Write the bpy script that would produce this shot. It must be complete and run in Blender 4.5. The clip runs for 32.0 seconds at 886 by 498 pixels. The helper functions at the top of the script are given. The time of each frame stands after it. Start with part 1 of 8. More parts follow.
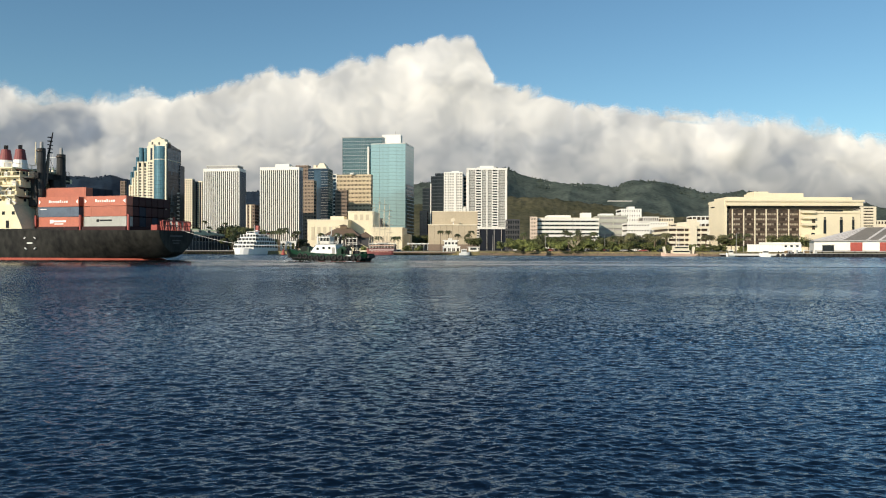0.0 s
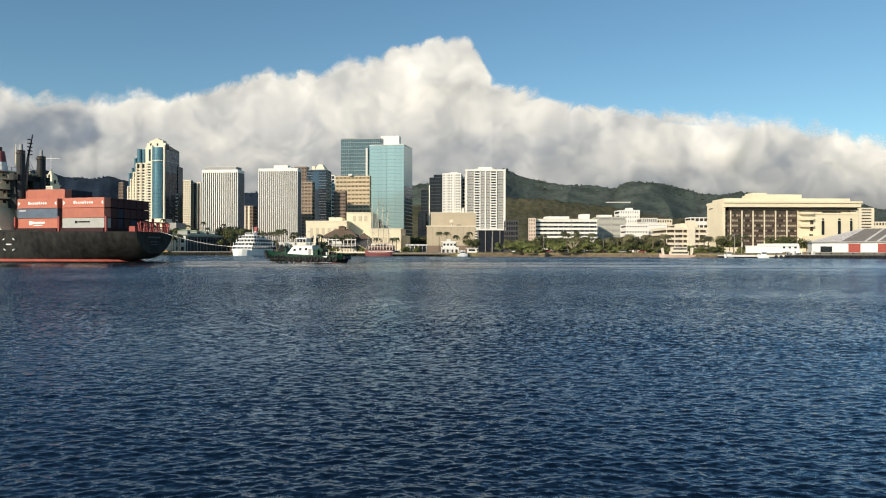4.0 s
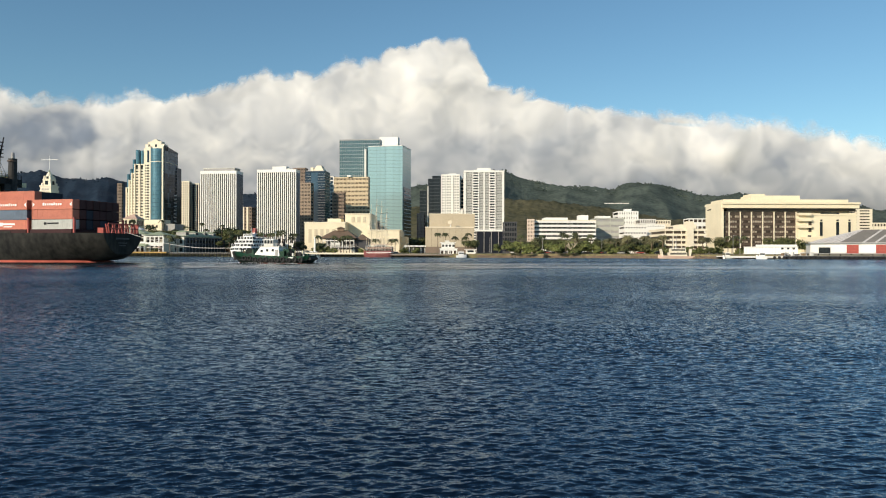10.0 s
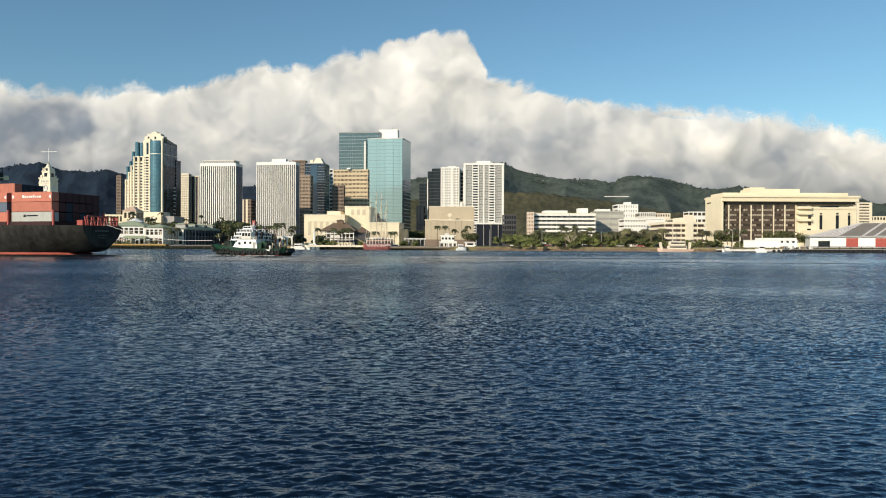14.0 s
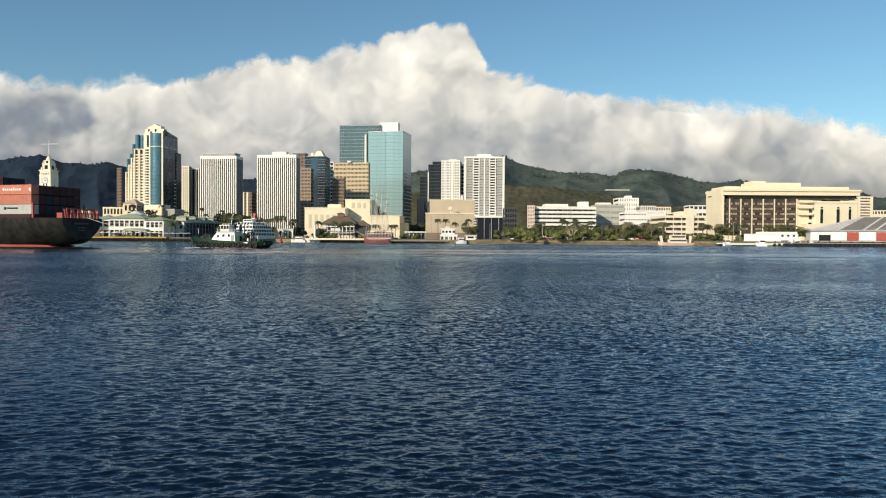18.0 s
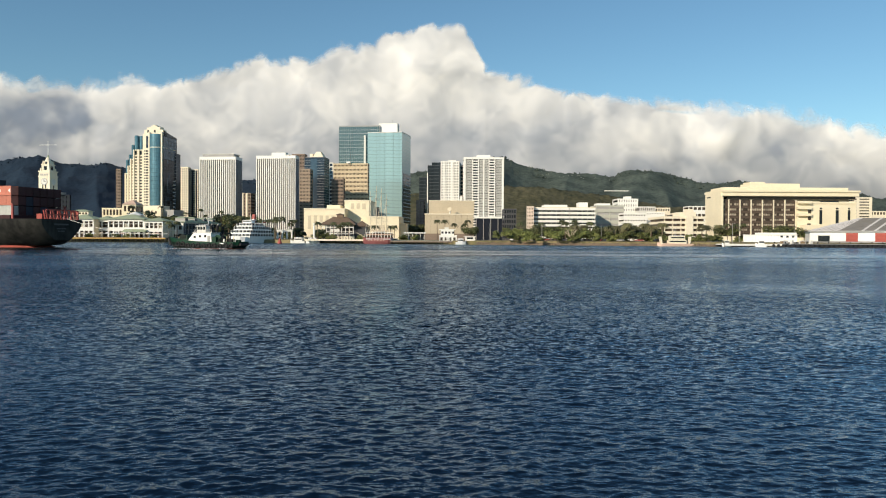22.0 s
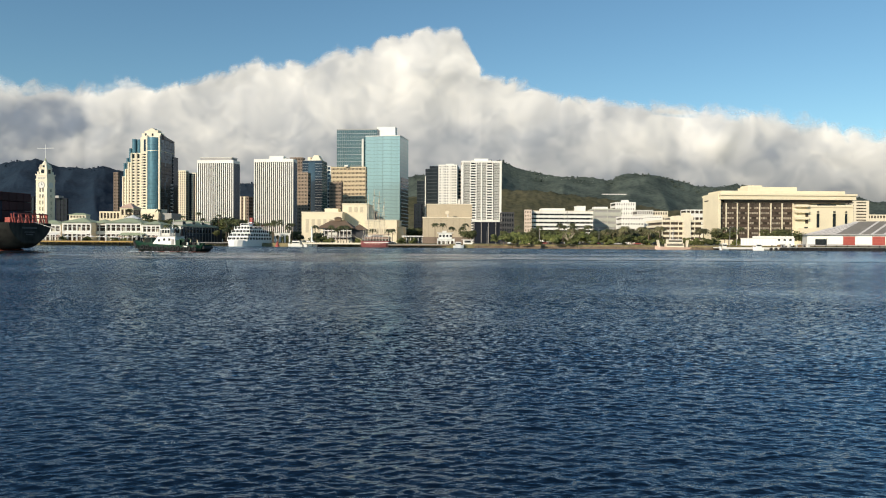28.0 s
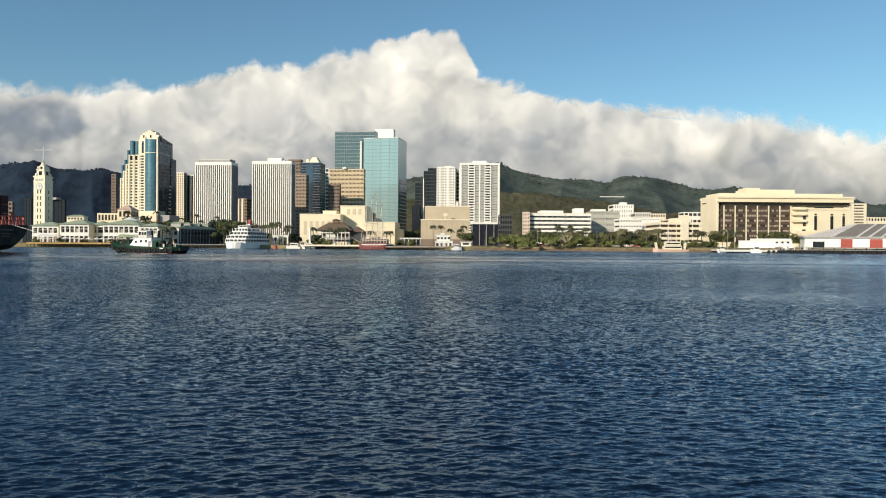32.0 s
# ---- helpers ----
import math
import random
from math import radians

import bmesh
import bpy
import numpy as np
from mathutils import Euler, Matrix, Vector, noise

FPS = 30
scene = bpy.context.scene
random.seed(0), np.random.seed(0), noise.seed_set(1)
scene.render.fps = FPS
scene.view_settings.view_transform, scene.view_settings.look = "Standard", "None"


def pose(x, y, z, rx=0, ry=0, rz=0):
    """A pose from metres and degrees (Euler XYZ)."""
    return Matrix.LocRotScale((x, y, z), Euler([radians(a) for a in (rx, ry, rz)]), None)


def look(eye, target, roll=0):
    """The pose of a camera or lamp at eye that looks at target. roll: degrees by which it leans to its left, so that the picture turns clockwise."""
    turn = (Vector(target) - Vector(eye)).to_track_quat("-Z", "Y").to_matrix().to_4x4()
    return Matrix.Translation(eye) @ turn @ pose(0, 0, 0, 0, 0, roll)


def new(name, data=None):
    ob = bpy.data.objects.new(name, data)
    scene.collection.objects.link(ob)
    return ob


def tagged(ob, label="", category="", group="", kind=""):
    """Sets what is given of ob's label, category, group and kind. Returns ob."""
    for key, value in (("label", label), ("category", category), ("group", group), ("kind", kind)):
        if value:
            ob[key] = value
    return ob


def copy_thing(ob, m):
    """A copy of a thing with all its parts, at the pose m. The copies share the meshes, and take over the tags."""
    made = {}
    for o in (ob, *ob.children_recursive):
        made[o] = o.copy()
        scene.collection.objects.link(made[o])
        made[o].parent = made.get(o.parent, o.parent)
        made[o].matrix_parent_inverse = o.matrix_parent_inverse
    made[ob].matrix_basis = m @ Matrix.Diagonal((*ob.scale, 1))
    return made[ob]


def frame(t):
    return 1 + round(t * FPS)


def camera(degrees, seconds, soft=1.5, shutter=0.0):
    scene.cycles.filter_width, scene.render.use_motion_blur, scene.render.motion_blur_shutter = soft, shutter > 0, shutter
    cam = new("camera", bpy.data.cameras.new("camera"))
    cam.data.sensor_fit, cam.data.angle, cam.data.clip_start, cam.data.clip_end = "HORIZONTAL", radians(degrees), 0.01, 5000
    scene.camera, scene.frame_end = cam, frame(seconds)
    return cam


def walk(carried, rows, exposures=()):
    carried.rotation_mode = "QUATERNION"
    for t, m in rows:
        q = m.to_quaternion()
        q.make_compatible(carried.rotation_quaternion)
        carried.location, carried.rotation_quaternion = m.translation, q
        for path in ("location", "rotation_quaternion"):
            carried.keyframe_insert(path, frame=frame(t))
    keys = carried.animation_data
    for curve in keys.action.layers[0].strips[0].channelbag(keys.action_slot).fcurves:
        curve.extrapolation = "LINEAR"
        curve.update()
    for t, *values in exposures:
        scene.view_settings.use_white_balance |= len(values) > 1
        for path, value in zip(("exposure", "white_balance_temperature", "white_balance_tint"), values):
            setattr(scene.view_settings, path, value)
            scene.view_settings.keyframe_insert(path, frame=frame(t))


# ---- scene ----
cam = camera(62, 32.0, soft=1.1)
PATH = [
    (0, pose(0, 0, 3, 90.068, 0, 0.134) @ pose(0, 0, 0, 0, 0, 0.141)),
    (0.5, pose(0, 0, 3, 90.080, 0, 0.132) @ pose(0, 0, 0, 0, 0, 0.144)),
    (1, pose(0, 0, 3, 90.096, 0, 0.117) @ pose(0, 0, 0, 0, 0, 0.150)),
    (1.5, pose(0, 0, 3, 90.106, 0, 0.092) @ pose(0, 0, 0, 0, 0, 0.156)),
    (2, pose(0, 0, 3, 90.126, 0, 0.069) @ pose(0, 0, 0, 0, 0, 0.162)),
    (2.5, pose(0, 0, 3, 90.139, 0, 0.053) @ pose(0, 0, 0, 0, 0, 0.156)),
    (3, pose(0, 0, 3, 90.159, 0, 0.036) @ pose(0, 0, 0, 0, 0, 0.155)),
    (3.5, pose(0, 0, 3, 90.165, 0, 0.025) @ pose(0, 0, 0, 0, 0, 0.150)),
    (5.5, pose(0, 0, 3, 90.168, 0, -0.001) @ pose(0, 0, 0, 0, 0, 0.148)),
    (6, pose(0, 0, 3, 90.144, 0, -0.002) @ pose(0, 0, 0, 0, 0, 0.166)),
    (6.5, pose(0, 0, 3, 90.117, 0, -0.003) @ pose(0, 0, 0, 0, 0, 0.178)),
    (7, pose(0, 0, 3, 90.109, 0, -0.006) @ pose(0, 0, 0, 0, 0, 0.192)),
    (7.5, pose(0, 0, 3, 90.128, 0, -0.011) @ pose(0, 0, 0, 0, 0, 0.169)),
    (8, pose(0, 0, 3, 90.155, 0, -0.025) @ pose(0, 0, 0, 0, 0, 0.154)),
    (8.5, pose(0, 0, 3, 90.180, 0, -0.043) @ pose(0, 0, 0, 0, 0, 0.149)),
    (9, pose(0, 0, 3, 90.202, 0, -0.056) @ pose(0, 0, 0, 0, 0, 0.148)),
    (9.5, pose(0, 0, 3, 90.224, 0, -0.071) @ pose(0, 0, 0, 0, 0, 0.147)),
    (10, pose(0, 0, 3, 90.253, 0, -0.086) @ pose(0, 0, 0, 0, 0, 0.133)),
    (10.5, pose(0, 0, 3, 90.279, 0, -0.107) @ pose(0, 0, 0, 0, 0, 0.137)),
    (11, pose(0, 0, 3, 90.312, 0, -0.118) @ pose(0, 0, 0, 0, 0, 0.139)),
    (11.5, pose(0, 0, 3, 90.339, 0, -0.126) @ pose(0, 0, 0, 0, 0, 0.158)),
    (12, pose(0, 0, 3, 90.373, 0, -0.131) @ pose(0, 0, 0, 0, 0, 0.166)),
    (12.5, pose(0, 0, 3, 90.399, 0, -0.142) @ pose(0, 0, 0, 0, 0, 0.160)),
    (13, pose(0, 0, 3, 90.425, 0, -0.158) @ pose(0, 0, 0, 0, 0, 0.130)),
    (13.5, pose(0, 0, 3, 90.337, 0, -0.169) @ pose(0, 0, 0, 0, 0, 0.157)),
    (14, pose(0, 0, 3, 89.694, 0, -0.121) @ pose(0, 0, 0, 0, 0, 0.229)),
    (14.5, pose(0, 0, 3, 89.477, 0, -0.075) @ pose(0, 0, 0, 0, 0, 0.264)),
    (16.5, pose(0, 0, 3, 89.062, 0, -0.367) @ pose(0, 0, 0, 0, 0, 0.385)),
    (17, pose(0, 0, 3, 89.062, 0, -0.373) @ pose(0, 0, 0, 0, 0, 0.385)),
    (17.5, pose(0, 0, 3, 89.149, 0, -0.243) @ pose(0, 0, 0, 0, 0, 0.381)),
    (18, pose(0, 0, 3, 89.168, 0, -0.086) @ pose(0, 0, 0, 0, 0, 0.338)),
    (18.5, pose(0, 0, 3, 89.162, 0, -0.083) @ pose(0, 0, 0, 0, 0, 0.344)),
    (19, pose(0, 0, 3, 89.161, 0, -0.080) @ pose(0, 0, 0, 0, 0, 0.342)),
    (19.5, pose(0, 0, 3, 89.163, 0, -0.093) @ pose(0, 0, 0, 0, 0, 0.344)),
    (20, pose(0, 0, 3, 89.167, 0, -0.111) @ pose(0, 0, 0, 0, 0, 0.335)),
    (20.5, pose(0, 0, 3, 89.189, 0, -0.135) @ pose(0, 0, 0, 0, 0, 0.334)),
    (21, pose(0, 0, 3, 89.211, 0, -0.142) @ pose(0, 0, 0, 0, 0, 0.332)),
    (21.5, pose(0, 0, 3, 89.233, 0, -0.142) @ pose(0, 0, 0, 0, 0, 0.331)),
    (22, pose(0, 0, 3, 89.233, 0, -0.140) @ pose(0, 0, 0, 0, 0, 0.330)),
    (22.5, pose(0, 0, 3, 89.233, 0, -0.140) @ pose(0, 0, 0, 0, 0, 0.330)),
    (23, pose(0, 0, 3, 89.235, 0, -0.145) @ pose(0, 0, 0, 0, 0, 0.326)),
    (23.5, pose(0, 0, 3, 89.261, 0, -0.159) @ pose(0, 0, 0, 0, 0, 0.324)),
    (24, pose(0, 0, 3, 89.294, 0, -0.167) @ pose(0, 0, 0, 0, 0, 0.350)),
    (24.5, pose(0, 0, 3, 89.333, 0, -0.181) @ pose(0, 0, 0, 0, 0, 0.360)),
    (25, pose(0, 0, 3, 89.357, 0, -0.191) @ pose(0, 0, 0, 0, 0, 0.379)),
    (25.5, pose(0, 0, 3, 89.368, 0, -0.205) @ pose(0, 0, 0, 0, 0, 0.364)),
    (27.5, pose(0, 0, 3, 89.497, 0, -0.294) @ pose(0, 0, 0, 0, 0, 0.319)),
    (28, pose(0, 0, 3, 89.501, 0, -0.308) @ pose(0, 0, 0, 0, 0, 0.330)),
    (28.5, pose(0, 0, 3, 89.522, 0, -0.331) @ pose(0, 0, 0, 0, 0, 0.337)),
    (29, pose(0, 0, 3, 89.544, 0, -0.357) @ pose(0, 0, 0, 0, 0, 0.336)),
    (29.5, pose(0, 0, 3, 89.581, 0, -0.377) @ pose(0, 0, 0, 0, 0, 0.338)),
    (30, pose(0, 0, 3, 89.604, 0, -0.397) @ pose(0, 0, 0, 0, 0, 0.335)),
    (30.5, pose(0, 0, 3, 89.626, 0, -0.407) @ pose(0, 0, 0, 0, 0, 0.334)),
    (31, pose(0, 0, 3, 89.632, 0, -0.428) @ pose(0, 0, 0, 0, 0, 0.318)),
    (31.5, pose(0, 0, 3, 89.647, 0, -0.444) @ pose(0, 0, 0, 0, 0, 0.334)),
    (32, pose(0, 0, 3, 89.672, 0, -0.454) @ pose(0, 0, 0, 0, 0, 0.385)),
]
walk(cam, PATH, exposures=[(0, 0.0, 6500, 10.0), (32, 0.0, 6500, 10.0)])

# ---- light ----
SUN_FROM = Vector((-0.615, -0.685, 0.38)).normalized()
world = bpy.data.worlds.new("sky")
scene.world = world
world.use_nodes = True
wt = world.node_tree
sky = wt.nodes.new("ShaderNodeTexSky")
sky.sky_type = "NISHITA"
sky.sun_disc = False
sky.sun_elevation = math.asin(SUN_FROM.z)
sky.sun_rotation = math.atan2(SUN_FROM.x, SUN_FROM.y)
sky.altitude = 0
sky.air_density, sky.dust_density, sky.ozone_density = 1.0, 0.05, 3.0
wt.nodes["Background"].inputs[1].default_value = 0.112
clear = wt.nodes.new("ShaderNodeMix")
clear.data_type, clear.blend_type = "RGBA", "MULTIPLY"
clear.inputs[0].default_value = 1.0
clear.inputs[7].default_value = (0.84, 1.02, 0.98, 1)
wt.links.new(sky.outputs[0], clear.inputs[6])
wt.links.new(clear.outputs[2], wt.nodes["Background"].inputs[0])
sun = new("sun", bpy.data.lights.new("sun", "SUN"))
sun.data.energy, sun.data.angle, sun.data.color = 5.0, radians(0.6), (1.0, 0.87, 0.70)
sun.matrix_world = look(SUN_FROM * 100, (0, 0, 0))
scene.view_settings.exposure = 0.0


# ---- materials ----
def mat(name, color, rough=0.7, metal=0.0, vary=0.12, scale=0.5, fine=6.0, bump=0.0, tint=None, stretch=(1, 1, 1), spec=0.5, island=0.0):
    """A worn surface: colour varied at two scales in metres, with relief."""
    m = bpy.data.materials.new(name)
    m.use_nodes = True
    nt = m.node_tree
    b = nt.nodes["Principled BSDF"]
    b.inputs["Roughness"].default_value = rough
    b.inputs["Metallic"].default_value = metal
    b.inputs["Specular IOR Level"].default_value = spec
    co = nt.nodes.new("ShaderNodeTexCoord")
    mp = nt.nodes.new("ShaderNodeMapping")
    mp.inputs["Scale"].default_value = stretch
    nt.links.new(co.outputs["Object"], mp.inputs[0])
    big = nt.nodes.new("ShaderNodeTexNoise")
    big.inputs["Scale"].default_value = scale
    big.inputs["Detail"].default_value = 4
    small = nt.nodes.new("ShaderNodeTexNoise")
    small.inputs["Scale"].default_value = fine
    small.inputs["Detail"].default_value = 3
    for n in (big, small):
        nt.links.new(mp.outputs[0], n.inputs["Vector"])
    add = nt.nodes.new("ShaderNodeMath")
    add.operation = "ADD"
    nt.links.new(big.outputs[0], add.inputs[0])
    nt.links.new(small.outputs[0], add.inputs[1])
    half = nt.nodes.new("ShaderNodeMapRange")
    half.inputs[1].default_value, half.inputs[2].default_value = 0.7, 1.3
    nt.links.new(add.outputs[0], half.inputs[0])
    mix = nt.nodes.new("ShaderNodeMix")
    mix.data_type = "RGBA"
    t = tint or color
    mix.inputs[6].default_value = (*[c * (1 - vary) for c in color], 1)
    mix.inputs[7].default_value = (*[min(1, c * (1 + vary)) for c in t], 1)
    nt.links.new(half.outputs[0], mix.inputs[0])
    last = mix.outputs[2]
    if island:
        inf = nt.nodes.new("ShaderNodeObjectInfo")
        hsv = nt.nodes.new("ShaderNodeHueSaturation")
        rng = nt.nodes.new("ShaderNodeMapRange")
        rng.inputs[3].default_value, rng.inputs[4].default_value = 1 - island, 1 + island
        nt.links.new(inf.outputs["Random"], rng.inputs[0])
        nt.links.new(rng.outputs[0], hsv.inputs["Value"])
        nt.links.new(last, hsv.inputs["Color"])
        last = hsv.outputs[0]
    nt.links.new(last, b.inputs["Base Color"])
    if bump:
        bp = nt.nodes.new("ShaderNodeBump")
        bp.inputs["Strength"].default_value = 0.6
        bp.inputs["Distance"].default_value = bump
        nt.links.new(small.outputs[0], bp.inputs["Height"])
        nt.links.new(bp.outputs[0], b.inputs["Normal"])
    return m


CREAM = mat("cream_concrete", (0.76, 0.67, 0.48), 0.8, scale=0.08, fine=1.2, vary=0.08)
CREAM_DIM = mat("dim_cream_infill", (0.58, 0.50, 0.36), 0.85, scale=0.1, fine=1.2, vary=0.1)
CREAM_PALE = mat("pale_cream_stucco", (0.76, 0.68, 0.52), 0.8, scale=0.1, fine=1.5, vary=0.08)
WHITE = mat("white_painted_concrete", (0.78, 0.76, 0.70), 0.75, scale=0.1, fine=1.5, vary=0.06)
OFFWHITE = mat("weathered_white_concrete", (0.66, 0.64, 0.58), 0.8, scale=0.1, fine=1.5, vary=0.1)
BEIGE = mat("beige_precast_concrete", (0.47, 0.395, 0.28), 0.85, scale=0.12, fine=1.0, vary=0.1)
TAN = mat("tan_brick", (0.58, 0.47, 0.31), 0.85, scale=0.1, fine=1.0, vary=0.12)
BROWN = mat("brown_precast_panel", (0.215, 0.16, 0.12), 0.8, scale=0.1, fine=1.0, vary=0.12)
PINK = mat("pink_stucco", (0.60, 0.42, 0.32), 0.85, scale=0.1, fine=1.0, vary=0.1)
SHED_SHADE = mat("blue_grey_shade_tone", (0.050, 0.056, 0.068), 0.8, scale=0.2, fine=1.5, vary=0.2)
BRONZE = mat("dark_bronze_panel", (0.085, 0.06, 0.045), 0.5, scale=0.2, fine=1.0, vary=0.2, spec=0.25)
GREY = mat("grey_concrete", (0.35, 0.34, 0.32), 0.85, scale=0.2, fine=2.0, vary=0.15)
DARKGREY = mat("dark_grey_cladding", (0.07, 0.07, 0.075), 0.6, scale=0.1, fine=1.0, spec=0.2)
GLASS_DARK = mat("dark_window_glass", (0.02, 0.024, 0.028), 0.12, scale=0.15, fine=0.8, vary=0.5, spec=0.22)
GLASS_WARM = mat("bronze_window_glass", (0.06, 0.045, 0.035), 0.15, scale=0.3, fine=0.8, vary=0.5, spec=0.25)
GLASS_TEAL = mat("teal_mirror_glass", (0.30, 0.44, 0.44), 0.14, 0.22, scale=0.05, fine=0.3, vary=0.10)
GLASS_GREEN = mat("green_grey_curtain_glass", (0.13, 0.20, 0.20), 0.10, 0.5, scale=0.05, fine=0.3, vary=0.2)
GLASS_BLUE = mat("blue_mirror_glass", (0.085, 0.175, 0.215), 0.26, 0.45, scale=0.05, fine=0.4, vary=0.2)
GLASS_NAVY = mat("navy_mirror_glass", (0.035, 0.05, 0.07), 0.07, 0.5, scale=0.05, fine=0.3, vary=0.3)
GREENROOF = mat("pale_green_tile_roof", (0.33, 0.38, 0.25), 0.75, scale=0.3, fine=2.5, vary=0.15)
BROWNROOF = mat("brown_shingle_roof", (0.17, 0.115, 0.075), 0.85, scale=0.4, fine=3.0, vary=0.2)
ROOFGREY = mat("grey_metal_roof", (0.22, 0.20, 0.17), 0.6, scale=0.15, fine=1.5, vary=0.2)
ROOFWHITE = mat("white_metal_roof", (0.62, 0.58, 0.54), 0.6, scale=0.15, fine=1.5, vary=0.1)
RED = mat("red_painted_metal", (0.32, 0.055, 0.04), 0.6, scale=0.4, fine=4, vary=0.2)
WOOD = mat("weathered_wood", (0.22, 0.15, 0.08), 0.85, scale=0.4, fine=4, vary=0.3)
DARKWOOD = mat("wet_dark_timber", (0.035, 0.03, 0.025), 0.8, scale=0.5, fine=4, vary=0.3)
STONE = mat("brown_rubble_stone", (0.17, 0.125, 0.085), 0.9, scale=0.3, fine=2.0, vary=0.45, bump=0.2)
STEEL_WHITE = mat("white_painted_steel", (0.78, 0.77, 0.73), 0.5, scale=0.5, fine=4, vary=0.06)
STEEL_CREAM = mat("cream_ship_paint", (0.74, 0.64, 0.42), 0.55, scale=0.3, fine=2, vary=0.1)
STEEL_BLACK = mat("black_ship_steel", (0.011, 0.011, 0.012), 0.6, scale=0.3, fine=2, vary=0.3, spec=0.2)
HULL_BLACK = mat("scuffed_black_hull_paint", (0.011, 0.011, 0.0105), 0.65, scale=0.3, fine=1.2, vary=0.35, tint=(0.026, 0.025, 0.021), stretch=(0.6, 0.6, 0.35), spec=0.15)
BOOT_RED = mat("faded_red_antifouling", (0.42, 0.09, 0.055), 0.7, scale=0.3, fine=2, vary=0.25)
BOX_RED = mat("red_container_paint", (0.45, 0.135, 0.08), 0.6, scale=0.4, fine=3, vary=0.12, island=0.15)
BOX_BLUE = mat("blue_container_paint", (0.075, 0.105, 0.145), 0.6, scale=0.4, fine=3, vary=0.2, island=0.1)
BOX_GREY = mat("grey_container_paint", (0.40, 0.40, 0.36), 0.6, scale=0.4, fine=3, vary=0.12)
BOX_DARK = mat("shade_dark_blue_paint", (0.018, 0.024, 0.042), 0.6, scale=0.4, fine=3, vary=0.2, island=0.2, spec=0.2)
BOX_MAROON = mat("shade_dark_maroon_paint", (0.045, 0.014, 0.015), 0.6, scale=0.4, fine=3, vary=0.2, island=0.2, spec=0.2)
TUG_GREEN = mat("green_tug_paint", (0.005, 0.036, 0.018), 0.55, scale=0.5, fine=3, vary=0.3, spec=0.2)
TUG_DARK = mat("dark_green_tug_hull", (0.004, 0.010, 0.007), 0.55, scale=0.5, fine=3, vary=0.3, spec=0.15)
RUBBER = mat("black_tyre_rubber", (0.022, 0.022, 0.022), 0.85, scale=1, fine=8, vary=0.3)
LEAF = mat("green_foliage", (0.042, 0.062, 0.018), 0.7, scale=0.3, fine=1.5, vary=0.5, tint=(0.105, 0.112, 0.034), island=0.4)
LEAF_LIGHT = mat("yellow_green_foliage", (0.07, 0.102, 0.022), 0.7, scale=0.3, fine=1.5, vary=0.4, tint=(0.15, 0.16, 0.045), island=0.4)
LEAF_DARK = mat("dark_foliage", (0.018, 0.034, 0.012), 0.7, scale=0.3, fine=1.5, vary=0.4, island=0.25)
PALM = mat("palm_frond", (0.036, 0.05, 0.018), 0.6, scale=0.5, fine=2, vary=0.35, tint=(0.08, 0.084, 0.034), island=0.3)
PALM_DRY = mat("olive_palm_frond", (0.07, 0.075, 0.032), 0.6, scale=0.5, fine=2, vary=0.4, tint=(0.15, 0.135, 0.065), island=0.4)
BARK = mat("grey_brown_bark", (0.16, 0.12, 0.085), 0.9, scale=1, fine=8, vary=0.3)
GRASS = mat("dry_grass_ground", (0.10, 0.10, 0.035), 0.95, scale=0.05, fine=0.6, vary=0.4, tint=(0.2, 0.16, 0.08))


PANEL_NAVY = mat("navy_glass_panel", (0.016, 0.024, 0.036), 0.06, 0.25, scale=0.05, fine=0.3, vary=0.3, island=0.75)
# Paler glass whose colour carries a reflected sky.
PANEL_SKY = mat("sky_toned_glass_panel", (0.085, 0.12, 0.155), 0.08, 0.5, scale=0.05, fine=0.3, vary=0.2, island=0.25)
FLANK = mat("blue_grey_flank_shade", (0.13, 0.14, 0.17), 0.7, scale=0.1, fine=1.0, vary=0.15, spec=0.25)
SLATE = mat("slate_blue_cladding", (0.014, 0.018, 0.027), 0.7, scale=0.1, fine=1.0, vary=0.2, spec=0.15)
CONDO_GREY = mat("grey_balcony_screen", (0.40, 0.395, 0.36), 0.7, scale=0.3, fine=2.5, vary=0.45)


# ---- mesh helpers ----
boxes = {}


def box_mesh(sx, sy, sz, m):
    key = (round(sx, 2), round(sy, 2), round(sz, 2), m.name)
    if key not in boxes:
        me = bpy.data.meshes.new("box")
        x, y = sx / 2, sy / 2
        me.from_pydata([(-x, -y, 0), (x, -y, 0), (x, y, 0), (-x, y, 0), (-x, -y, sz), (x, -y, sz), (x, y, sz), (-x, y, sz)], [],
                       [(3, 2, 1, 0), (4, 5, 6, 7), (0, 1, 5, 4), (1, 2, 6, 5), (2, 3, 7, 6), (3, 0, 4, 7)])
        me.materials.append(m)
        boxes[key] = me
    return boxes[key]


def slab(name, parent, m, sx, sy, sz, x=0, y=0, z=0, label="", rx=0, ry=0, rz=0):
    """A box part, its base at z, in the space of its thing."""
    ob = new(name, box_mesh(sx, sy, sz, m))
    ob.parent = parent
    ob.matrix_basis = pose(x, y, z, rx, ry, rz)
    return tagged(ob, label)


def part(name, bm, m, parent, label="", smooth=False):
    me = bpy.data.meshes.new(name)
    bm.to_mesh(me)
    bm.free()
    me.materials.append(m)
    if smooth:
        me.shade_smooth()
    ob = new(name, me)
    ob.parent = parent
    return tagged(ob, label)


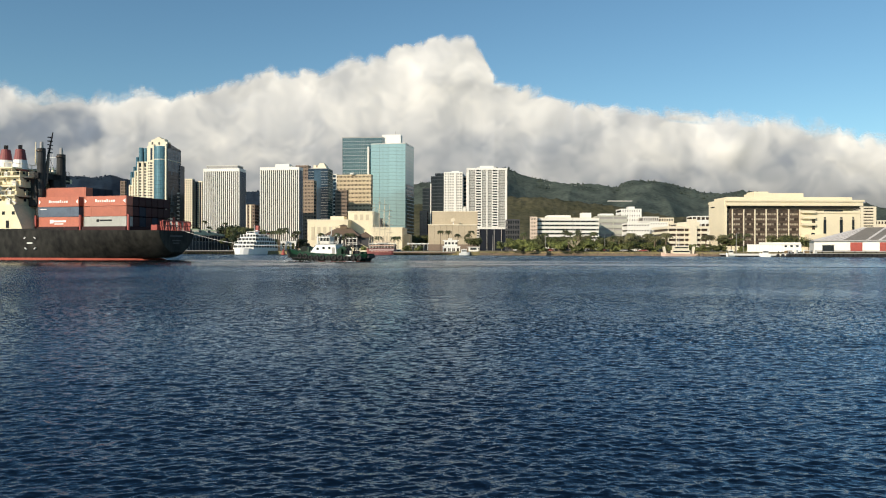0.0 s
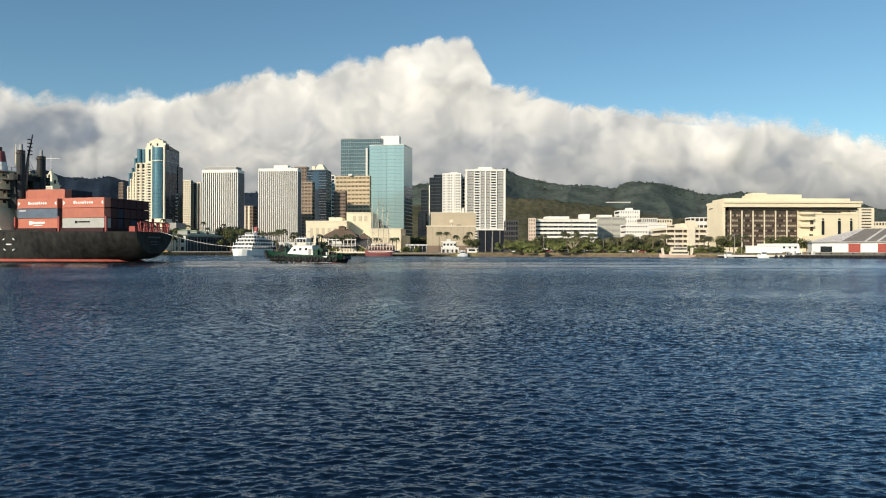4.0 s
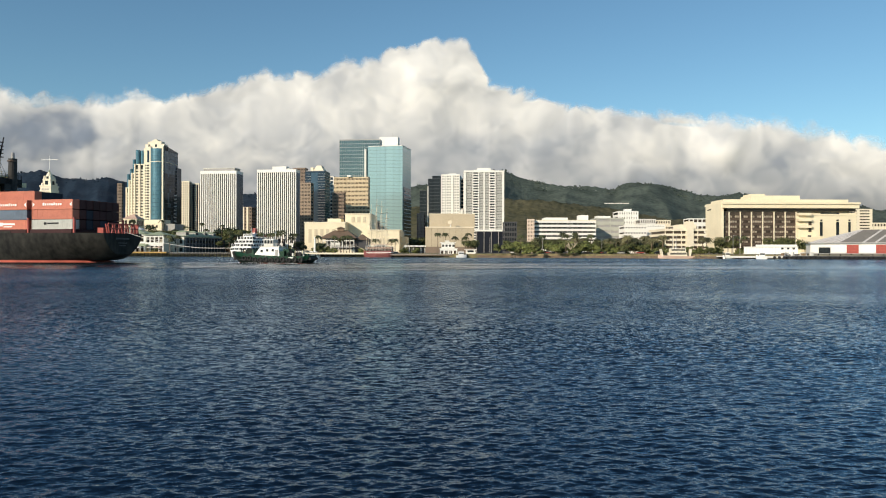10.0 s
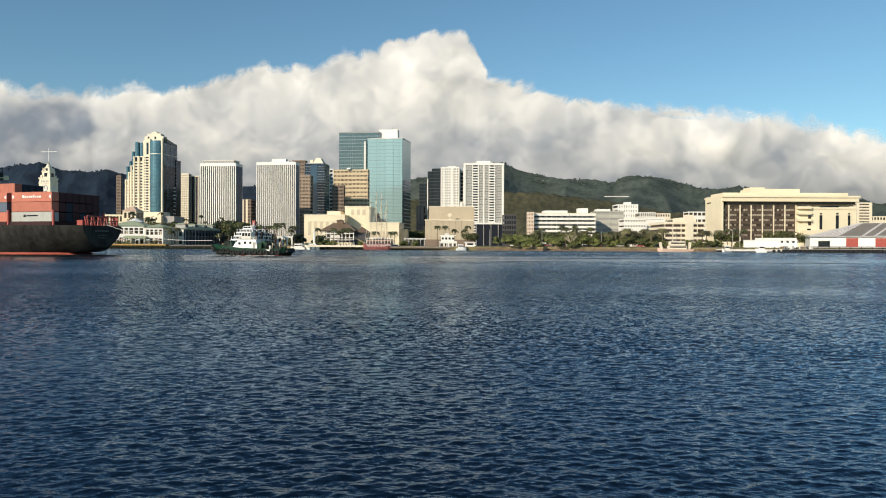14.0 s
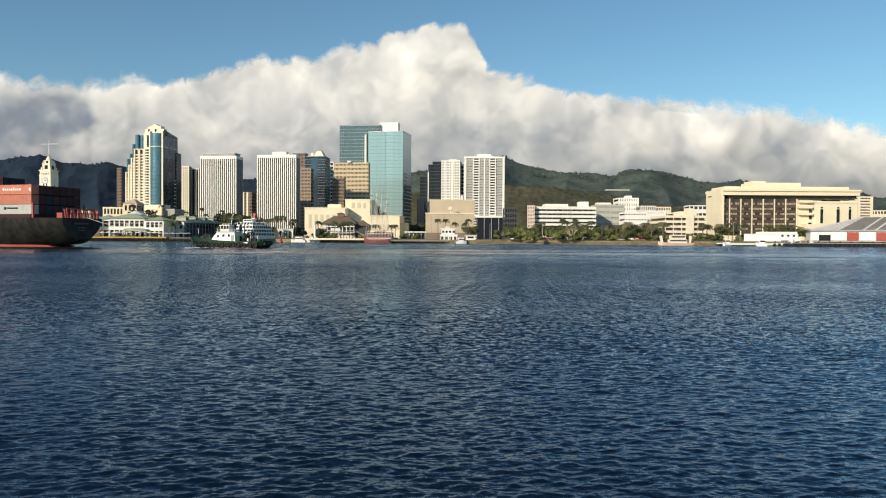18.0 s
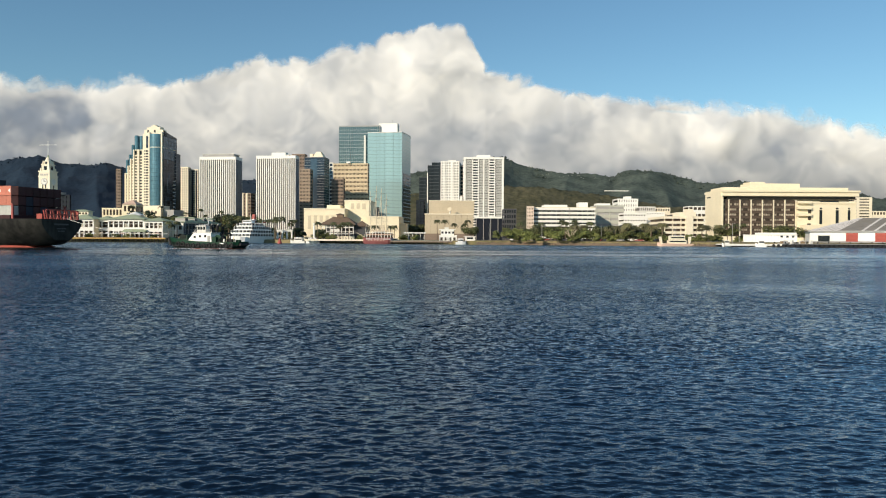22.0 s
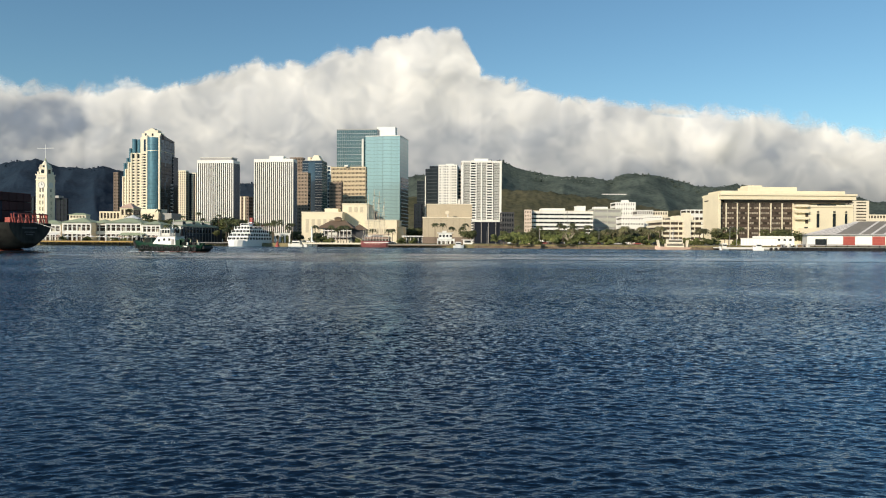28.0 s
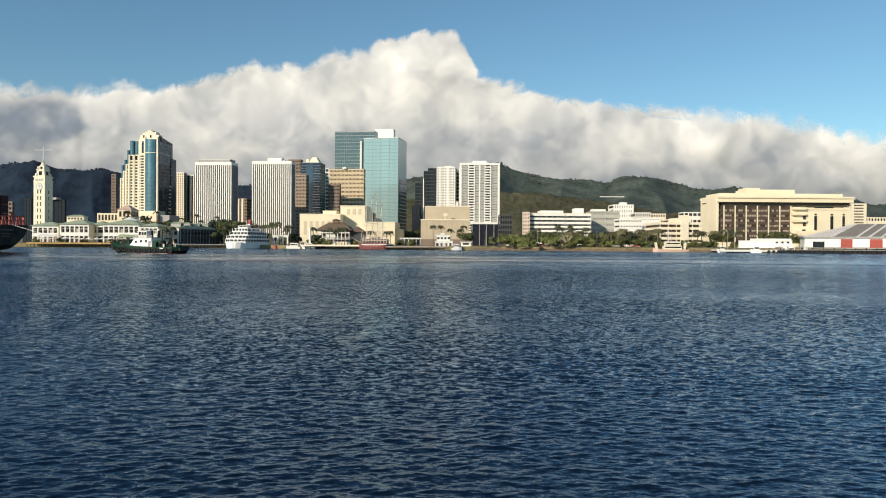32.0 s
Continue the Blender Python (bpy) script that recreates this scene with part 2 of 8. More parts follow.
def mesh_part(name, verts, faces, m, parent, label="", smooth=False):
    me = bpy.data.meshes.new(name)
    me.from_pydata([tuple(v) for v in verts], [], faces)
    me.materials.append(m)
    if smooth:
        me.shade_smooth()
    ob = new(name, me)
    ob.parent = parent
    return tagged(ob, label)


def thing(name, label, category, x, y, z=0, rz=0, group="", kind=""):
    ob = new(name)
    ob.matrix_basis = pose(x, y, z, 0, 0, rz)
    ob.empty_display_size = 1
    return tagged(ob, label, category, group, kind)


def inside(ob, owner):
    """Makes a part a piece of another part of the same thing, where it stands."""
    ob.matrix_basis = owner.matrix_basis.inverted() @ ob.matrix_basis
    ob.parent = owner
    return ob


def tube(name, parent, m, a, b, r0, r1=None, n=8, label=""):
    """A tapered round bar from a to b."""
    a, b = Vector(a), Vector(b)
    r1 = r0 if r1 is None else r1
    d = (b - a).normalized()
    s = d.cross(Vector((0.3, 0.5, 0.81))).normalized()
    u = d.cross(s)
    vs, fs = [], []
    for c, r in ((a, r0), (b, r1)):
        for k in range(n):
            w = 2 * math.pi * k / n
            vs.append(c + (s * math.cos(w) + u * math.sin(w)) * r)
    for k in range(n):
        fs.append((k, (k + 1) % n, n + (k + 1) % n, n + k))
    fs += [tuple(range(n - 1, -1, -1)), tuple(range(n, 2 * n))]
    return mesh_part(name, vs, fs, m, parent, label)


def hip_roof(name, parent, m, w, d, z, h, over=0.8, inset=None, x=0, y=0, label=""):
    """A hipped roof with a flat eave underside; inset sets the ridge back from the ends."""
    w, d = w / 2 + over, d / 2 + over
    i = min(w, d) if inset is None else inset
    r = max(w - i, 0.01)
    vs = [(x - w, y - d, z), (x + w, y - d, z), (x + w, y + d, z), (x - w, y + d, z), (x - r, y, z + h), (x + r, y, z + h)]
    return mesh_part(name, vs, [(3, 2, 1, 0), (0, 1, 5, 4), (1, 2, 5), (2, 3, 4, 5), (3, 0, 4)], m, parent, label)


LAND = 2.4

# ---- water ----
WIND = math.radians(-84)
DRIFT = 8.0


def ruffle(x, y, spacing):
    """Shifts of a wind-ruffled harbour surface: short crested waves heaped up towards their crests.
    Also gives the share of slope that the sheet is too coarse to carry."""
    rng = np.random.RandomState(7)
    dx, dy, z = np.zeros_like(x), np.zeros_like(x), np.zeros_like(x)
    lost, whole = np.zeros_like(x), 0.0
    count = 84
    for k in range(count):
        lam = 0.06 * (0.8 / 0.06) ** ((k + rng.rand()) / count)
        ang = WIND + rng.normal(0, math.radians(33 if lam < 0.5 else 25))
        slope = 0.18 * math.sqrt(2 / count) * float(np.interp(lam, [0.06, 0.13, 0.32, 0.5, 0.8], [0.9, 1.2, 1.0, 0.7, 0.35]))
        amp, kk = slope * lam / (2 * math.pi), 2 * math.pi / lam
        cx, cy = math.cos(ang), math.sin(ang)
        fade = np.clip(1.5 * lam / (3.2 * spacing) - 0.5, 0, 1)
        ph = kk * (cx * x + cy * y) + rng.rand() * 6.283
        z += amp * fade * np.cos(ph)
        dx -= 0.85 * amp * fade * cx * np.sin(ph)
        dy -= 0.85 * amp * fade * cy * np.sin(ph)
        lost += slope * slope * (1 - fade)
        whole += slope * slope
    gust = 0.92 + 0.16 * np.sin(0.21 * x + 0.11 * y + 1) * np.sin(0.17 * y - 0.06 * x) + 0.12 * np.sin(0.05 * x - 0.09 * y + 2)
    # old wakes and slack wind leave long smooth lanes further out
    bands = np.sin(0.045 * y + 1.3 * np.sin(0.011 * x + 0.4)) + 0.7 * np.sin(0.12 * y + 1.7 * np.sin(0.017 * x) + 2) + 0.5 * np.sin(0.31 * y + 2.1 * np.sin(0.023 * x + 1))
    far = np.clip((y - 78) / 55, 0, 1)
    open_water = np.clip((y - 172) / 34, 0, 1)
    calm = far * far * (3 - 2 * far) * (1 - 0.85 * open_water) * (0.46 + 0.17 * bands)
    return dx * gust, dy * gust, z * gust, np.sqrt(lost / whole) * gust * np.clip(1 - calm, 0.1, 1.1)


def sheet(name, verts, quads):
    """A large grid mesh from arrays."""
    me = bpy.data.meshes.new(name)
    me.vertices.add(len(verts))
    me.vertices.foreach_set("co", verts.astype(np.float32).ravel())
    me.loops.add(quads.size)
    me.loops.foreach_set("vertex_index", quads.astype(np.int32).ravel())
    me.polygons.add(len(quads))
    me.polygons.foreach_set("loop_start", np.arange(0, quads.size, 4, dtype=np.int32))
    me.update(calc_edges=True)
    me.shade_smooth()
    return me


rows_y = [6.0]
while rows_y[-1] < 4700:
    yy = rows_y[-1]
    rows_y.append(yy + max(0.032, 0.8 * max(yy - DRIFT, 8) ** 2 / 3915) if yy < 900 else yy * 1.3)
behind = np.array([-4000.0, -600.0, -100.0, -20.0, -5.0, 2.0, 5.0])
steps_y = np.concatenate([np.full(7, 50.0), np.diff(rows_y), [1000.0]])
rows_y = np.concatenate([behind, rows_y])
NCOL = 800
ang = np.tan(np.linspace(-0.64, 0.64, NCOL))
gx = ang[None, :] * (np.maximum(rows_y, 5)[:, None] + 5)
gx[:7] = np.linspace(-4000, 4000, NCOL)[None, :] * np.array([1, 0.4, 0.1, 0.03, 0.012, 0.008, 0.005])[:, None]
wide = np.linspace(-1, 1, NCOL)
gx = gx + (np.sign(wide) * np.clip((np.abs(wide) - 0.985) / 0.015, 0, 1))[None, :] * 3000
gy = np.repeat(rows_y[:, None], NCOL, 1)
sx_, sy_, gz, rough_left = ruffle(gx, gy, np.repeat(np.maximum(steps_y, 0.036)[:, None], NCOL, 1))
idx = np.arange(gx.size).reshape(gx.shape)
quads = np.stack([idx[:-1, :-1], idx[:-1, 1:], idx[1:, 1:], idx[1:, :-1]], -1).reshape(-1, 4)
water_me = sheet("water", np.stack([gx + sx_, gy + sy_, gz], -1).reshape(-1, 3), quads)
at = water_me.attributes.new("chop", "FLOAT", "POINT")
at.data.foreach_set("value", rough_left.reshape(-1).astype(np.float32))


def water_material(name, slope, rough, streaks, tilt, sheen, fine):
    """Deep water under a ruffled skin: slope scales the waves too short for the sheet,
    streaks thins them in long wind lanes, fine is the relief of the smallest ripples."""
    m = bpy.data.materials.new(name)
    m.use_nodes = True
    nt = m.node_tree
    nt.nodes.remove(nt.nodes["Principled BSDF"])
    deep = nt.nodes.new("ShaderNodeBsdfDiffuse")
    deep.inputs[0].default_value = (0.0010, 0.0042, 0.0115, 1)
    gloss = nt.nodes.new("ShaderNodeBsdfGlossy")
    gloss.inputs[0].default_value = sheen
    gloss.inputs["Roughness"].default_value = rough
    fres = nt.nodes.new("ShaderNodeFresnel")
    fres.inputs[0].default_value = 1.52
    wmix = nt.nodes.new("ShaderNodeMixShader")
    nt.links.new(fres.outputs[0], wmix.inputs[0])
    nt.links.new(deep.outputs[0], wmix.inputs[1])
    nt.links.new(gloss.outputs[0], wmix.inputs[2])
    nt.links.new(wmix.outputs[0], nt.nodes["Material Output"].inputs[0])
    co = nt.nodes.new("ShaderNodeTexCoord")

    def water_noise(scale, stretch, detail):
        mp = nt.nodes.new("ShaderNodeMapping")
        mp.inputs["Scale"].default_value = stretch
        mp.inputs["Rotation"].default_value = (0, 0, radians(8))
        n = nt.nodes.new("ShaderNodeTexNoise")
        n.inputs["Scale"].default_value = scale
        n.inputs["Detail"].default_value = detail
        nt.links.new(co.outputs["Object"], mp.inputs[0])
        nt.links.new(mp.outputs[0], n.inputs["Vector"])
        return n

    # smallest ripples ride on the waves of the sheet
    ripple = water_noise(15.0, (0.55, 1.0, 1), 3)
    relief = nt.nodes.new("ShaderNodeBump")
    relief.inputs["Strength"].default_value = 1.0
    relief.inputs["Distance"].default_value = fine
    nt.links.new(ripple.outputs[0], relief.inputs["Height"])
    slick = water_noise(0.014, (0.22, 2.4, 1), 4)
    sl = nt.nodes.new("ShaderNodeMapRange")
    sl.inputs[1].default_value, sl.inputs[2].default_value = 0.50, 0.64
    sl.inputs[3].default_value, sl.inputs[4].default_value = slope, slope * streaks
    nt.links.new(slick.outputs[0], sl.inputs[0])
    chop = nt.nodes.new("ShaderNodeAttribute")
    chop.attribute_name = "chop"
    share = nt.nodes.new("ShaderNodeMath")
    share.operation = "MULTIPLY"
    nt.links.new(sl.outputs[0], share.inputs[0])
    if tilt is None:
        nt.links.new(chop.outputs["Fac"], share.inputs[1])
    else:
        share.inputs[1].default_value = 1.0
    total = None
    for scale, stretch, amp in ((16.0, 0.7, 1.9), (8.0, 0.75, 2.3), (4.4, 0.8, 1.3), (2.2, 0.9, 0.6), (0.7, 0.8, 0.14), (0.09, 0.5, 0.16)):
        n = water_noise(scale, (stretch, 1.0, 1), 2)
        sub = nt.nodes.new("ShaderNodeVectorMath")
        sub.operation = "MULTIPLY_ADD"
        sub.inputs[1].default_value = (0.7 * amp, 1.1 * amp, 0)
        sub.inputs[2].default_value = (-0.35 * amp, -0.55 * amp, 0)
        nt.links.new(n.outputs["Color"], sub.inputs[0])
        if total is None:
            total = sub.outputs[0]
        else:
            ad = nt.nodes.new("ShaderNodeVectorMath")
            nt.links.new(total, ad.inputs[0])
            nt.links.new(sub.outputs[0], ad.inputs[1])
            total = ad.outputs[0]
    # short wind waves lean over: their seaward faces are the steeper ones
    lean = nt.nodes.new("ShaderNodeVectorMath")
    lean.inputs[1].default_value = (0.02, -0.24 if tilt is None else tilt, 0)
    nt.links.new(total, lean.inputs[0])
    sc = nt.nodes.new("ShaderNodeVectorMath")
    sc.operation = "SCALE"
    nt.links.new(lean.outputs[0], sc.inputs[0])
    nt.links.new(share.outputs[0], sc.inputs["Scale"])
    ad = nt.nodes.new("ShaderNodeVectorMath")
    nt.links.new(sc.outputs[0], ad.inputs[0])
    nt.links.new(relief.outputs[0], ad.inputs[1])
    nm = nt.nodes.new("ShaderNodeVectorMath")
    nm.operation = "NORMALIZE"
    nt.links.new(ad.outputs[0], nm.inputs[0])
    nt.links.new(nm.outputs[0], gloss.inputs["Normal"])
    nt.links.new(nm.outputs[0], fres.inputs["Normal"])
    return m


water_me.materials.append(water_material("harbour_water", 0.64, 0.12, 0.6, None, (0.74, 0.88, 1.0, 1), 0.014))
water = tagged(new("water", water_me), "dark blue wind-rippled harbour water", "water", kind="structure")
CALM = water_material("calm_water_lane", 0.07, 0.12, 0.8, -1.15, (0.95, 0.96, 0.98, 1), 0.003)


def calm_lane(xa, xb, y, width, slant, seed, n):
    """A long smooth lane left by wakes: many slender slicks drawn out along it."""
    rngl = random.Random(seed)
    vs, fs = [], []
    for k in range(n):
        f = rngl.random()
        x = xa + (xb - xa) * f
        yc = y + slant * (x - xa) + rngl.choice((-1, 1)) * (rngl.expovariate(2.6) % 1.1) * width * math.sin(math.pi * min(0.97, max(0.03, f))) ** 0.5 + 2.0 * noise.noise((x * 0.03, seed, 1.5))
        L = rngl.uniform(3, 13) * (y / 150)
        b_ = rngl.uniform(0.3, 1.2) * (y / 150) ** 1.3
        z = 0.035 + 0.03 * rngl.random()
        o = len(vs)
        for q in range(10):
            w = 2 * math.pi * q / 10
            r = rngl.uniform(0.7, 1.2)
            vs.append((x + L * r * math.cos(w), yc + slant * L * math.cos(w) + b_ * r * math.sin(w), z))
        fs.append(tuple(range(o, o + 10)))
    mesh_part("calm_lane", vs, fs, CALM, water, "long smooth pale lane in the ripples")


calm_lane(-110, 60, 186, 20, -0.02, 2, 300)
calm_lane(-95, 55, 150, 30, -0.02, 3, 420)
calm_lane(10, 112, 149, 12, -0.03, 5, 620)
calm_lane(46, 150, 139, 6, -0.03, 6, 520)
calm_lane(15, 150, 160, 3.0, -0.05, 7, 200)


# ---- land and hills ----
def shore_y(x):
    """The line of the quay: nearer towards the warehouse end."""
    return float(np.interp(x, [-4000, -330, -190, -60, 20, 100, 150, 400, 4000], [470, 462, 458, 448, 418, 392, 372, 350, 350]))


def fbm(x, y, s, o=5):
    return noise.fractal((x * s, y * s, 3.7), 1.0, 2.0, o)


xs = np.concatenate([np.linspace(-4200, -420, 16), np.linspace(-400, 420, 120), np.linspace(440, 4200, 16)])
vs, fs = [], []
steps = (0, 0.8, 30, 120, 400, 1200, 4300)
for j, s in enumerate(steps):
    for x in xs:
        vs.append((x, shore_y(x) + s, -2.0 if j == 0 else LAND - 0.3 * (j == 1) + (0.012 * (s - 400) if s > 400 else 0)))
n = len(xs)
for j in range(len(steps) - 1):
    for i in range(n - 1):
        fs.append((j * n + i, j * n + i + 1, (j + 1) * n + i + 1, (j + 1) * n + i))
me = bpy.data.meshes.new("ground")
me.from_pydata(vs, [], fs)
me.materials.append(GRASS)
tagged(new("ground", me), "flat reclaimed shore land with dry grass", "ground", kind="structure")


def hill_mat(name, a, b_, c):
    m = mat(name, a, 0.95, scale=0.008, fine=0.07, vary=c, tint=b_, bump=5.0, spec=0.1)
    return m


# Cloud shade on the west range and distance haze are put into these colours.
HILL_DARK = hill_mat("cloud_shade_slope_tone", (0.014, 0.027, 0.046), (0.018, 0.032, 0.050), 0.2)
HILL_GREEN = hill_mat("haze_greyed_forest_slope", (0.060, 0.080, 0.070), (0.080, 0.098, 0.080), 0.38)
HILL_OLIVE = hill_mat("dry_olive_slope", (0.070, 0.076, 0.040), (0.100, 0.088, 0.048), 0.35)


crests = {}


def ridge(name, label, m, dist, px, pz, front, rough, seed, nx=420, ny=40):
    """A range of hills: its crest follows px, pz at that distance and falls towards the camera over front metres."""
    px, pz = np.array(px), np.array(pz)
    xx = np.linspace(px[0], px[-1], nx)
    vs, fs = [], []
    for j in range(ny):
        f = j / (ny - 1)
        for x in xx:
            y = dist - front * (1 - f)
            c = float(np.interp(x, px, pz))
            spur = abs(noise.noise((x * 0.0045 + seed, f * 0.7, seed)))
            z = c * (f ** 1.15) * (1 - 1.1 * spur * (1 - f) * (0.3 + f)) + rough * fbm(x + seed * 91, y, 0.006) * (0.25 + f) + 5.0 * noise.noise((x * 0.05, y * 0.05, seed)) * f + 5.0 * max(0, noise.noise((x * 0.11, y * 0.11, seed + 4))) * f
            vs.append((x * (y / dist), y, z))
    for x in xx:
        vs.append((x * 1.12, dist + front * 0.4, -5))
    for j in range(ny):
        for i in range(nx - 1):
            fs.append((j * nx + i, j * nx + i + 1, (j + 1) * nx + i + 1, (j + 1) * nx + i))
    me = bpy.data.meshes.new(name)
    me.from_pydata(vs, [], fs)
    me.shade_smooth()
    me.materials.append(m)
    crests[name] = [Vector(v) for v in vs[(ny - 4) * nx:ny * nx]]
    return tagged(new(name, me), label, "hills", kind="structure")


ridge("hill_range_west", "forested mountain range with cloud shadow put in its dark blue colour", HILL_DARK, 3900,
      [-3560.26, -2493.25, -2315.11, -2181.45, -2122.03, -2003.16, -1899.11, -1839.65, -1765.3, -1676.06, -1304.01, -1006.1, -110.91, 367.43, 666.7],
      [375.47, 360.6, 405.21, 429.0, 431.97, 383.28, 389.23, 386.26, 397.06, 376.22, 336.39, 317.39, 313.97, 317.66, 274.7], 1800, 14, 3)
ridge("hill_range_east", "green forested mountain ridge under low cloud", HILL_GREEN, 3400,
      [-565.17, -200.85, 59.63, 268.17, 372.49, 450.75, 607.33, 795.33, 831.9, 873.7, 959.92, 1012.19, 1077.54, 1195.2, 1365.23, 1679.36, 2067.22, 2939.0],
      [223.41, 293.67, 340.49, 375.89, 342.72, 322.38, 307.74, 288.07, 314.35, 327.63, 330.77, 315.47, 292.42, 266.0, 280.0, 241.0, 205.0, 150.0], 1500, 10, 8)
ridge("foothill", "low dry olive slope below the ridge", HILL_OLIVE, 1900,
      [-112.24, 106.15, 266.47, 412.34, 587.54, 792.17, 1348.75],
      [115.99, 136.35, 137.92, 121.34, 90.35, 82.83, 61.31], 800, 5, 5)


def crest_trees(name, label, m, points, n, seed, low, high):
    """Small uneven tree crowns along a crest, broader or spiky by chance."""
    rngt = random.Random(seed)
    vs, fs = [], []
    for k in range(n):
        p = rngt.choice(points)
        p = p + Vector((rngt.uniform(-8, 8), 0, -1.5))
        if noise.noise((p.x * 0.012, seed, 2.2)) < -0.05:
            continue
        h = rngt.uniform(low, high) * (1.7 if rngt.random() < 0.08 else 1)
        w = h * rngt.uniform(0.3, 0.75)
        o = len(vs)
        for z, q in ((0, 0.45), (0.35, 1.0), (0.75, 0.7)):
            for j in range(6):
                a = math.pi * j / 3 + rngt.uniform(-0.3, 0.3)
                qq = q * w * rngt.uniform(0.6, 1.2)
                vs.append(p + Vector((qq * math.cos(a), qq * math.sin(a), h * z)))
        vs.append(p + Vector((rngt.uniform(-0.3, 0.3) * w, 0, h)))
        for j in range(6):
            i2 = (j + 1) % 6
            fs += [(o + j, o + i2, o + 6 + i2, o + 6 + j), (o + 6 + j, o + 6 + i2, o + 12 + i2, o + 12 + j), (o + 12 + j, o + 12 + i2, o + 18)]
    me = bpy.data.meshes.new(name)
    me.from_pydata([tuple(v) for v in vs], [], fs)
    me.materials.append(m)
    tagged(new(name, me), label, "trees", kind="stuff")


# Crowns take the haze-greyed tone of the ridge.
HILL_TREE = hill_mat("hill_tree_crowns", (0.048, 0.066, 0.056), (0.064, 0.080, 0.064), 0.3)
crest_trees("crest_trees", "small trees standing along the green ridge", HILL_TREE, crests["hill_range_east"], 1500, 3, 3, 8)
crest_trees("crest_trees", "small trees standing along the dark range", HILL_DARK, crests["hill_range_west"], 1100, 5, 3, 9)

# ---- clouds ----
CLOUD_Y = 4400
CLOUD_X = [-4334.8, -3322.65, -2644, -2540, -2440, -2209, -2138, -2070, -1960, -1885, -1800, -1720, -1650, -1580, -1500, -1360, -1197.09, -1045.26, -758.47, -589.76, -437.93, -286.1, -49.92, 152.53, 213.26, 287.49, 523.68, 759.87, 1097.28, 1468.44, 1974.56, 2345.73, 2642.66, 3425.49, 4437.79]
CLOUD_Z = [985.0, 940.0, 968, 932, 916, 914, 892, 925, 900, 940, 962, 938, 895, 918, 952, 990, 1022.94, 1070.21, 1056.71, 1144.49, 1151.24, 1212.02, 1276.19, 1259.3, 1181.63, 1012.82, 948.67, 874.41, 847.41, 806.9, 779.9, 705.65, 658.4, 617.91, 557.17]


def lattice(U, V, size, seed):
    """Smooth random field with features of that size in metres, from 0 to 1."""
    rng = np.random.RandomState(seed)
    g = rng.rand(64, 256)
    a, c = U / size + 100.3, V / size + 20.7
    i, j = np.floor(a).astype(int), np.floor(c).astype(int)
    p, q = a - i, c - j
    p, q = p * p * p * (p * (p * 6 - 15) + 10), q * q * q * (q * (q * 6 - 15) + 10)
    g00, g10 = g[j % 64, i % 256], g[j % 64, (i + 1) % 256]
    g01, g11 = g[(j + 1) % 64, i % 256], g[(j + 1) % 64, (i + 1) % 256]
    return (g00 * (1 - p) + g10 * p) * (1 - q) + (g01 * (1 - p) + g11 * p) * q


def billows(U, V, size, octaves, seed, fall=0.5):
    """Rounded heaps with creases between them, at several sizes."""
    out = np.zeros_like(U)
    amp, tot = 1.0, 0.0
    for k in range(octaves):
        n = lattice(U + 37 * k, V - 53 * k, size, seed + k) * 2 - 1
        out += amp * np.sqrt(n * n + 0.02)
        tot += amp
        size, amp = size * 0.5, amp * fall
    return out / tot


def blur(a, n):
    for _ in range(n):
        p = np.pad(a, 1, mode="edge")
        a = (p[:-2, 1:-1] + p[2:, 1:-1] + p[1:-1, :-2] + p[1:-1, 2:] + 2 * p[1:-1, 1:-1]) / 6
    return a


us = np.arange(CLOUD_X[0], CLOUD_X[-1], 6.0)
ws = np.arange(160, 1420, 6.0)
U, V = np.meshgrid(us, ws)
WU = U + 90 * (lattice(U, V, 210, 41) - 0.5) + 40 * (lattice(U, V, 80, 43) - 0.5)
WV = V + 90 * (lattice(U, V, 210, 42) - 0.5) + 40 * (lattice(U, V, 80, 44) - 0.5)
top = np.interp(U, CLOUD_X, CLOUD_Z)
heap = blur(billows(WU, WV, 460, 2, 3, 0.5), 14)
fine = billows(WU, WV, 130, 4, 9, 0.55)
below_top = top - V + 100 * (fine - 0.50)
thick = np.clip(below_top / (105 + 70 * np.clip((U - 700) / 900, 0, 1) + 60 * np.clip((-1500 - U) / 600, 0, 1)) + 0.5, 0, 1)
rise = np.clip((V - 250) / np.maximum(top - 250, 60), 0, 1.2)
swell = 150 * np.sin(np.clip(rise, 0, 1) ** 0.8 * math.pi * 0.55)
relief = swell * 0.8 + 45 * blur(heap, 40) + (0.35 + 0.65 * np.clip(rise, 0, 1)) * (12 * blur(billows(WU, WV, 300, 2, 29, 0.5), 12) + 5 * blur(fine, 4))
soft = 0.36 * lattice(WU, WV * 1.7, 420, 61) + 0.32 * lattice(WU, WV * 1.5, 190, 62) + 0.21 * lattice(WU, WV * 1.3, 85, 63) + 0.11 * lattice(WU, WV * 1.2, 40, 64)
# White tops, grey undersides and placed spots paint light and shade into the colour.
shade_tone = 0.11 + 0.51 * np.clip(rise, 0, 1) ** 1.5 + 1.35 * (soft - 0.46)
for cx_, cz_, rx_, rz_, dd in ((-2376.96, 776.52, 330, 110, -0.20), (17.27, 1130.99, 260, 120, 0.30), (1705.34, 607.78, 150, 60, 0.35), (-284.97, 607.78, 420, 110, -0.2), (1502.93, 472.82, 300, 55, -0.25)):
    shade_tone = shade_tone + dd * np.exp(-((U - cx_) / rx_) ** 2 - ((V - cz_) / rz_) ** 2)
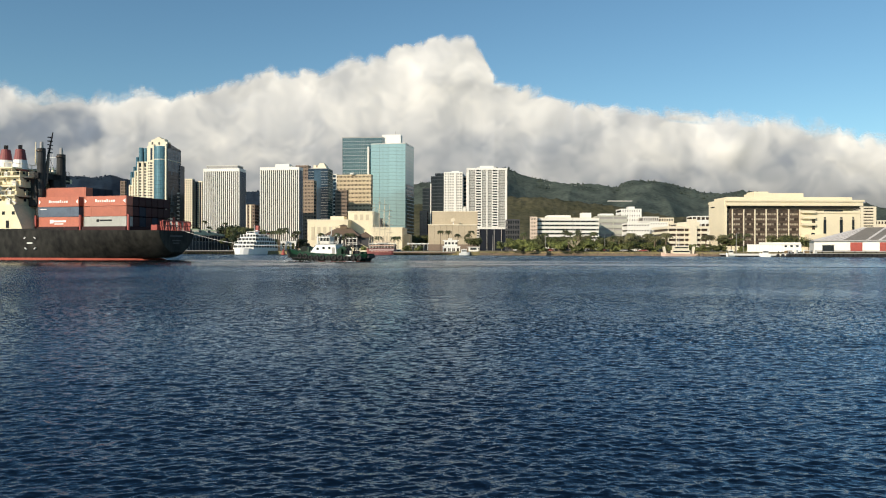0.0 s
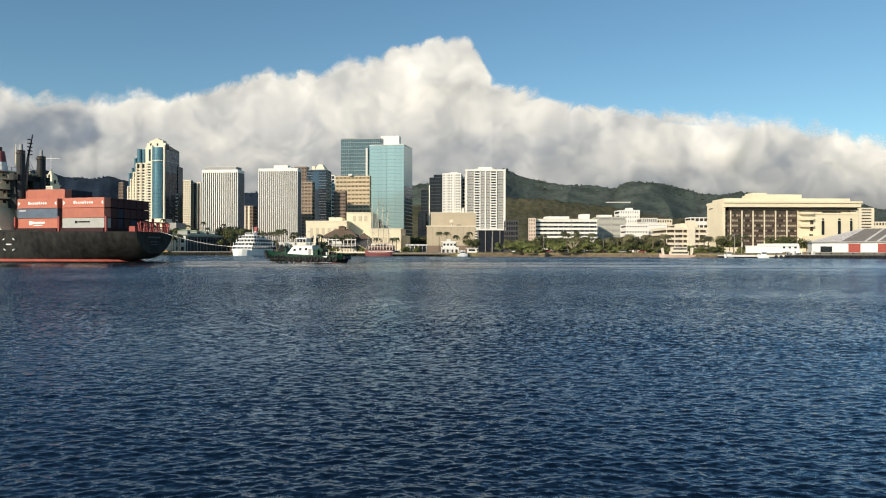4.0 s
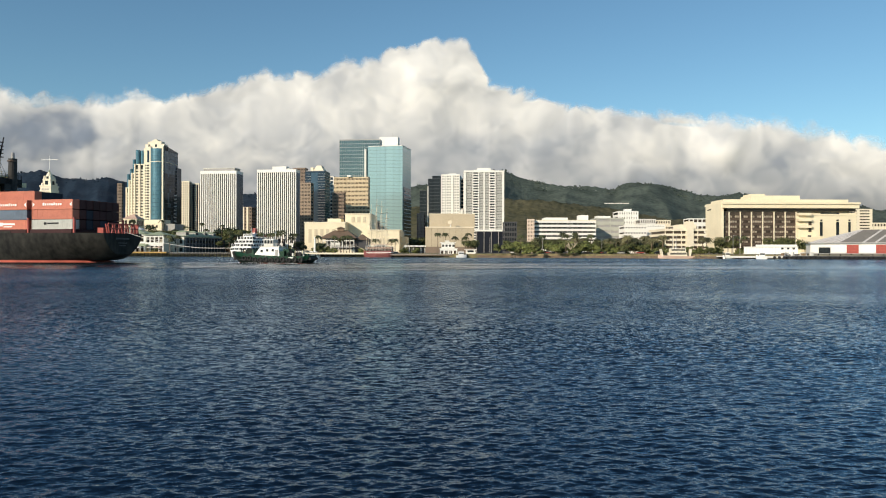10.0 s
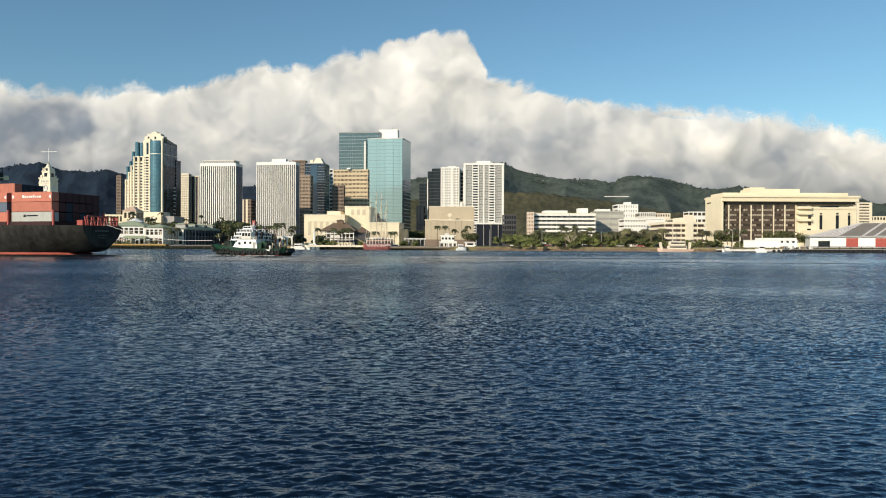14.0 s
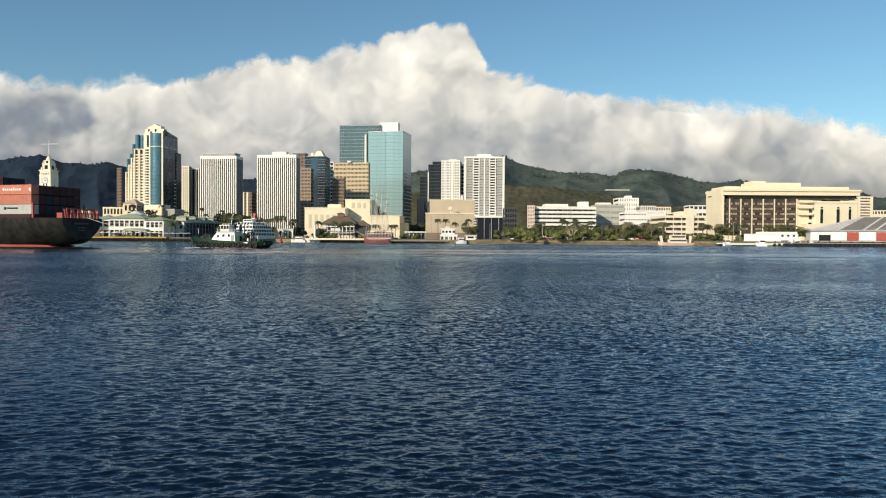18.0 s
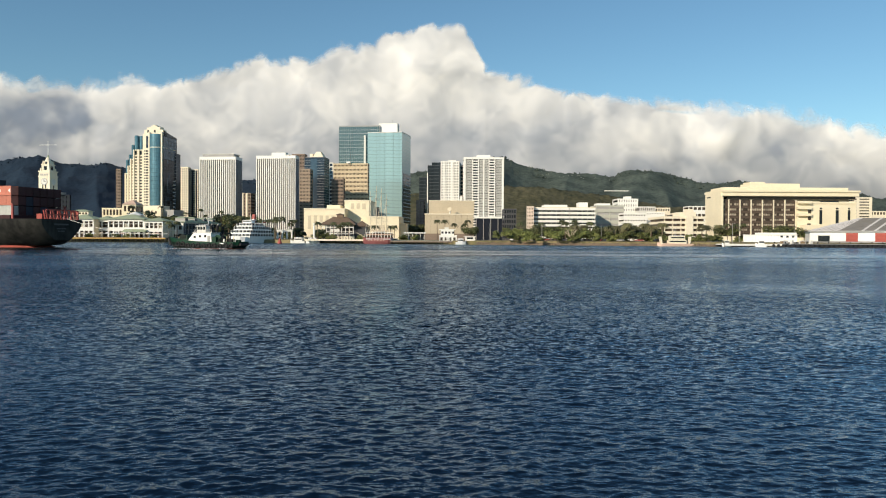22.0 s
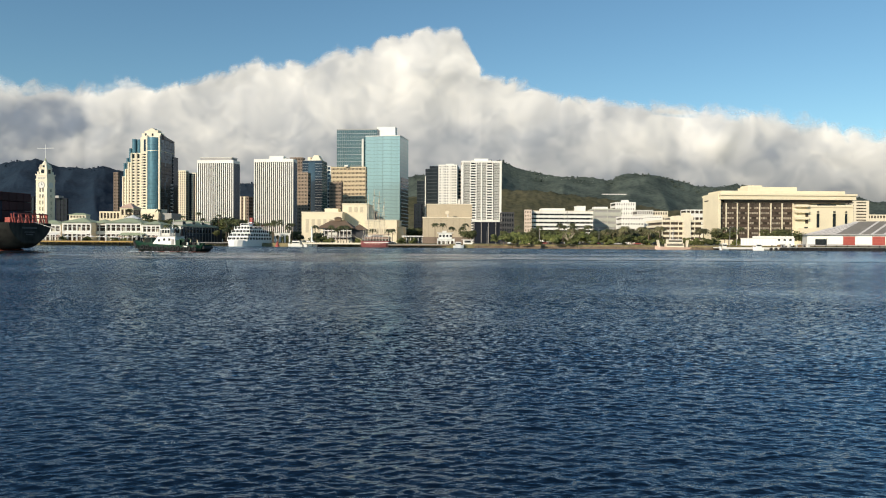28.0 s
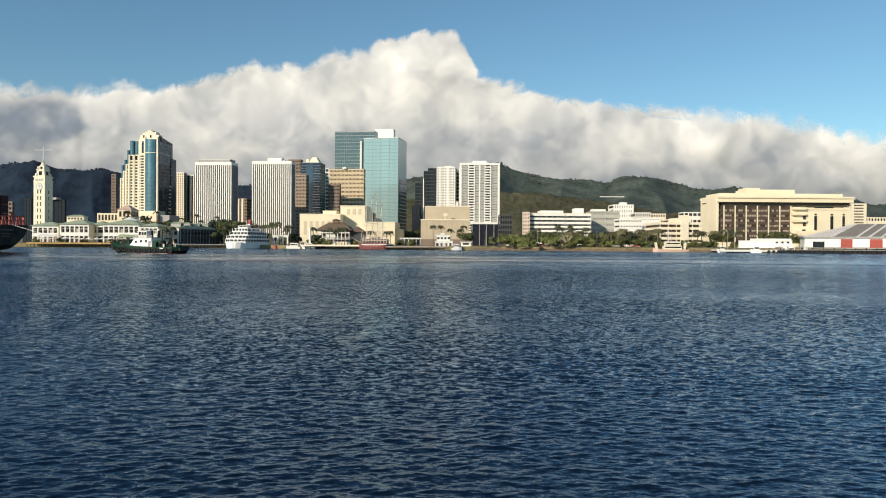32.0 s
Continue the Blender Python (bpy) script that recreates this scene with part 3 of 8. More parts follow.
shade_tone = shade_tone + 0.16 * np.exp(-((U - 1570.4) / 500) ** 2 - ((V - 523.43) / 120) ** 2)


def ramp(a, width):
    return 1 / (1 + np.exp(-np.clip(a / width, -30, 30)))


# a blue-grey patch put into the western bank's colour, with a crisp eastern rim, and a greyer tone round it
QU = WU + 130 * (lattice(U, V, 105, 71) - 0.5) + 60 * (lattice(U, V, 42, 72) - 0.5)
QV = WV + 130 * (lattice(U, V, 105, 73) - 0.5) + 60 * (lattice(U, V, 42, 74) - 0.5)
patch_rim = ramp(-2095 + 0.25 * (V - 690) - QU, 20) * ramp(QV - (645 + 0.28 * (U + 2140)), 20)
shade_tone = shade_tone - (0.28 + 0.55 * lattice(WU, WV, 75, 76)) * patch_rim * ramp(750 - QV, 40) * ramp(QU + 2440, 60)
shade_tone = shade_tone - (0.03 + 0.28 * lattice(WU, WV, 130, 75)) * ramp(-2060 - QU, 60) * ramp(V - 590, 40)
shade_tone = shade_tone - 0.27 * ramp(-1560 - U, 110) * ramp(800 - V, 50)
shade_tone = -0.30 + 0.11 * np.log1p(np.exp((np.minimum(shade_tone, 1) + 0.30) / 0.11))
# two great heaps whose flanks fall into shade
for cx_, cz_, r_, hgt in ((-2545.93, 860.91, 190, 25), (51.02, 1097.22, 260, 40), (1705.34, 617.91, 120, 25)):
    relief += hgt * np.exp(-((U - cx_) ** 2 + (V - cz_) ** 2) / (r_ * r_))
nv = U.size
idx = np.arange(nv).reshape(U.shape)
quads = np.stack([idx[:-1, :-1], idx[:-1, 1:], idx[1:, 1:], idx[1:, :-1]], -1).reshape(-1, 4)
keep = thick.reshape(-1)[quads].max(1) > 0.02
cloud_me = bpy.data.meshes.new("cloud_bank")
cloud_me.from_pydata(np.stack([U * (1 - relief / CLOUD_Y), CLOUD_Y - relief, V * (1 - relief / CLOUD_Y)], -1).reshape(-1, 3).tolist(), [], quads[keep].tolist())
at = cloud_me.attributes.new("thick", "FLOAT", "POINT")
at.data.foreach_set("value", thick.reshape(-1).astype(np.float32))
at = cloud_me.attributes.new("shade_tone", "FLOAT", "POINT")
at.data.foreach_set("value", shade_tone.reshape(-1).astype(np.float32))
cloud_me.shade_smooth()
cm = bpy.data.materials.new("cloud_vapour")
cm.use_nodes = True
nt = cm.node_tree
nt.nodes.remove(nt.nodes["Principled BSDF"])
out = nt.nodes["Material Output"]
dif = nt.nodes.new("ShaderNodeBsdfDiffuse")
tone_attr = nt.nodes.new("ShaderNodeAttribute")
tone_attr.attribute_name = "shade_tone"
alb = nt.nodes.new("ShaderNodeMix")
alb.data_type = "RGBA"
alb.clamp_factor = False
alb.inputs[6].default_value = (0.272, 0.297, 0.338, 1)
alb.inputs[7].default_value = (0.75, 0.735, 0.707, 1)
nt.links.new(tone_attr.outputs["Fac"], alb.inputs[0])
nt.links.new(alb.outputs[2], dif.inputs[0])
# A faint even glow stands in for sunlight scattered within the cloud.
em = nt.nodes.new("ShaderNodeEmission")
em.inputs[0].default_value = (0.86, 0.86, 0.88, 1)
em.inputs[1].default_value = 0.10
addn = nt.nodes.new("ShaderNodeAddShader")
nt.links.new(dif.outputs[0], addn.inputs[0])
nt.links.new(em.outputs[0], addn.inputs[1])
tr_ = nt.nodes.new("ShaderNodeBsdfTransparent")
mx = nt.nodes.new("ShaderNodeMixShader")
attr = nt.nodes.new("ShaderNodeAttribute")
attr.attribute_name = "thick"
co = nt.nodes.new("ShaderNodeTexCoord")
ns_ = nt.nodes.new("ShaderNodeTexNoise")
ns_.inputs["Scale"].default_value = 0.016
ns_.inputs["Detail"].default_value = 6
nt.links.new(co.outputs["Object"], ns_.inputs["Vector"])
ma = nt.nodes.new("ShaderNodeMath")
ma.operation = "MULTIPLY_ADD"
ma.inputs[1].default_value = 0.34
nt.links.new(ns_.outputs[0], ma.inputs[0])
nt.links.new(attr.outputs["Fac"], ma.inputs[2])
mr = nt.nodes.new("ShaderNodeMapRange")
mr.interpolation_type = "SMOOTHSTEP"
mr.inputs[1].default_value, mr.inputs[2].default_value = 0.38, 0.98
nt.links.new(ma.outputs[0], mr.inputs[0])
nt.links.new(mr.outputs[0], mx.inputs[0])
nt.links.new(tr_.outputs[0], mx.inputs[1])
nt.links.new(addn.outputs[0], mx.inputs[2])
bp = nt.nodes.new("ShaderNodeBump")
bp.inputs["Distance"].default_value = 30
bp.inputs["Strength"].default_value = 0.03
nt.links.new(ns_.outputs[0], bp.inputs["Height"])
nt.links.new(bp.outputs[0], dif.inputs["Normal"])
nt.links.new(mx.outputs[0], out.inputs[0])
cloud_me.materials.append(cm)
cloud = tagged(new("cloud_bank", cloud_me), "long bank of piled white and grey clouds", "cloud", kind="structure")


# ---- buildings ----
def banded(th, w, d, h, floors, wall, glass, band=0.45, piers=0, pier_w=0.6, proud=0.5, x=0, y=0, z=0, top=1.2, side_piers=0):
    """Glass body with a spandrel ring at every floor and piers down the front and sides."""
    slab("glass_body", th, glass, w - 2 * proud, d - 2 * proud, h, x, y, z)
    fh = h / floors
    for k in range(floors):
        slab("spandrel", th, wall, w, d, fh * band, x, y, z + k * fh)
    slab("parapet", th, wall, w + 0.1, d + 0.1, top, x, y, z + h)
    for k in range(piers):
        px = x - w / 2 + pier_w / 2 + k * (w - pier_w) / max(1, piers - 1)
        for s in (-1, 1):
            slab("pier", th, wall, pier_w, 0.5, h, px, y + s * (d / 2 - 0.15), z)
    for k in range(side_piers):
        py = y - d / 2 + pier_w / 2 + k * (d - pier_w) / max(1, side_piers - 1)
        for s in (-1, 1):
            slab("pier", th, wall, 0.5, pier_w, h, x + s * (w / 2 - 0.15), py, z)


def ribbed(th, w, d, h, n, wall, glass):
    """Dark body with close vertical fins, plain bands at head and foot."""
    slab("glass_body", th, glass, w - 1.6, d - 1.6, h)
    slab("parapet", th, wall, w, d, h * 0.035, 0, 0, h * 0.965)
    nd = max(3, round(n * d / w))
    fw = w / n * 0.44
    for k in range(n):
        for s in (-1, 1):
            slab("fin", th, wall, fw, 0.8, h * 0.965, -w / 2 + fw / 2 + k * (w - fw) / (n - 1), s * (d / 2 - 0.4))
    for s in (-1, 1):
        # Flank colour is darkened to carry the shade on the tower sides.
        flank = slab("flank", th, FLANK, 0.78, d - 1.6, h * 0.965, s * (w / 2 - 0.42), 0)
        for k in range(nd):
            inside(slab("flank_rib", th, GREY, 0.12, fw * 0.5, h * 0.965, s * (w / 2 - 0.02), -d / 2 + fw / 2 + k * (d - fw) / (nd - 1)), flank)


def building(label, cx, cy, w, d, top, rot, name="office_tower", category="building"):
    th = thing(name, label, category, cx, cy, LAND, rot)
    return th, w, d, top - LAND



# white ribbed office towers
th, w, d, h = building("white office tower with close vertical fins", -192.7, 645.4, 32.6, 15.0, 73.0, -7)
ribbed(th, w, d, h, 18, WHITE, GLASS_DARK)
slab("penthouse", th, GREY, w * 0.86, d * 0.8, 2.2, 0, 0, h)
slab("roof_rim", th, OFFWHITE, w * 0.9, d * 0.84, 0.5, 0, 0, h + 2.2)
th, w, d, h = building("white office tower with close vertical fins and penthouse", -142.6, 643.3, 35.1, 10.9, 74.3, -7)
ribbed(th, w, d, h, 20, WHITE, GLASS_DARK)
slab("penthouse", th, WHITE, w * 0.36, d * 0.6, 2.8, 0.05 * w, 0, h)
slab("plant_room", th, OFFWHITE, w * 0.2, d * 0.4, 1.2, 0.2 * w, 0, h)

# teal glass tower with the gridded tower behind it
th, w, d, h = building("tall teal mirror-glass office tower with floor lines", -57.6, 813.8, 38.6, 36.5, 117.3, -12)
nf = 30
FLOORLINE = mat("teal_floor_line", (0.10, 0.15, 0.16), 0.4, scale=0.2, fine=1.0)
for k in range(nf):
    slab("glass_band", th, GLASS_TEAL, w, d, h / nf - 0.3, 0, 0, k * h / nf)
    slab("floor_line", th, FLOORLINE, w - 0.16, d - 0.16, 0.3, 0, 0, (k + 1) * h / nf - 0.3)
for k in range(3):
    slab("mullion", th, FLOORLINE, 0.12, 0.2, h, -w / 2 + w * (k + 1) / 4, -d / 2 - 0.02)
slab("parapet", th, OFFWHITE, w + 0.2, d + 0.2, 0.7, 0, 0, h)
slab("dark_flank", th, GLASS_NAVY, 0.5, d * 0.86, h * 0.62, w / 2, 0.06 * d, 0)
for k in range(17):
    slab("balcony", th, OFFWHITE, 0.8, d * 0.8, 0.9, w / 2 + 0.15, 0.06 * d, 4 + k * 3.9)
th, w, d, h = building("dark green gridded curtain-wall tower", -91.9, 834.3, 46.3, 13.6, 128.4, -6)
banded(th, w, d, h, 32, GREY, GLASS_GREEN, 0.12, 22, 0.16, 0.25)
slab("penthouse", th, WHITE, 20.97, 12, 13.9, 32.4, 2, h - 10.11)
tube("antenna", th, GREY, (36, 2, h + 3.8), (36, 2, h + 9), 0.2, 0.1, 6)
slab("corner_column", th, OFFWHITE, 2.2, 2.2, h * 0.92, 6.989999999999995, -d / 2 - 1.5, 0)


# stepped residential tower
def stepped_tower():
    th, w, d, h = building("stepped cream and blue-glass residential tower", -268.3, 703.1, 20.4, 28.4, 100.8, -6)
    u = 0.527
    front = -d / 2
    x_of = lambda p: w / 2 - (284 - p) * u
    z_of = lambda q: h - (q - 241) * u

    def bay(name, m, xa, xb, y, bulge, z0, z1, label="", n=10):
        """A glass bay with a bowed front."""
        vs, fs = [], []
        xc, bw = (x_of(xa) + x_of(xb)) / 2, (xb - xa) * u / 2
        for z in (z0, z1):
            for k in range(n + 1):
                a = math.pi * k / n
                vs.append((xc - bw * math.cos(a), y - bulge * math.sin(a), z))
        for k in range(n):
            fs.append((k, k + 1, n + 2 + k, n + 1 + k))
        fs.append(tuple(range(n + 1, 2 * n + 2)))
        return mesh_part(name, vs, fs, m, th, label)

    # dark flank in glass panels, the paler ones coloured as sky reflections, balconies down its rear edge
    slab("dark_glass_side", th, DARKGREY, 1.0, d - 1.0, z_of(246), w / 2 - 0.5, 0.5, 0)
    slab("core", th, CREAM_PALE, (284 - 258) * u, d - 1.0, z_of(243), x_of(271) - 0.5, 0.5, 0)
    rngs = random.Random(4)
    for c in range(8):
        for r in range(26):
            z = 4 + r * (z_of(247) - 4) / 26
            y = front + 1.2 + (c + 0.5) * (d - 2.4) / 8
            lit = r >= 20 or (c in (2, 3) and rngs.random() < 0.35) or (c in (1, 4) and 5 < r < 9)
            slab("glass_panel", th, PANEL_SKY if lit else PANEL_NAVY, 0.3, (d - 2.4) / 8 - 0.3, (z_of(247) - 4) / 26 - 0.3, w / 2 + 0.02, y, z)
    slab("floor_line", th, CREAM_PALE, 0.4, d - 1, 0.5, w / 2 + 0.15, 0.5, z_of(268))
    for k in range(15):
        slab("side_balcony", th, OFFWHITE, 0.9, d * 0.28, 0.9, w / 2 + 0.3, d / 2 - d * 0.15, 5 + k * 3.5)
    # rounded blue bay with fine floor lines
    b_ = bay("bay_window", GLASS_BLUE, 260, 281, front, 2.8, 4.0, z_of(244), "tall rounded blue glass bay")
    for k in range(24):
        z = 6 + k * (z_of(250) - 6) / 24
        inside(bay("floor_line", GLASS_NAVY, 260.2, 280.8, front - 0.02, 2.82, z, z + 0.16), b_)
    inside(bay("bay_band", CREAM_PALE, 260, 281, front - 0.04, 2.9, z_of(268), z_of(267)), b_)
    for p in (259.2, 282.4):
        slab("corner_pier", th, CREAM_PALE, 1.3, 2.0, z_of(240), x_of(p), front, 0)
    # gabled crown
    for xa, xb, top in ((249, 254, 236), (254, 258, 232), (258, 262, 231), (262, 265, 229), (265, 270, 227.5), (270, 273, 229), (273, 279, 231), (279, 284, 236)):
        slab("crown", th, CREAM_PALE, (xb - xa) * u, 7, z_of(top) - z_of(246), x_of((xa + xb) / 2), front + 4, z_of(246))
    for p in (256.5, 269):
        slab("crown_window", th, GLASS_DARK, 2.6 * u, 0.4, 4.5 * u, x_of(p), front + 0.4, z_of(241))
    vs = [(x_of(284), front + 1, z_of(237)), (w / 2, d / 2, z_of(245)), (x_of(262), d / 2, z_of(245)), (x_of(262), front + 1, z_of(235)),
          (x_of(284), front + 1, z_of(247)), (w / 2, d / 2, z_of(247)), (x_of(262), d / 2, z_of(247)), (x_of(262), front + 1, z_of(247))]
    mesh_part("sloping_roof", vs, [(0, 1, 2, 3), (0, 4, 5, 1), (1, 5, 6, 2), (3, 7, 4, 0)], GLASS_NAVY, th, "dark sloping glass roof")
    slab("rear_wing", th, GLASS_NAVY, 6, 10, z_of(273), w / 2 - 2.2, d / 2 + 1, 0)
    for k in range(24):
        slab("rear_balcony", th, GREY, 2.0, 1.0, 0.4, w / 2 + 0.2, d / 2 - 4.4, 5 + k * 3.35)
    # cream shaft with a column of dark windows, blue at its head
    slab("shaft", th, CREAM_PALE, 12.5 * u, 12, z_of(243), x_of(252.7), front + 6.6, 0)
    slab("shaft_glass", th, GLASS_NAVY, 5.5 * u, 0.5, 21 * u, x_of(255.6), front + 0.5, z_of(268))
    nf = 30
    for k in range(nf):
        z = 7 + k * (z_of(270) - 7) / nf
        slab("window", th, GLASS_DARK, 6.6 * u, 0.3, 1.35, x_of(255), front + 0.55, z)
        slab("window", th, GLASS_DARK, 1.2 * u, 0.3, 1.35, x_of(249.6), front + 0.55, z)
    # stepped balcony stacks, each shorter and further back
    stacks = ((228, 246.5, 271, 245.5, 2), (221.5, 228, 287, 262, 1), (215.5, 221.5, 299, 279, 1), (209, 215.5, 312, 288, 1))
    for i, (xa, xb, top, gl, cols) in enumerate(stacks):
        fy = front + 1.6 + i * 1.0
        xc, sw = x_of((xa + xb) / 2), (xb - xa) * u
        slab("stack", th, GLASS_DARK, sw - 0.2, 12, z_of(top) - 0.5, xc, fy + 6.6, 0)
        slab("stack_roof", th, CREAM_PALE, sw, 13, 0.9, xc, fy + 6.2, z_of(top) - 0.7)
        gz = z_of(gl)
        for c in range(cols):
            ca, cb = xa + (xb - xa) * c / cols, xa + (xb - xa) * (c + 1) / cols
            bay("stack_glass", GLASS_BLUE, ca + 0.9, cb - 0.3, fy + 1.4, 1.6, z_of(top), gz - 0.6 * c, "blue glass head of the stack", 6)
            slab("glass_back", th, GLASS_BLUE, (cb - ca) * u * 0.8, 8, gz - z_of(top) - 0.5, x_of((ca + cb) / 2) + 0.3, fy + 5.6, z_of(top))
            slab("wall_strip", th, CREAM_PALE, 1.9 * u, 2.6, z_of(top) + 0.2, x_of(ca + 1.0), fy + 0.4, 0)
            slab("wall_strip", th, CREAM_PALE, 1.2 * u, 2.2, z_of(top) + 0.2, x_of(cb - 1.6), fy + 0.6, 0)
            nb = int((z_of(top) - 6) / 2.75)
            for k in range(nb):
                slab("balcony", th, CREAM_PALE, (cb - ca) * u * 0.92, 1.8, 1.25, x_of((ca + cb) / 2), fy + 0.5, 5 + k * 2.75)
    slab("podium", th, CREAM_PALE, 42 * u, 14, z_of(371), x_of(272), front - 3, 0)
    slab("podium", th, CREAM, 62 * u, 16, z_of(377), x_of(262), front - 5, 0)
    slab("podium", th, GREY, 24 * u, 20, z_of(378), x_of(300), front + 2, 0)
    for k in range(7):
        slab("podium_window", th, GLASS_WARM, 1.6, 0.3, 2.2, x_of(236 + 8 * k), front - 13.02, z_of(385))

stepped_tower()

# slab and tower either side of it
th, w, d, h = building("slim brown apartment slab", -358.5, 821.5, 5.3, 3.5, 77.7, -6)
banded(th, w, d, h, 22, BROWN, GLASS_WARM, 0.5, 4, 0.6)
th, w, d, h = building("cream apartment tower with stacked balconies", -278.7, 802.9, 10.2, 6.9, 78.2, -6)
banded(th, w, d, h, 30, CREAM_PALE, GLASS_WARM, 0.36, 5, 1.15)
th, w, d, h = building("cream apartment tower with dark balcony recess", -270.0, 806.9, 10.2, 2.9, 76.3, -6)
banded(th, w, d, h, 30, CREAM_PALE, GLASS_DARK, 0.4, 4, 0.9)
# Proud dark strips imitate the shade of upright balcony recesses.
for k in (-0.12, 0.3):
    slab("dark_recess", th, SLATE, w * 0.13, 1.0, h, k * w, -d / 2)
th, w, d, h = building("small brown office block", -194.6, 745.1, 9.5, 11.6, 46.9, -8)
banded(th, w, d, h, 14, BROWN, GLASS_DARK, 0.5, 6, 0.6)
for k in (-0.5, -0.05):
    slab("pale_strip", th, CREAM_PALE, 1.8, 0.8, h + 1, k * w + 0.9, -d / 2)
th, w, d, h = building("brown office block behind the finned tower", -152.6, 793.7, 13.8, 9.4, 91.9, -8)
banded(th, w, d, h, 24, BROWN, GLASS_WARM, 0.55, 9, 0.6)
th, w, d, h = building("tan office block with square windows", -134.8, 723.3, 15.4, 8.8, 69.2, -8)
# Rose-brown precast, its tone darkened for the shadow on this block.
banded(th, w, d, h, 20, mat("shadow_dark_rose_precast", (0.32, 0.25, 0.185), 0.85, scale=0.1, fine=1.0, vary=0.12), GLASS_DARK, 0.5, 11, 0.7)

# dark blue glass tower with a pale crown
th, w, d, h = building("dark blue glass office tower with pale crown", -129.5, 767.4, 21.0, 18.0, 86.2, -8)
for k in range(22):
    slab("glass_band", th, GLASS_NAVY, w, d, h / 22 - 0.35, 0, 0, k * h / 22)
    slab("floor_line", th, DARKGREY, w - 0.3, d - 0.3, 0.35, 0, 0, (k + 1) * h / 22 - 0.35)
# The bay's paler colour paints a sky reflection down the middle.
slab("light_bay", th, PANEL_SKY, w * 0.34, 0.6, h * 0.70, -0.02 * w, -d / 2, h * 0.28, "paler central glass bay")
for k in range(30):
    slab("floor_line", th, GREY, w + 0.16, d + 0.16, 0.22, 0, 0, 3 + k * (h - 6) / 29)
mesh_part("crown", [(-0.12 * w, -d * 0.4, h), (0.42 * w, -d * 0.4, h), (0.42 * w, d * 0.3, h), (-0.12 * w, d * 0.3, h), (0.02 * w, -d * 0.25, h + 6.2), (0.24 * w, -d * 0.25, h + 6.2), (0.24 * w, d * 0.1, h + 6.2), (0.02 * w, d * 0.1, h + 6.2)],
          [(4, 5, 6, 7), (0, 1, 5, 4), (1, 2, 6, 5), (2, 3, 7, 6), (3, 0, 4, 7)], CREAM_PALE, th, "pale sloping crown")
slab("crown_block", th, CREAM_PALE, w * 0.14, d * 0.4, 4.4, -0.24 * w, 0, h)
slab("crown_ledge", th, GREY, w * 0.9, d * 0.9, 0.6, 0, 0, h)
th, w, d, h = building("narrow white tower beside the tan block", -122.3, 822.9, 5.2, 6.7, 86.1, -8)
banded(th, w, d, h, 20, OFFWHITE, GLASS_NAVY, 0.3, 2, 1.0)

th, w, d, h = building("tan office block with horizontal window bands", -85.7, 701.0, 33.4, 6.8, 72.9, -8)
banded(th, w, d, h, 18, TAN, GLASS_WARM, 0.55, 26, 0.5, 0.5)
slab("roof_dome", th, WHITE, 3.5, 3.5, 1.5, -1.5, -4, h + 1.2)
th, w, d, h = building("brown-grey annex with window bands", -94.2, 674.1, 11.1, 5.7, 56.2, -8)
banded(th, w, d, h, 17, BROWN, GLASS_DARK, 0.5, 10, 0.4)
th, w, d, h = building("dark low block between cream halls", -59.3, 643.7, 9.0, 8.8, 30.4, -8)
slab("wall", th, DARKGREY, w, d, h)

# apartment towers
th, w, d, h = building("white apartment tower with stacked balconies", 11.9, 762.8, 18.2, 87.6, 77.8, -5)
banded(th, w, d, h, 29, WHITE, GREY, 0.5, 8, 0.8, 1.0)
slab("central_wall", th, WHITE, 2.2, 1.6, h, 0.1 * w, -d / 2)
slab("central_wall", th, WHITE, 0.8, 1.2, h, -0.28 * w, -d / 2)
slab("plant_room", th, WHITE, w * 0.42, d * 0.5, 3.2, 0.02 * w, 0, h + 1.2)
slab("low_wing", th, WHITE, 3.0, 14, h * 0.42, -w / 2 - 2.2, 0)
th, w, d, h = building("brown apartment slab between the white towers", 20.0, 748.0, 5.7, 16.0, 75.4, 0)
banded(th, w, d, h, 20, PINK, GLASS_DARK, 0.3, 2, 0.5)
th, w, d, h = building("broad white apartment tower with balcony columns", 40.0, 711.0, 38.1, 22.0, 79.0, 0)
slab("glass_body", th, GLASS_DARK, w - 3.2, d - 3.2, h)
nf = 31
for k in range(nf):
    z = k * h / nf
    slab("floor_slab", th, OFFWHITE, w - 1.6, d - 1.6, 0.3, 0, 0, z)
    for f, ww in ((0.29, 0.13), (0.70, 0.13)):
        slab("balcony_front", th, WHITE, w * ww, 0.6, h / nf * 0.46, w * (f - 0.5), -d / 2 + 0.35, z)
    for f, ww in ((0.135, 0.16), (0.435, 0.125), (0.565, 0.12), (0.88, 0.155)):
        rail = slab("balcony_rail", th, CONDO_GREY, w * ww, 0.3, h / nf * 0.74, w * (f - 0.5), -d / 2 + 0.7, z)
        inside(slab("top_rail", th, OFFWHITE, w * ww, 0.36, 0.16, w * (f - 0.5), -d / 2 + 0.7, z + h / nf * 0.74), rail)
for f, ww in ((0.025, 0.05), (0.22, 0.02), (0.365, 0.025), (0.50, 0.035), (0.63, 0.02), (0.775, 0.025), (0.975, 0.05)):
    slab("pier", th, WHITE, w * ww, 2.0, h, w * (f - 0.5), -d / 2 + 1.0)
    slab("pier", th, WHITE, w * ww, 2.0, h, w * (f - 0.5), d / 2 - 1.0)
slab("parapet", th, WHITE, w + 0.4, d + 0.4, 1.8, 0, 0, h)
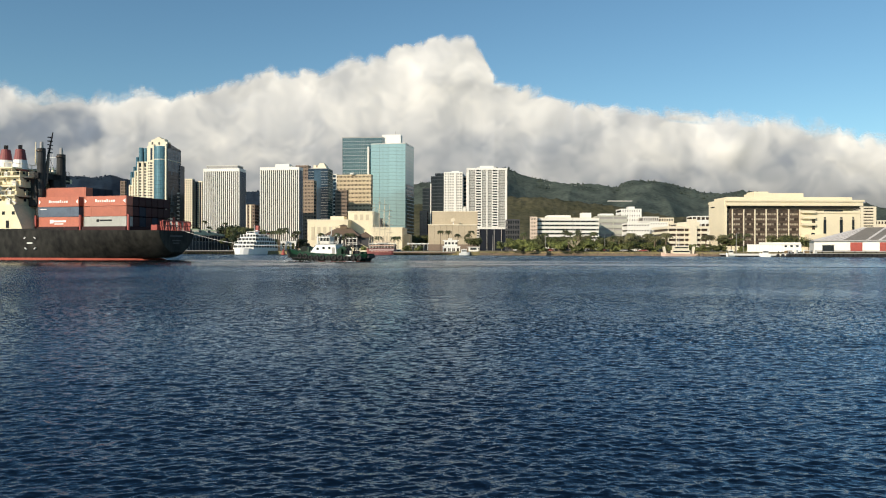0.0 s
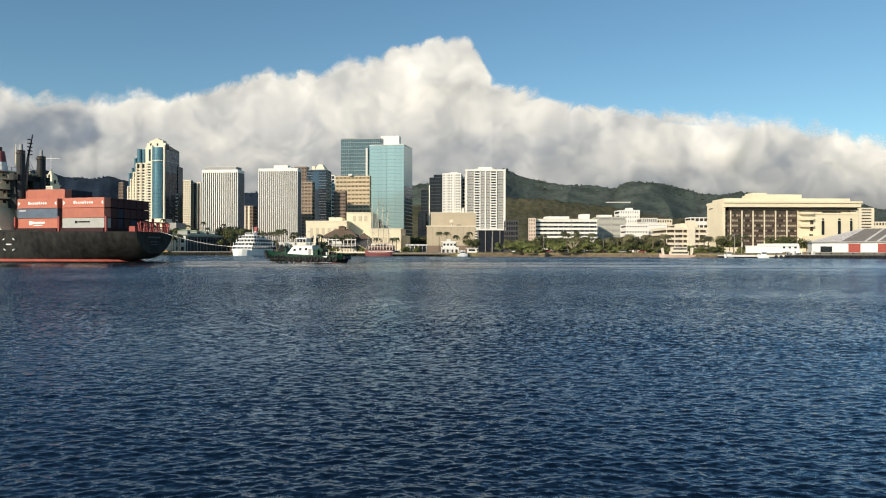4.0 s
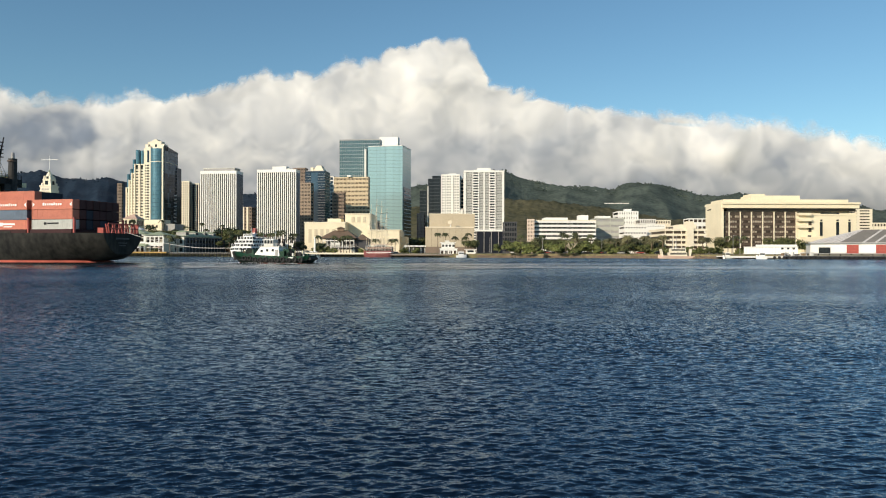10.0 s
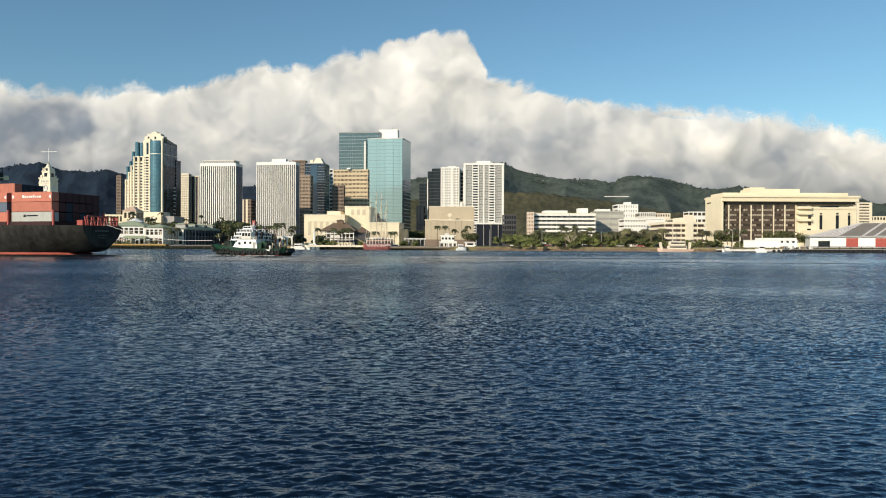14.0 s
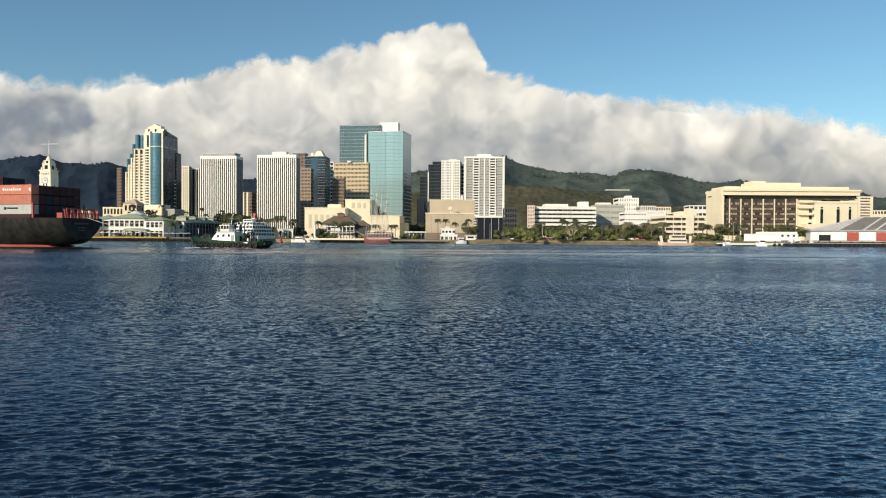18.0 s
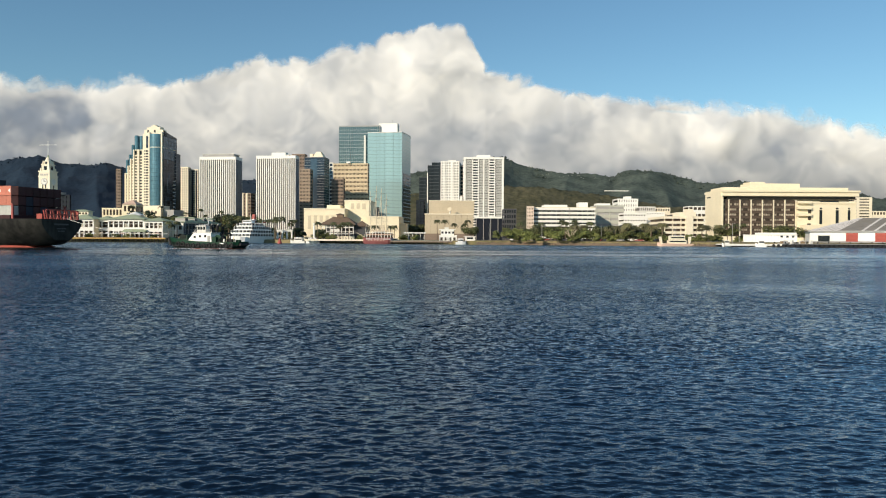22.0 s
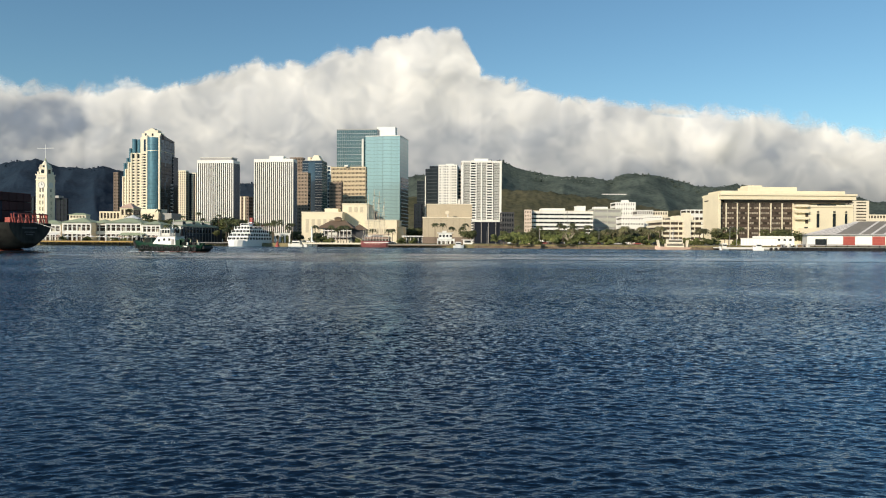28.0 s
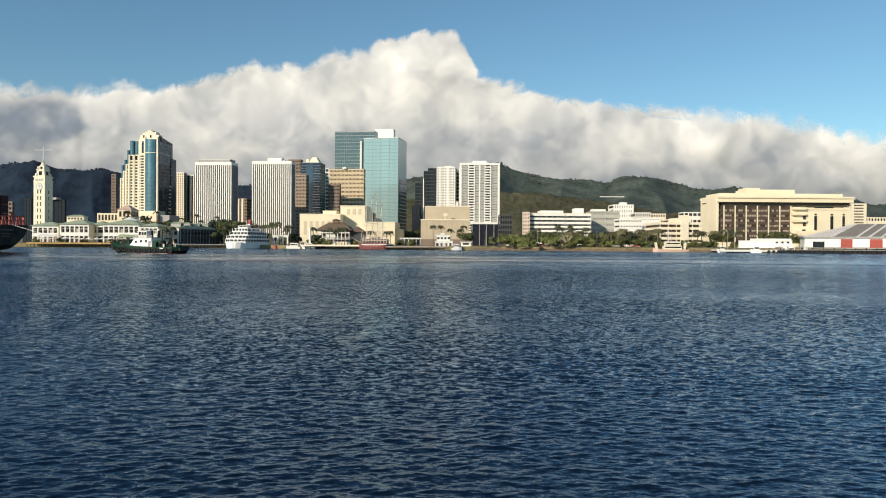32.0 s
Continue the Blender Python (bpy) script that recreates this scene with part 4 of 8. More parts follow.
slab("plant_room", th, WHITE, w * 0.34, d * 0.6, 2.6, 0.0, 0, h + 1.8)
slab("plant_room", th, OFFWHITE, w * 0.5, d * 0.5, 1.2, 0.0, 0, h + 1.8)
slab("side_wing", th, WHITE, 2.4, 10, h * 0.55, -w / 2 - 2.0, 2)
ph = 22.61 - LAND
slab("podium", th, SLATE, 27.12, 30, ph, 6, -6, 0)
slab("podium_roof", th, WHITE, 30.24, 32, 1.6, 6, -6, ph)
for k in range(5):
    slab("column", th, GREY, 0.5, 0.8, ph, 6 - 13.4 + k * 6.8, -21.6, 0)

# black glass towers
th, w, d, h = building("black glass office tower with chamfered top", -6.3, 767.4, 14.1, 17.0, 78.9, -8)
for k in range(22):
    slab("glass_band", th, GLASS_DARK, w, d, h / 22 - 0.4, 0, 0, k * h / 22)
    slab("floor_line", th, DARKGREY, w - 0.3, d - 0.3, 0.4, 0, 0, (k + 1) * h / 22 - 0.4)
slab("chamfer", th, GLASS_DARK, w * 0.7, d * 0.8, 3, 2, 0, h)
slab("corner_strip", th, WHITE, 0.8, 0.8, h * 0.9, -w / 2, -d / 2)
th, w, d, h = building("lower black glass office block", -18.3, 782.0, 8.4, 15.2, 67.9, -8)
for k in range(18):
    slab("glass_band", th, GLASS_DARK, w, d, h / 18 - 0.4, 0, 0, k * h / 18)
    slab("floor_line", th, DARKGREY, w - 0.3, d - 0.3, 0.4, 0, 0, (k + 1) * h / 18 - 0.4)
th, w, d, h = building("dark low office block", -19.9, 702.8, 7.1, 6.6, 38.6, -8)
banded(th, w, d, h, 12, SLATE, GLASS_DARK, 0.3, 3, 0.5)

# beige two-tier block
th, w, d, h = building("beige windowless two-tier block", 5.5, 537.0, 34.3, 34.0, 20.3, 0, "storage_block")
lower = slab("lower_wall", th, BEIGE, w, d, h)
slab("ledge", th, CREAM_PALE, w + 0.6, d + 0.6, 0.7, 0, 0, h)
slab("upper_wall", th, BEIGE, 32.49, d - 8, 9.29, 1.7299999999999995, 4, h + 0.7)
slab("upper_rim", th, CREAM_PALE, 32.49 + 0.4, d - 7.6, 0.4, 1.7299999999999995, 4, h + 0.7 + 9.29)
slab("foundation_course", th, BROWN, w + 0.3, d + 0.3, 4.5, 0, 0, 0)
for k in range(7):
    slab("panel_joint", lower, BROWN, 0.12, 0.1, h - 4.5, -w / 2 + w * (k + 1) / 8, -d / 2 - 0.04, 4.5)
stand = tube("dish_stand", th, OFFWHITE, (0.6, -d / 2 + 2.4, h + 0.7), (0.6, -d / 2 + 2.4, h + 3.4), 0.5, 0.35, 10)
inside(tube("dish", th, CREAM_DIM, (0.6, -d / 2 + 2.3, h + 3.2), (0.2, -d / 2 + 1.1, h + 3.9), 0.4, 1.6, 16, "round pale satellite dish"), stand)

# cream power station halls
th, w, d, h = building("cream power station hall with tall blind windows", -83.0, 549.2, 29.4, 40.0, 23.8, -3, "power_station")
hall = slab("wall", th, CREAM, w, d, h)
slab("cornice", th, CREAM_PALE, w + 0.7, d + 0.7, 0.8, 0, 0, h)
for k in range(6):
    blind = inside(slab("blind_window", th, CREAM_DIM, 2.2, 0.25, h * 0.45, -w / 2 + 4 + k * (w - 8) / 5, -d / 2 - 0.02, h * 0.34), hall)
    slab("window_hood", hall, CREAM_PALE, 2.8, 0.5, 0.3, -w / 2 + 4 + k * (w - 8) / 5, -d / 2 - 0.1, h * 0.8)
slab("roof_house", th, CREAM, 10, 12, 3, 4, 0, h + 0.8)
slab("central_hall", th, CREAM, 18.18, 36, 30.56 - LAND, 21.559999999999995, 10)
slab("central_cornice", th, CREAM_PALE, 18.18 + 0.6, 36.6, 0.7, 21.559999999999995, 10, 30.56 - LAND)
for k in range(3):
    slab("louvre", th, CREAM_DIM, 2.2, 0.3, 4, 18.25 + k * 4.2, -8.1, 24.78 - LAND)
slab("east_hall", th, CREAM, 22.73, 34, 18.69 - LAND, 41.779999999999994, 3)
slab("east_cornice", th, CREAM_PALE, 22.73 + 0.6, 34.6, 0.6, 41.779999999999994, 3, 18.69 - LAND)
slab("annex", th, CREAM, 4.96, 20, 14.44 - LAND, 54.629999999999995, 6)
for k in range(7):
    slab("window", th, CREAM_DIM, 1.6, 0.25, 4.5, 33.26 + k * 2.9, -14.1, 6)


# ---- waterfront left: clock tower and market ----
def clock_tower():
    th, w, d, h = building("slim cream clock tower with arched lantern and flagpole", -265.8, 499.3, 7.8, 5.8, 46.5, -8, "clock_tower", "clock tower")
    d = w
    slab("shaft", th, CREAM_PALE, w, d, h)
    slab("foot", th, CREAM_PALE, w + 1.2, d + 1.2, 12)
    slab("tall_recess", th, CREAM, w * 0.5, 0.3, h - 22, 0, -d / 2 - 0.02, 8)
    slab("tall_recess", th, CREAM, 0.3, d * 0.5, h - 22, w / 2 + 0.02, 0, 8)
    for sx in (-1, 1):
        for sy in (-1, 1):
            slab("corner_pier", th, CREAM_PALE, 1.5, 1.5, h - 2, sx * (w / 2 - 0.6), sy * (d / 2 - 0.6))
            slab("corner_urn", th, CREAM_PALE, 1.0, 1.0, 1.8, sx * (w / 2 - 0.9), sy * (d / 2 - 0.9), h + 0.8)
    for k in range(6):
        for ox in (-1.5, 1.5):
            slab("slit_window", th, GLASS_DARK, 0.6, 0.3, 2.6, ox * 0.7, -d / 2 - 0.1, 12 + k * 4.2)
        slab("slit_window", th, GLASS_DARK, 0.3, 0.7, 2.2, w / 2 + 0.02, 0, 12 + k * 4.2)
    zc = 40.03 - LAND
    face = tube("clock_face", th, OFFWHITE, (0, -d / 2 - 0.3, zc), (0, -d / 2 + 0.2, zc), 2.0, 2.0, 20, "round pale clock face")
    tube("clock_rim", th, GREY, (0, -d / 2 - 0.22, zc), (0, -d / 2 + 0.2, zc), 2.35, 2.35, 20)
    slab("pointer", face, DARKGREY, 0.25, 0.1, 1.6, 0, -d / 2 - 0.36, zc)
    slab("pointer", face, DARKGREY, 1.2, 0.1, 0.25, 0.6, -d / 2 - 0.36, zc)
    tube("clock_face", th, OFFWHITE, (w / 2 + 0.3, 0, zc), (w / 2 - 0.2, 0, zc), 2.0, 2.0, 20)
    for k in range(5):
        slab("letter_bar", th, GREY, 0.7, 0.15, 1.5, -2.4 + 1.2 * k, -d / 2 - 0.05, zc + 3.8)
    slab("balcony", th, CREAM_PALE, w + 0.8, d + 0.8, 0.6, 0, 0, h - 3.2)
    slab("cornice", th, CREAM_PALE, w + 0.8, d + 0.8, 0.8, 0, 0, h)
    lw = w * 0.72
    z0 = h + 0.8
    slab("lantern", th, CREAM_PALE, lw, lw, 4.0, 0, 0, z0)
    slab("arch_opening", th, GLASS_DARK, lw * 0.4, 0.3, 2.6, 0, -lw / 2, z0 + 0.6)
    slab("arch_opening", th, GLASS_DARK, 0.3, lw * 0.4, 2.6, lw / 2, 0, z0 + 0.6)
    slab("lantern_cornice", th, CREAM_PALE, lw + 0.6, lw + 0.6, 0.4, 0, 0, z0 + 4.0)
    slab("upper_lantern", th, CREAM_PALE, lw * 0.66, lw * 0.66, 2.4, 0, 0, z0 + 4.4)
    slab("arch_opening", th, GLASS_DARK, lw * 0.26, 0.3, 1.6, 0, -lw * 0.33, z0 + 4.7)
    for sx in (-1, 1):
        for sy in (-1, 1):
            tube("pinnacle", th, CREAM_PALE, (sx * lw * 0.44, sy * lw * 0.44, z0 + 4.2), (sx * lw * 0.42, sy * lw * 0.42, z0 + 6.6), 0.4, 0.1, 6)
        slab("buttress", th, CREAM_PALE, 0.5, lw * 0.8, 2.6, sx * lw * 0.42, 0, z0 + 4.2, "", 0, -sx * 14)
    for k in range(4):
        slab("pilaster", th, WHITE, 0.35, 0.25, h - 24, -w * 0.42 + k * w * 0.28, -d / 2 - 0.08, 9)
    tube("dome", th, CREAM_PALE, (0, 0, z0 + 6.8), (0, 0, z0 + 9.2), lw * 0.38, lw * 0.16, 12, "small pale pointed dome")
    tube("finial", th, GREENROOF, (0, 0, z0 + 9.2), (0, 0, z0 + 11.0), lw * 0.15, 0.2, 8)
    tube("flagpole", th, STEEL_WHITE, (0, 0, z0 + 8), (0, 0, 67.7 - LAND), 0.22, 0.14, 8)
    tube("yardarm", th, STEEL_WHITE, (-6.2, 0, 65.05 - LAND), (6.2, 0, 65.05 - LAND), 0.16, 0.16, 6)


clock_tower()


def arcade_block(label, x0, y0, w, d, floors, fh, roof_h, bays, rot=0, roof=None, group="market pavilions"):
    """A waterfront market pavilion: white posts and beams, shaded openings, a hipped tile roof."""
    th = thing("market_pavilion", label, "pavilion", x0, y0, LAND, rot, group)
    slab("back_wall", th, CREAM_PALE, w - 1, d - 5, floors * fh, 0, 2.2)
    for f in range(floors):
        # A dark sheet stands in for the shade inside the openings.
        recess = slab("shade_recess", th, BRONZE, w - 1.2, 0.4, fh - 1.0, 0, -d / 2 + 2.6, f * fh + 0.1)
        slab("beam", th, WHITE, w, 1.0, 1.4, 0, -d / 2 + 0.5, f * fh + fh - 1.4)
        slab("floor_slab", th, WHITE, w, d, 0.35, 0, 0, f * fh + fh - 0.35)
        if f:
            slab("railing", th, WHITE, w, 0.15, 0.9, 0, -d / 2 + 0.4, f * fh)
        for k in range(bays + 1):
            slab("post", th, WHITE, 0.75, 0.6, fh, -w / 2 + 0.35 + k * (w - 0.7) / bays, -d / 2 + 0.5, f * fh)
        slab("mid_rail", th, WHITE, w, 0.2, 0.25, 0, -d / 2 + 0.7, f * fh + fh * 0.5)
        for k in range(bays):
            if (k * 3 + f * 2) % 5 < 3:
                inside(slab("shop_window", th, CREAM_PALE if (k + f) % 4 == 0 else GLASS_WARM, (w - 0.7) / bays * 0.7, 0.3, fh * 0.45, -w / 2 + 0.35 + (k + 0.5) * (w - 0.7) / bays, -d / 2 + 2.3, f * fh + 0.4), recess)
        for s in (-1, 1):
            slab("end_wall", th, CREAM_PALE, 0.5, d - 1, fh, s * (w / 2 - 0.25), 0.5, f * fh)
    hip_roof("roof", th, roof or GREENROOF, w, d, floors * fh, roof_h, 1.2)
    return th


arcade_block("white two-storey market pavilion with green tile roof", -253.16, 486, 16.76, 16, 2, 5.6, 2.8, 5)
arcade_block("white two-storey market pavilion with green tile roof", -232.98, 484, 18.43, 18, 2, 6.1, 3.4, 6)
th = arcade_block("recessed market stair hall with green roof", -221.66, 491, 9.52, 18, 2, 6.0, 2.8, 2)
th = arcade_block("white two-storey market pavilion with peaked roof", -202.62, 484, 23.14, 20, 2, 6.1, 3.4, 7)
arcade_block("market pavilion with pale green roof and shaded end", -184.48, 483, 11.88, 20, 2, 5.6, 2.6, 4)
# cupola over the second roof
th = thing("roof_cupola", "small green-roofed cupola above the market roof", "cupola", -238.23, 490, LAND + 12.0)
slab("wall", th, CREAM_PALE, 11, 6, 5.6)
hip_roof("roof", th, GREENROOF, 11, 6, 5.6, 1.2, 0.8)
for k in range(5):
    slab("window", th, GLASS_WARM, 1.2, 0.2, 1.2, -4 + 2 * k, -3.02, 3.6)
# pier shed with its shaded long side
th, w, d, h = building("long pier shed with grey-green roof and shaded flank", -175.5, 527.5, 14.0, 66.0, 13.2, -7, "pier_shed", "shed")
slab("wall", th, OFFWHITE, w, d, h)
hip_roof("roof", th, GREENROOF, w, d, h, 3.6, 0.8, 6)
# The sunless long side gets its shade from a dark sheet of colour.
flank = slab("flank", th, SHED_SHADE, 0.3, d - 0.4, h - 0.6, w / 2, 0, 0, "flank coloured dark blue-grey for its shade")
for k in range(12):
    inside(slab("door", th, DARKGREY, 0.3, 3.4, 4.2, w / 2 + 0.02, -d / 2 + 6 + k * (d - 10) / 12, 0.3), flank)
    inside(slab("upper_window", th, GLASS_DARK, 0.3, 2.6, 2.2, w / 2 + 0.02, -d / 2 + 6 + k * (d - 10) / 12, h * 0.58), flank)
    inside(slab("window_sill", th, GREY, 0.4, 3.0, 0.25, w / 2 + 0.05, -d / 2 + 6 + k * (d - 10) / 12, h * 0.58 - 0.3), flank)
    slab("pilaster", th, OFFWHITE if k % 3 == 0 else GREY, 0.5, 0.5, h, w / 2, -d / 2 + 2 + k * (d - 6) / 12)
    if k % 3 == 1:
        monitor = slab("roof_monitor", th, GREY, w * 0.5, 4.5, 2.6, 0.1 * w, -d / 2 + 4 + k * (d - 8) / 12, h + 0.6)
        hip_roof("monitor_roof", th, GREENROOF, w * 0.5, 4.5, h + 3.2, 1.0, 0.5, None, 0.1 * w, -d / 2 + 4 + k * (d - 8) / 12)
        inside(slab("louvre", th, DARKGREY, 0.2, 3.4, 1.2, 0.1 * w + w * 0.25 + 0.02, -d / 2 + 4 + k * (d - 8) / 12, h + 1.4), monitor)
for k in range(3):
    slab("window", th, GLASS_WARM, 2.0, 0.25, 2.6, -w / 2 + 2.2 + k * (w - 4.4) / 2, -d / 2 - 0.02, h * 0.55)
    slab("shop_front", th, GLASS_WARM, 2.2, 0.25, 2.6, -w / 2 + 2.2 + k * (w - 4.4) / 2, -d / 2 - 0.02, 0.6)
slab("string_course", th, WHITE, w + 0.3, 0.4, 0.5, 0, -d / 2 - 0.1, h * 0.45)
# dining terrace and awnings on the quay
for k, (xa, xb) in enumerate(((66, 96), (206, 248))):
    th = thing("awning", "sloping pale awning over the quay terrace", "awning", -253.2 + 0.357 * (xa - 66) + 0.1785 * (xb - xa), 471, LAND, 0, "quay awnings")
    wa = 0.357 * (xb - xa)
    mesh_part("canopy", [(-wa / 2, -3, 4.2), (wa / 2, -3, 4.2), (wa / 2, 3, 5.8), (-wa / 2, 3, 5.8), (-wa / 2, -3, 4.0), (wa / 2, -3, 4.0), (wa / 2, 3, 5.6), (-wa / 2, 3, 5.6)],
              [(0, 1, 2, 3), (7, 6, 5, 4), (0, 4, 5, 1), (1, 5, 6, 2), (3, 2, 6, 7), (0, 3, 7, 4)], GREENROOF if k == 1 else WHITE, th)
    for j in range(6):
        slab("post", th, WHITE, 0.3, 0.3, 4.1, -wa / 2 + 0.3 + j * (wa - 0.6) / 5, -2.8)

# parasols and tables on the quay terrace
def make_parasol(m):
    th = thing("parasol", "pale parasol over a quay terrace table", "parasol", 0, 0, 0, 0, "terrace parasols")
    tube("pole", th, WHITE, (0, 0, 0), (0, 0, 3.1), 0.06, 0.06, 6)
    tube("canopy", th, m, (0, 0, 2.3), (0, 0, 3.2), 1.9, 0.08, 8)
    tube("tabletop", th, WOOD, (0, 0, 0.7), (0, 0, 0.78), 0.6, 0.6, 10)
    return th


rngm = random.Random(12)
parasols = [make_parasol(WHITE), make_parasol(CREAM_PALE), make_parasol(PINK)]
for i in range(16):
    m = pose(-250.64 + (-174.17 - -250.64) * (i + rngm.uniform(0.1, 0.9)) / 16, rngm.uniform(460, 466.5), LAND + 0.6, 0, 0, rngm.uniform(0, 90))
    if i < 3:
        parasols[i].matrix_basis = m
    else:
        copy_thing(parasols[rngm.choice((0, 0, 1, 1, 2))], m)
# white tent roof beyond the pavilions
th = thing("tent_pavilion", "white peaked tent roof behind the market", "tent", -207.25, 500, LAND)
slab("wall", th, CREAM_PALE, 9, 9, 17.8 - LAND)
tube("roof", th, STEEL_WHITE, (0, 0, 17.8 - LAND), (0, 0, 20.48 - LAND), 6.4, 0.1, 8)

# old cream arcaded block and red dome below the stepped tower
th, w, d, h = building("low cream arcaded block with tiled roof", -254.9, 584.0, 18.7, 18.0, 24.6, 0, "arcaded_block")
banded(th, w, d, h, 3, CREAM, GLASS_WARM, 0.42, 8, 0.9)
th, w, d, h = building("small cream pavilion with pink tiled roof", -236.9, 567.0, 10.2, 14.0, 26.7, 0, "corner_pavilion")
banded(th, w, d, h, 3, CREAM, GLASS_WARM, 0.5, 4, 1.2)
hip_roof("roof", th, PINK, w, d, h + 1.2, 4.0, 0.8)
# dark blocks beside the clock tower
th, w, d, h = building("dark distant office block", -367.3, 720.3, 11.6, 1.8, 43.0, -6)
banded(th, w, d, h, 9, SLATE, GLASS_DARK, 0.5, 4, 0.8)
slab("plant_room", th, GREY, 6, 8, 2.2, -4, 0, h + 1.2)
th, w, d, h = building("blue-grey distant office block", -409.4, 740.4, 9.0, 1.7, 45.6, -6)
banded(th, w, d, h, 9, SLATE, GLASS_NAVY, 0.4, 4, 0.8)
th, w, d, h = building("dark brown distant apartment block", -445.7, 760.5, 22.3, 3.4, 43.1, -6)
banded(th, w, d, h, 9, BROWN, GLASS_DARK, 0.45, 7, 0.8)


# ---- waterfront centre ----
def maritime_hall():
    th, w, d, h = building("open maritime hall with broad brown shingle roofs", -66.8, 488.0, 20.4, 24.0, 11.9, 0, "maritime_hall", "hall")
    slab("back_wall", th, DARKGREY, w - 2, d - 8, h, 0, 3)
    for f in range(2):
        slab("gallery", th, WHITE, w, 2.0, 0.6, 0, -d / 2 + 1, 3.6 + f * 4.0)
        slab("railing", th, OFFWHITE, w, 0.2, 0.35, 0, -d / 2 + 0.2, 4.9 + f * 4.0)
    for k in range(9):
        slab("post", th, WHITE, 0.4, 0.5, h, -w / 2 + 0.3 + k * (w - 0.6) / 8, -d / 2 + 0.6)
    slab("white_panel", th, WHITE, w * 0.3, 0.4, 2.2, -w * 0.1, -d / 2 + 0.9, 4.6)
    slab("awning", th, GREY, w * 0.5, 2.6, 0.3, w * 0.22, -d / 2 - 1.2, 3.5, "grey canvas awning", 12)
    slab("sea_wall", th, CREAM_PALE, w * 1.25, 1.0, 2.2, -1, -d / 2 - 8, 0)
    hip_roof("roof", th, BROWNROOF, w, d, h, 5.44, 1.8, w * 0.36)
    slab("ridge_house", th, BROWNROOF, 4.2, 5, 2.0, 0, 0, h + 5.44 - 0.6)
    hip_roof("ridge_cap", th, BROWNROOF, 4.2, 5, h + 5.44 + 1.4, 1.0, 0.7, None, 0, 0)
    slab("side_hall", th, DARKGREY, 8.74, d - 4, h - 1.0, w / 2 + 4, 1)
    hip_roof("side_roof", th, BROWNROOF, 8.74, d - 4, h - 1.0, 4.0, 1.0, None, w / 2 + 4, 1)

maritime_hall()


def white_gate():
    th = thing("arched_gate", "white triple-arched harbour gate", "gate", -99.69, 470, LAND)
    for k in range(4):
        slab("pier", th, WHITE, 0.8, 1.4, 5.0, -4.5 + 3 * k, 0)
    slab("lintel", th, WHITE, 10.0, 1.6, 0.7, 0, 0, 5.0)
    slab("cornice", th, WHITE, 10.6, 2.0, 0.4, 0, 0, 5.7)
    for k in range(3):
        vs, fs = [], []
        for y in (-0.5, 0.5):
            for j in range(9):
                a = math.pi * j / 8
                vs += [(-3 + 3 * k - 1.05 * math.cos(a), y, 3.7 + 1.05 * math.sin(a)), (-3 + 3 * k - 1.05 * math.cos(a), y, 5.0)]
        for j in range(8):
            fs += [(2 * j, 2 * j + 2, 2 * j + 3, 2 * j + 1), (18 + 2 * j, 18 + 2 * j + 1, 18 + 2 * j + 3, 18 + 2 * j + 2), (2 * j, 18 + 2 * j, 18 + 2 * j + 2, 2 * j + 2)]
        mesh_part("arch", vs, fs, WHITE, th)


white_gate()


def loft(name, parent, m, stations, label="", close=True):
    """A hull skin through cross-sections: each is (x, [(y, z), ...]) from keel edge to deck edge on one side, mirrored."""
    vs, fs = [], []
    n = len(stations[0][1])
    for x, prof in stations:
        for y, z in prof:
            vs.append((x, y, z))
        for y, z in reversed(prof):
            vs.append((x, -y, z))
    m2 = 2 * n
    for i in range(len(stations) - 1):
        for k in range(m2):
            a, b_ = i * m2 + k, i * m2 + (k + 1) % m2
            fs.append((a, b_, b_ + m2, a + m2))
    if close:
        fs.append(tuple(range(m2 - 1, -1, -1)))
        fs.append(tuple(range((len(stations) - 1) * m2, len(stations) * m2)))
    return mesh_part(name, vs, fs, m, parent, label)


# Grey cabin colour carries the shade on the boat's long side.
CABIN_GREY = mat("shade_grey_cabin_tone", (0.42, 0.42, 0.41), 0.5, vary=0.2, scale=0.8)


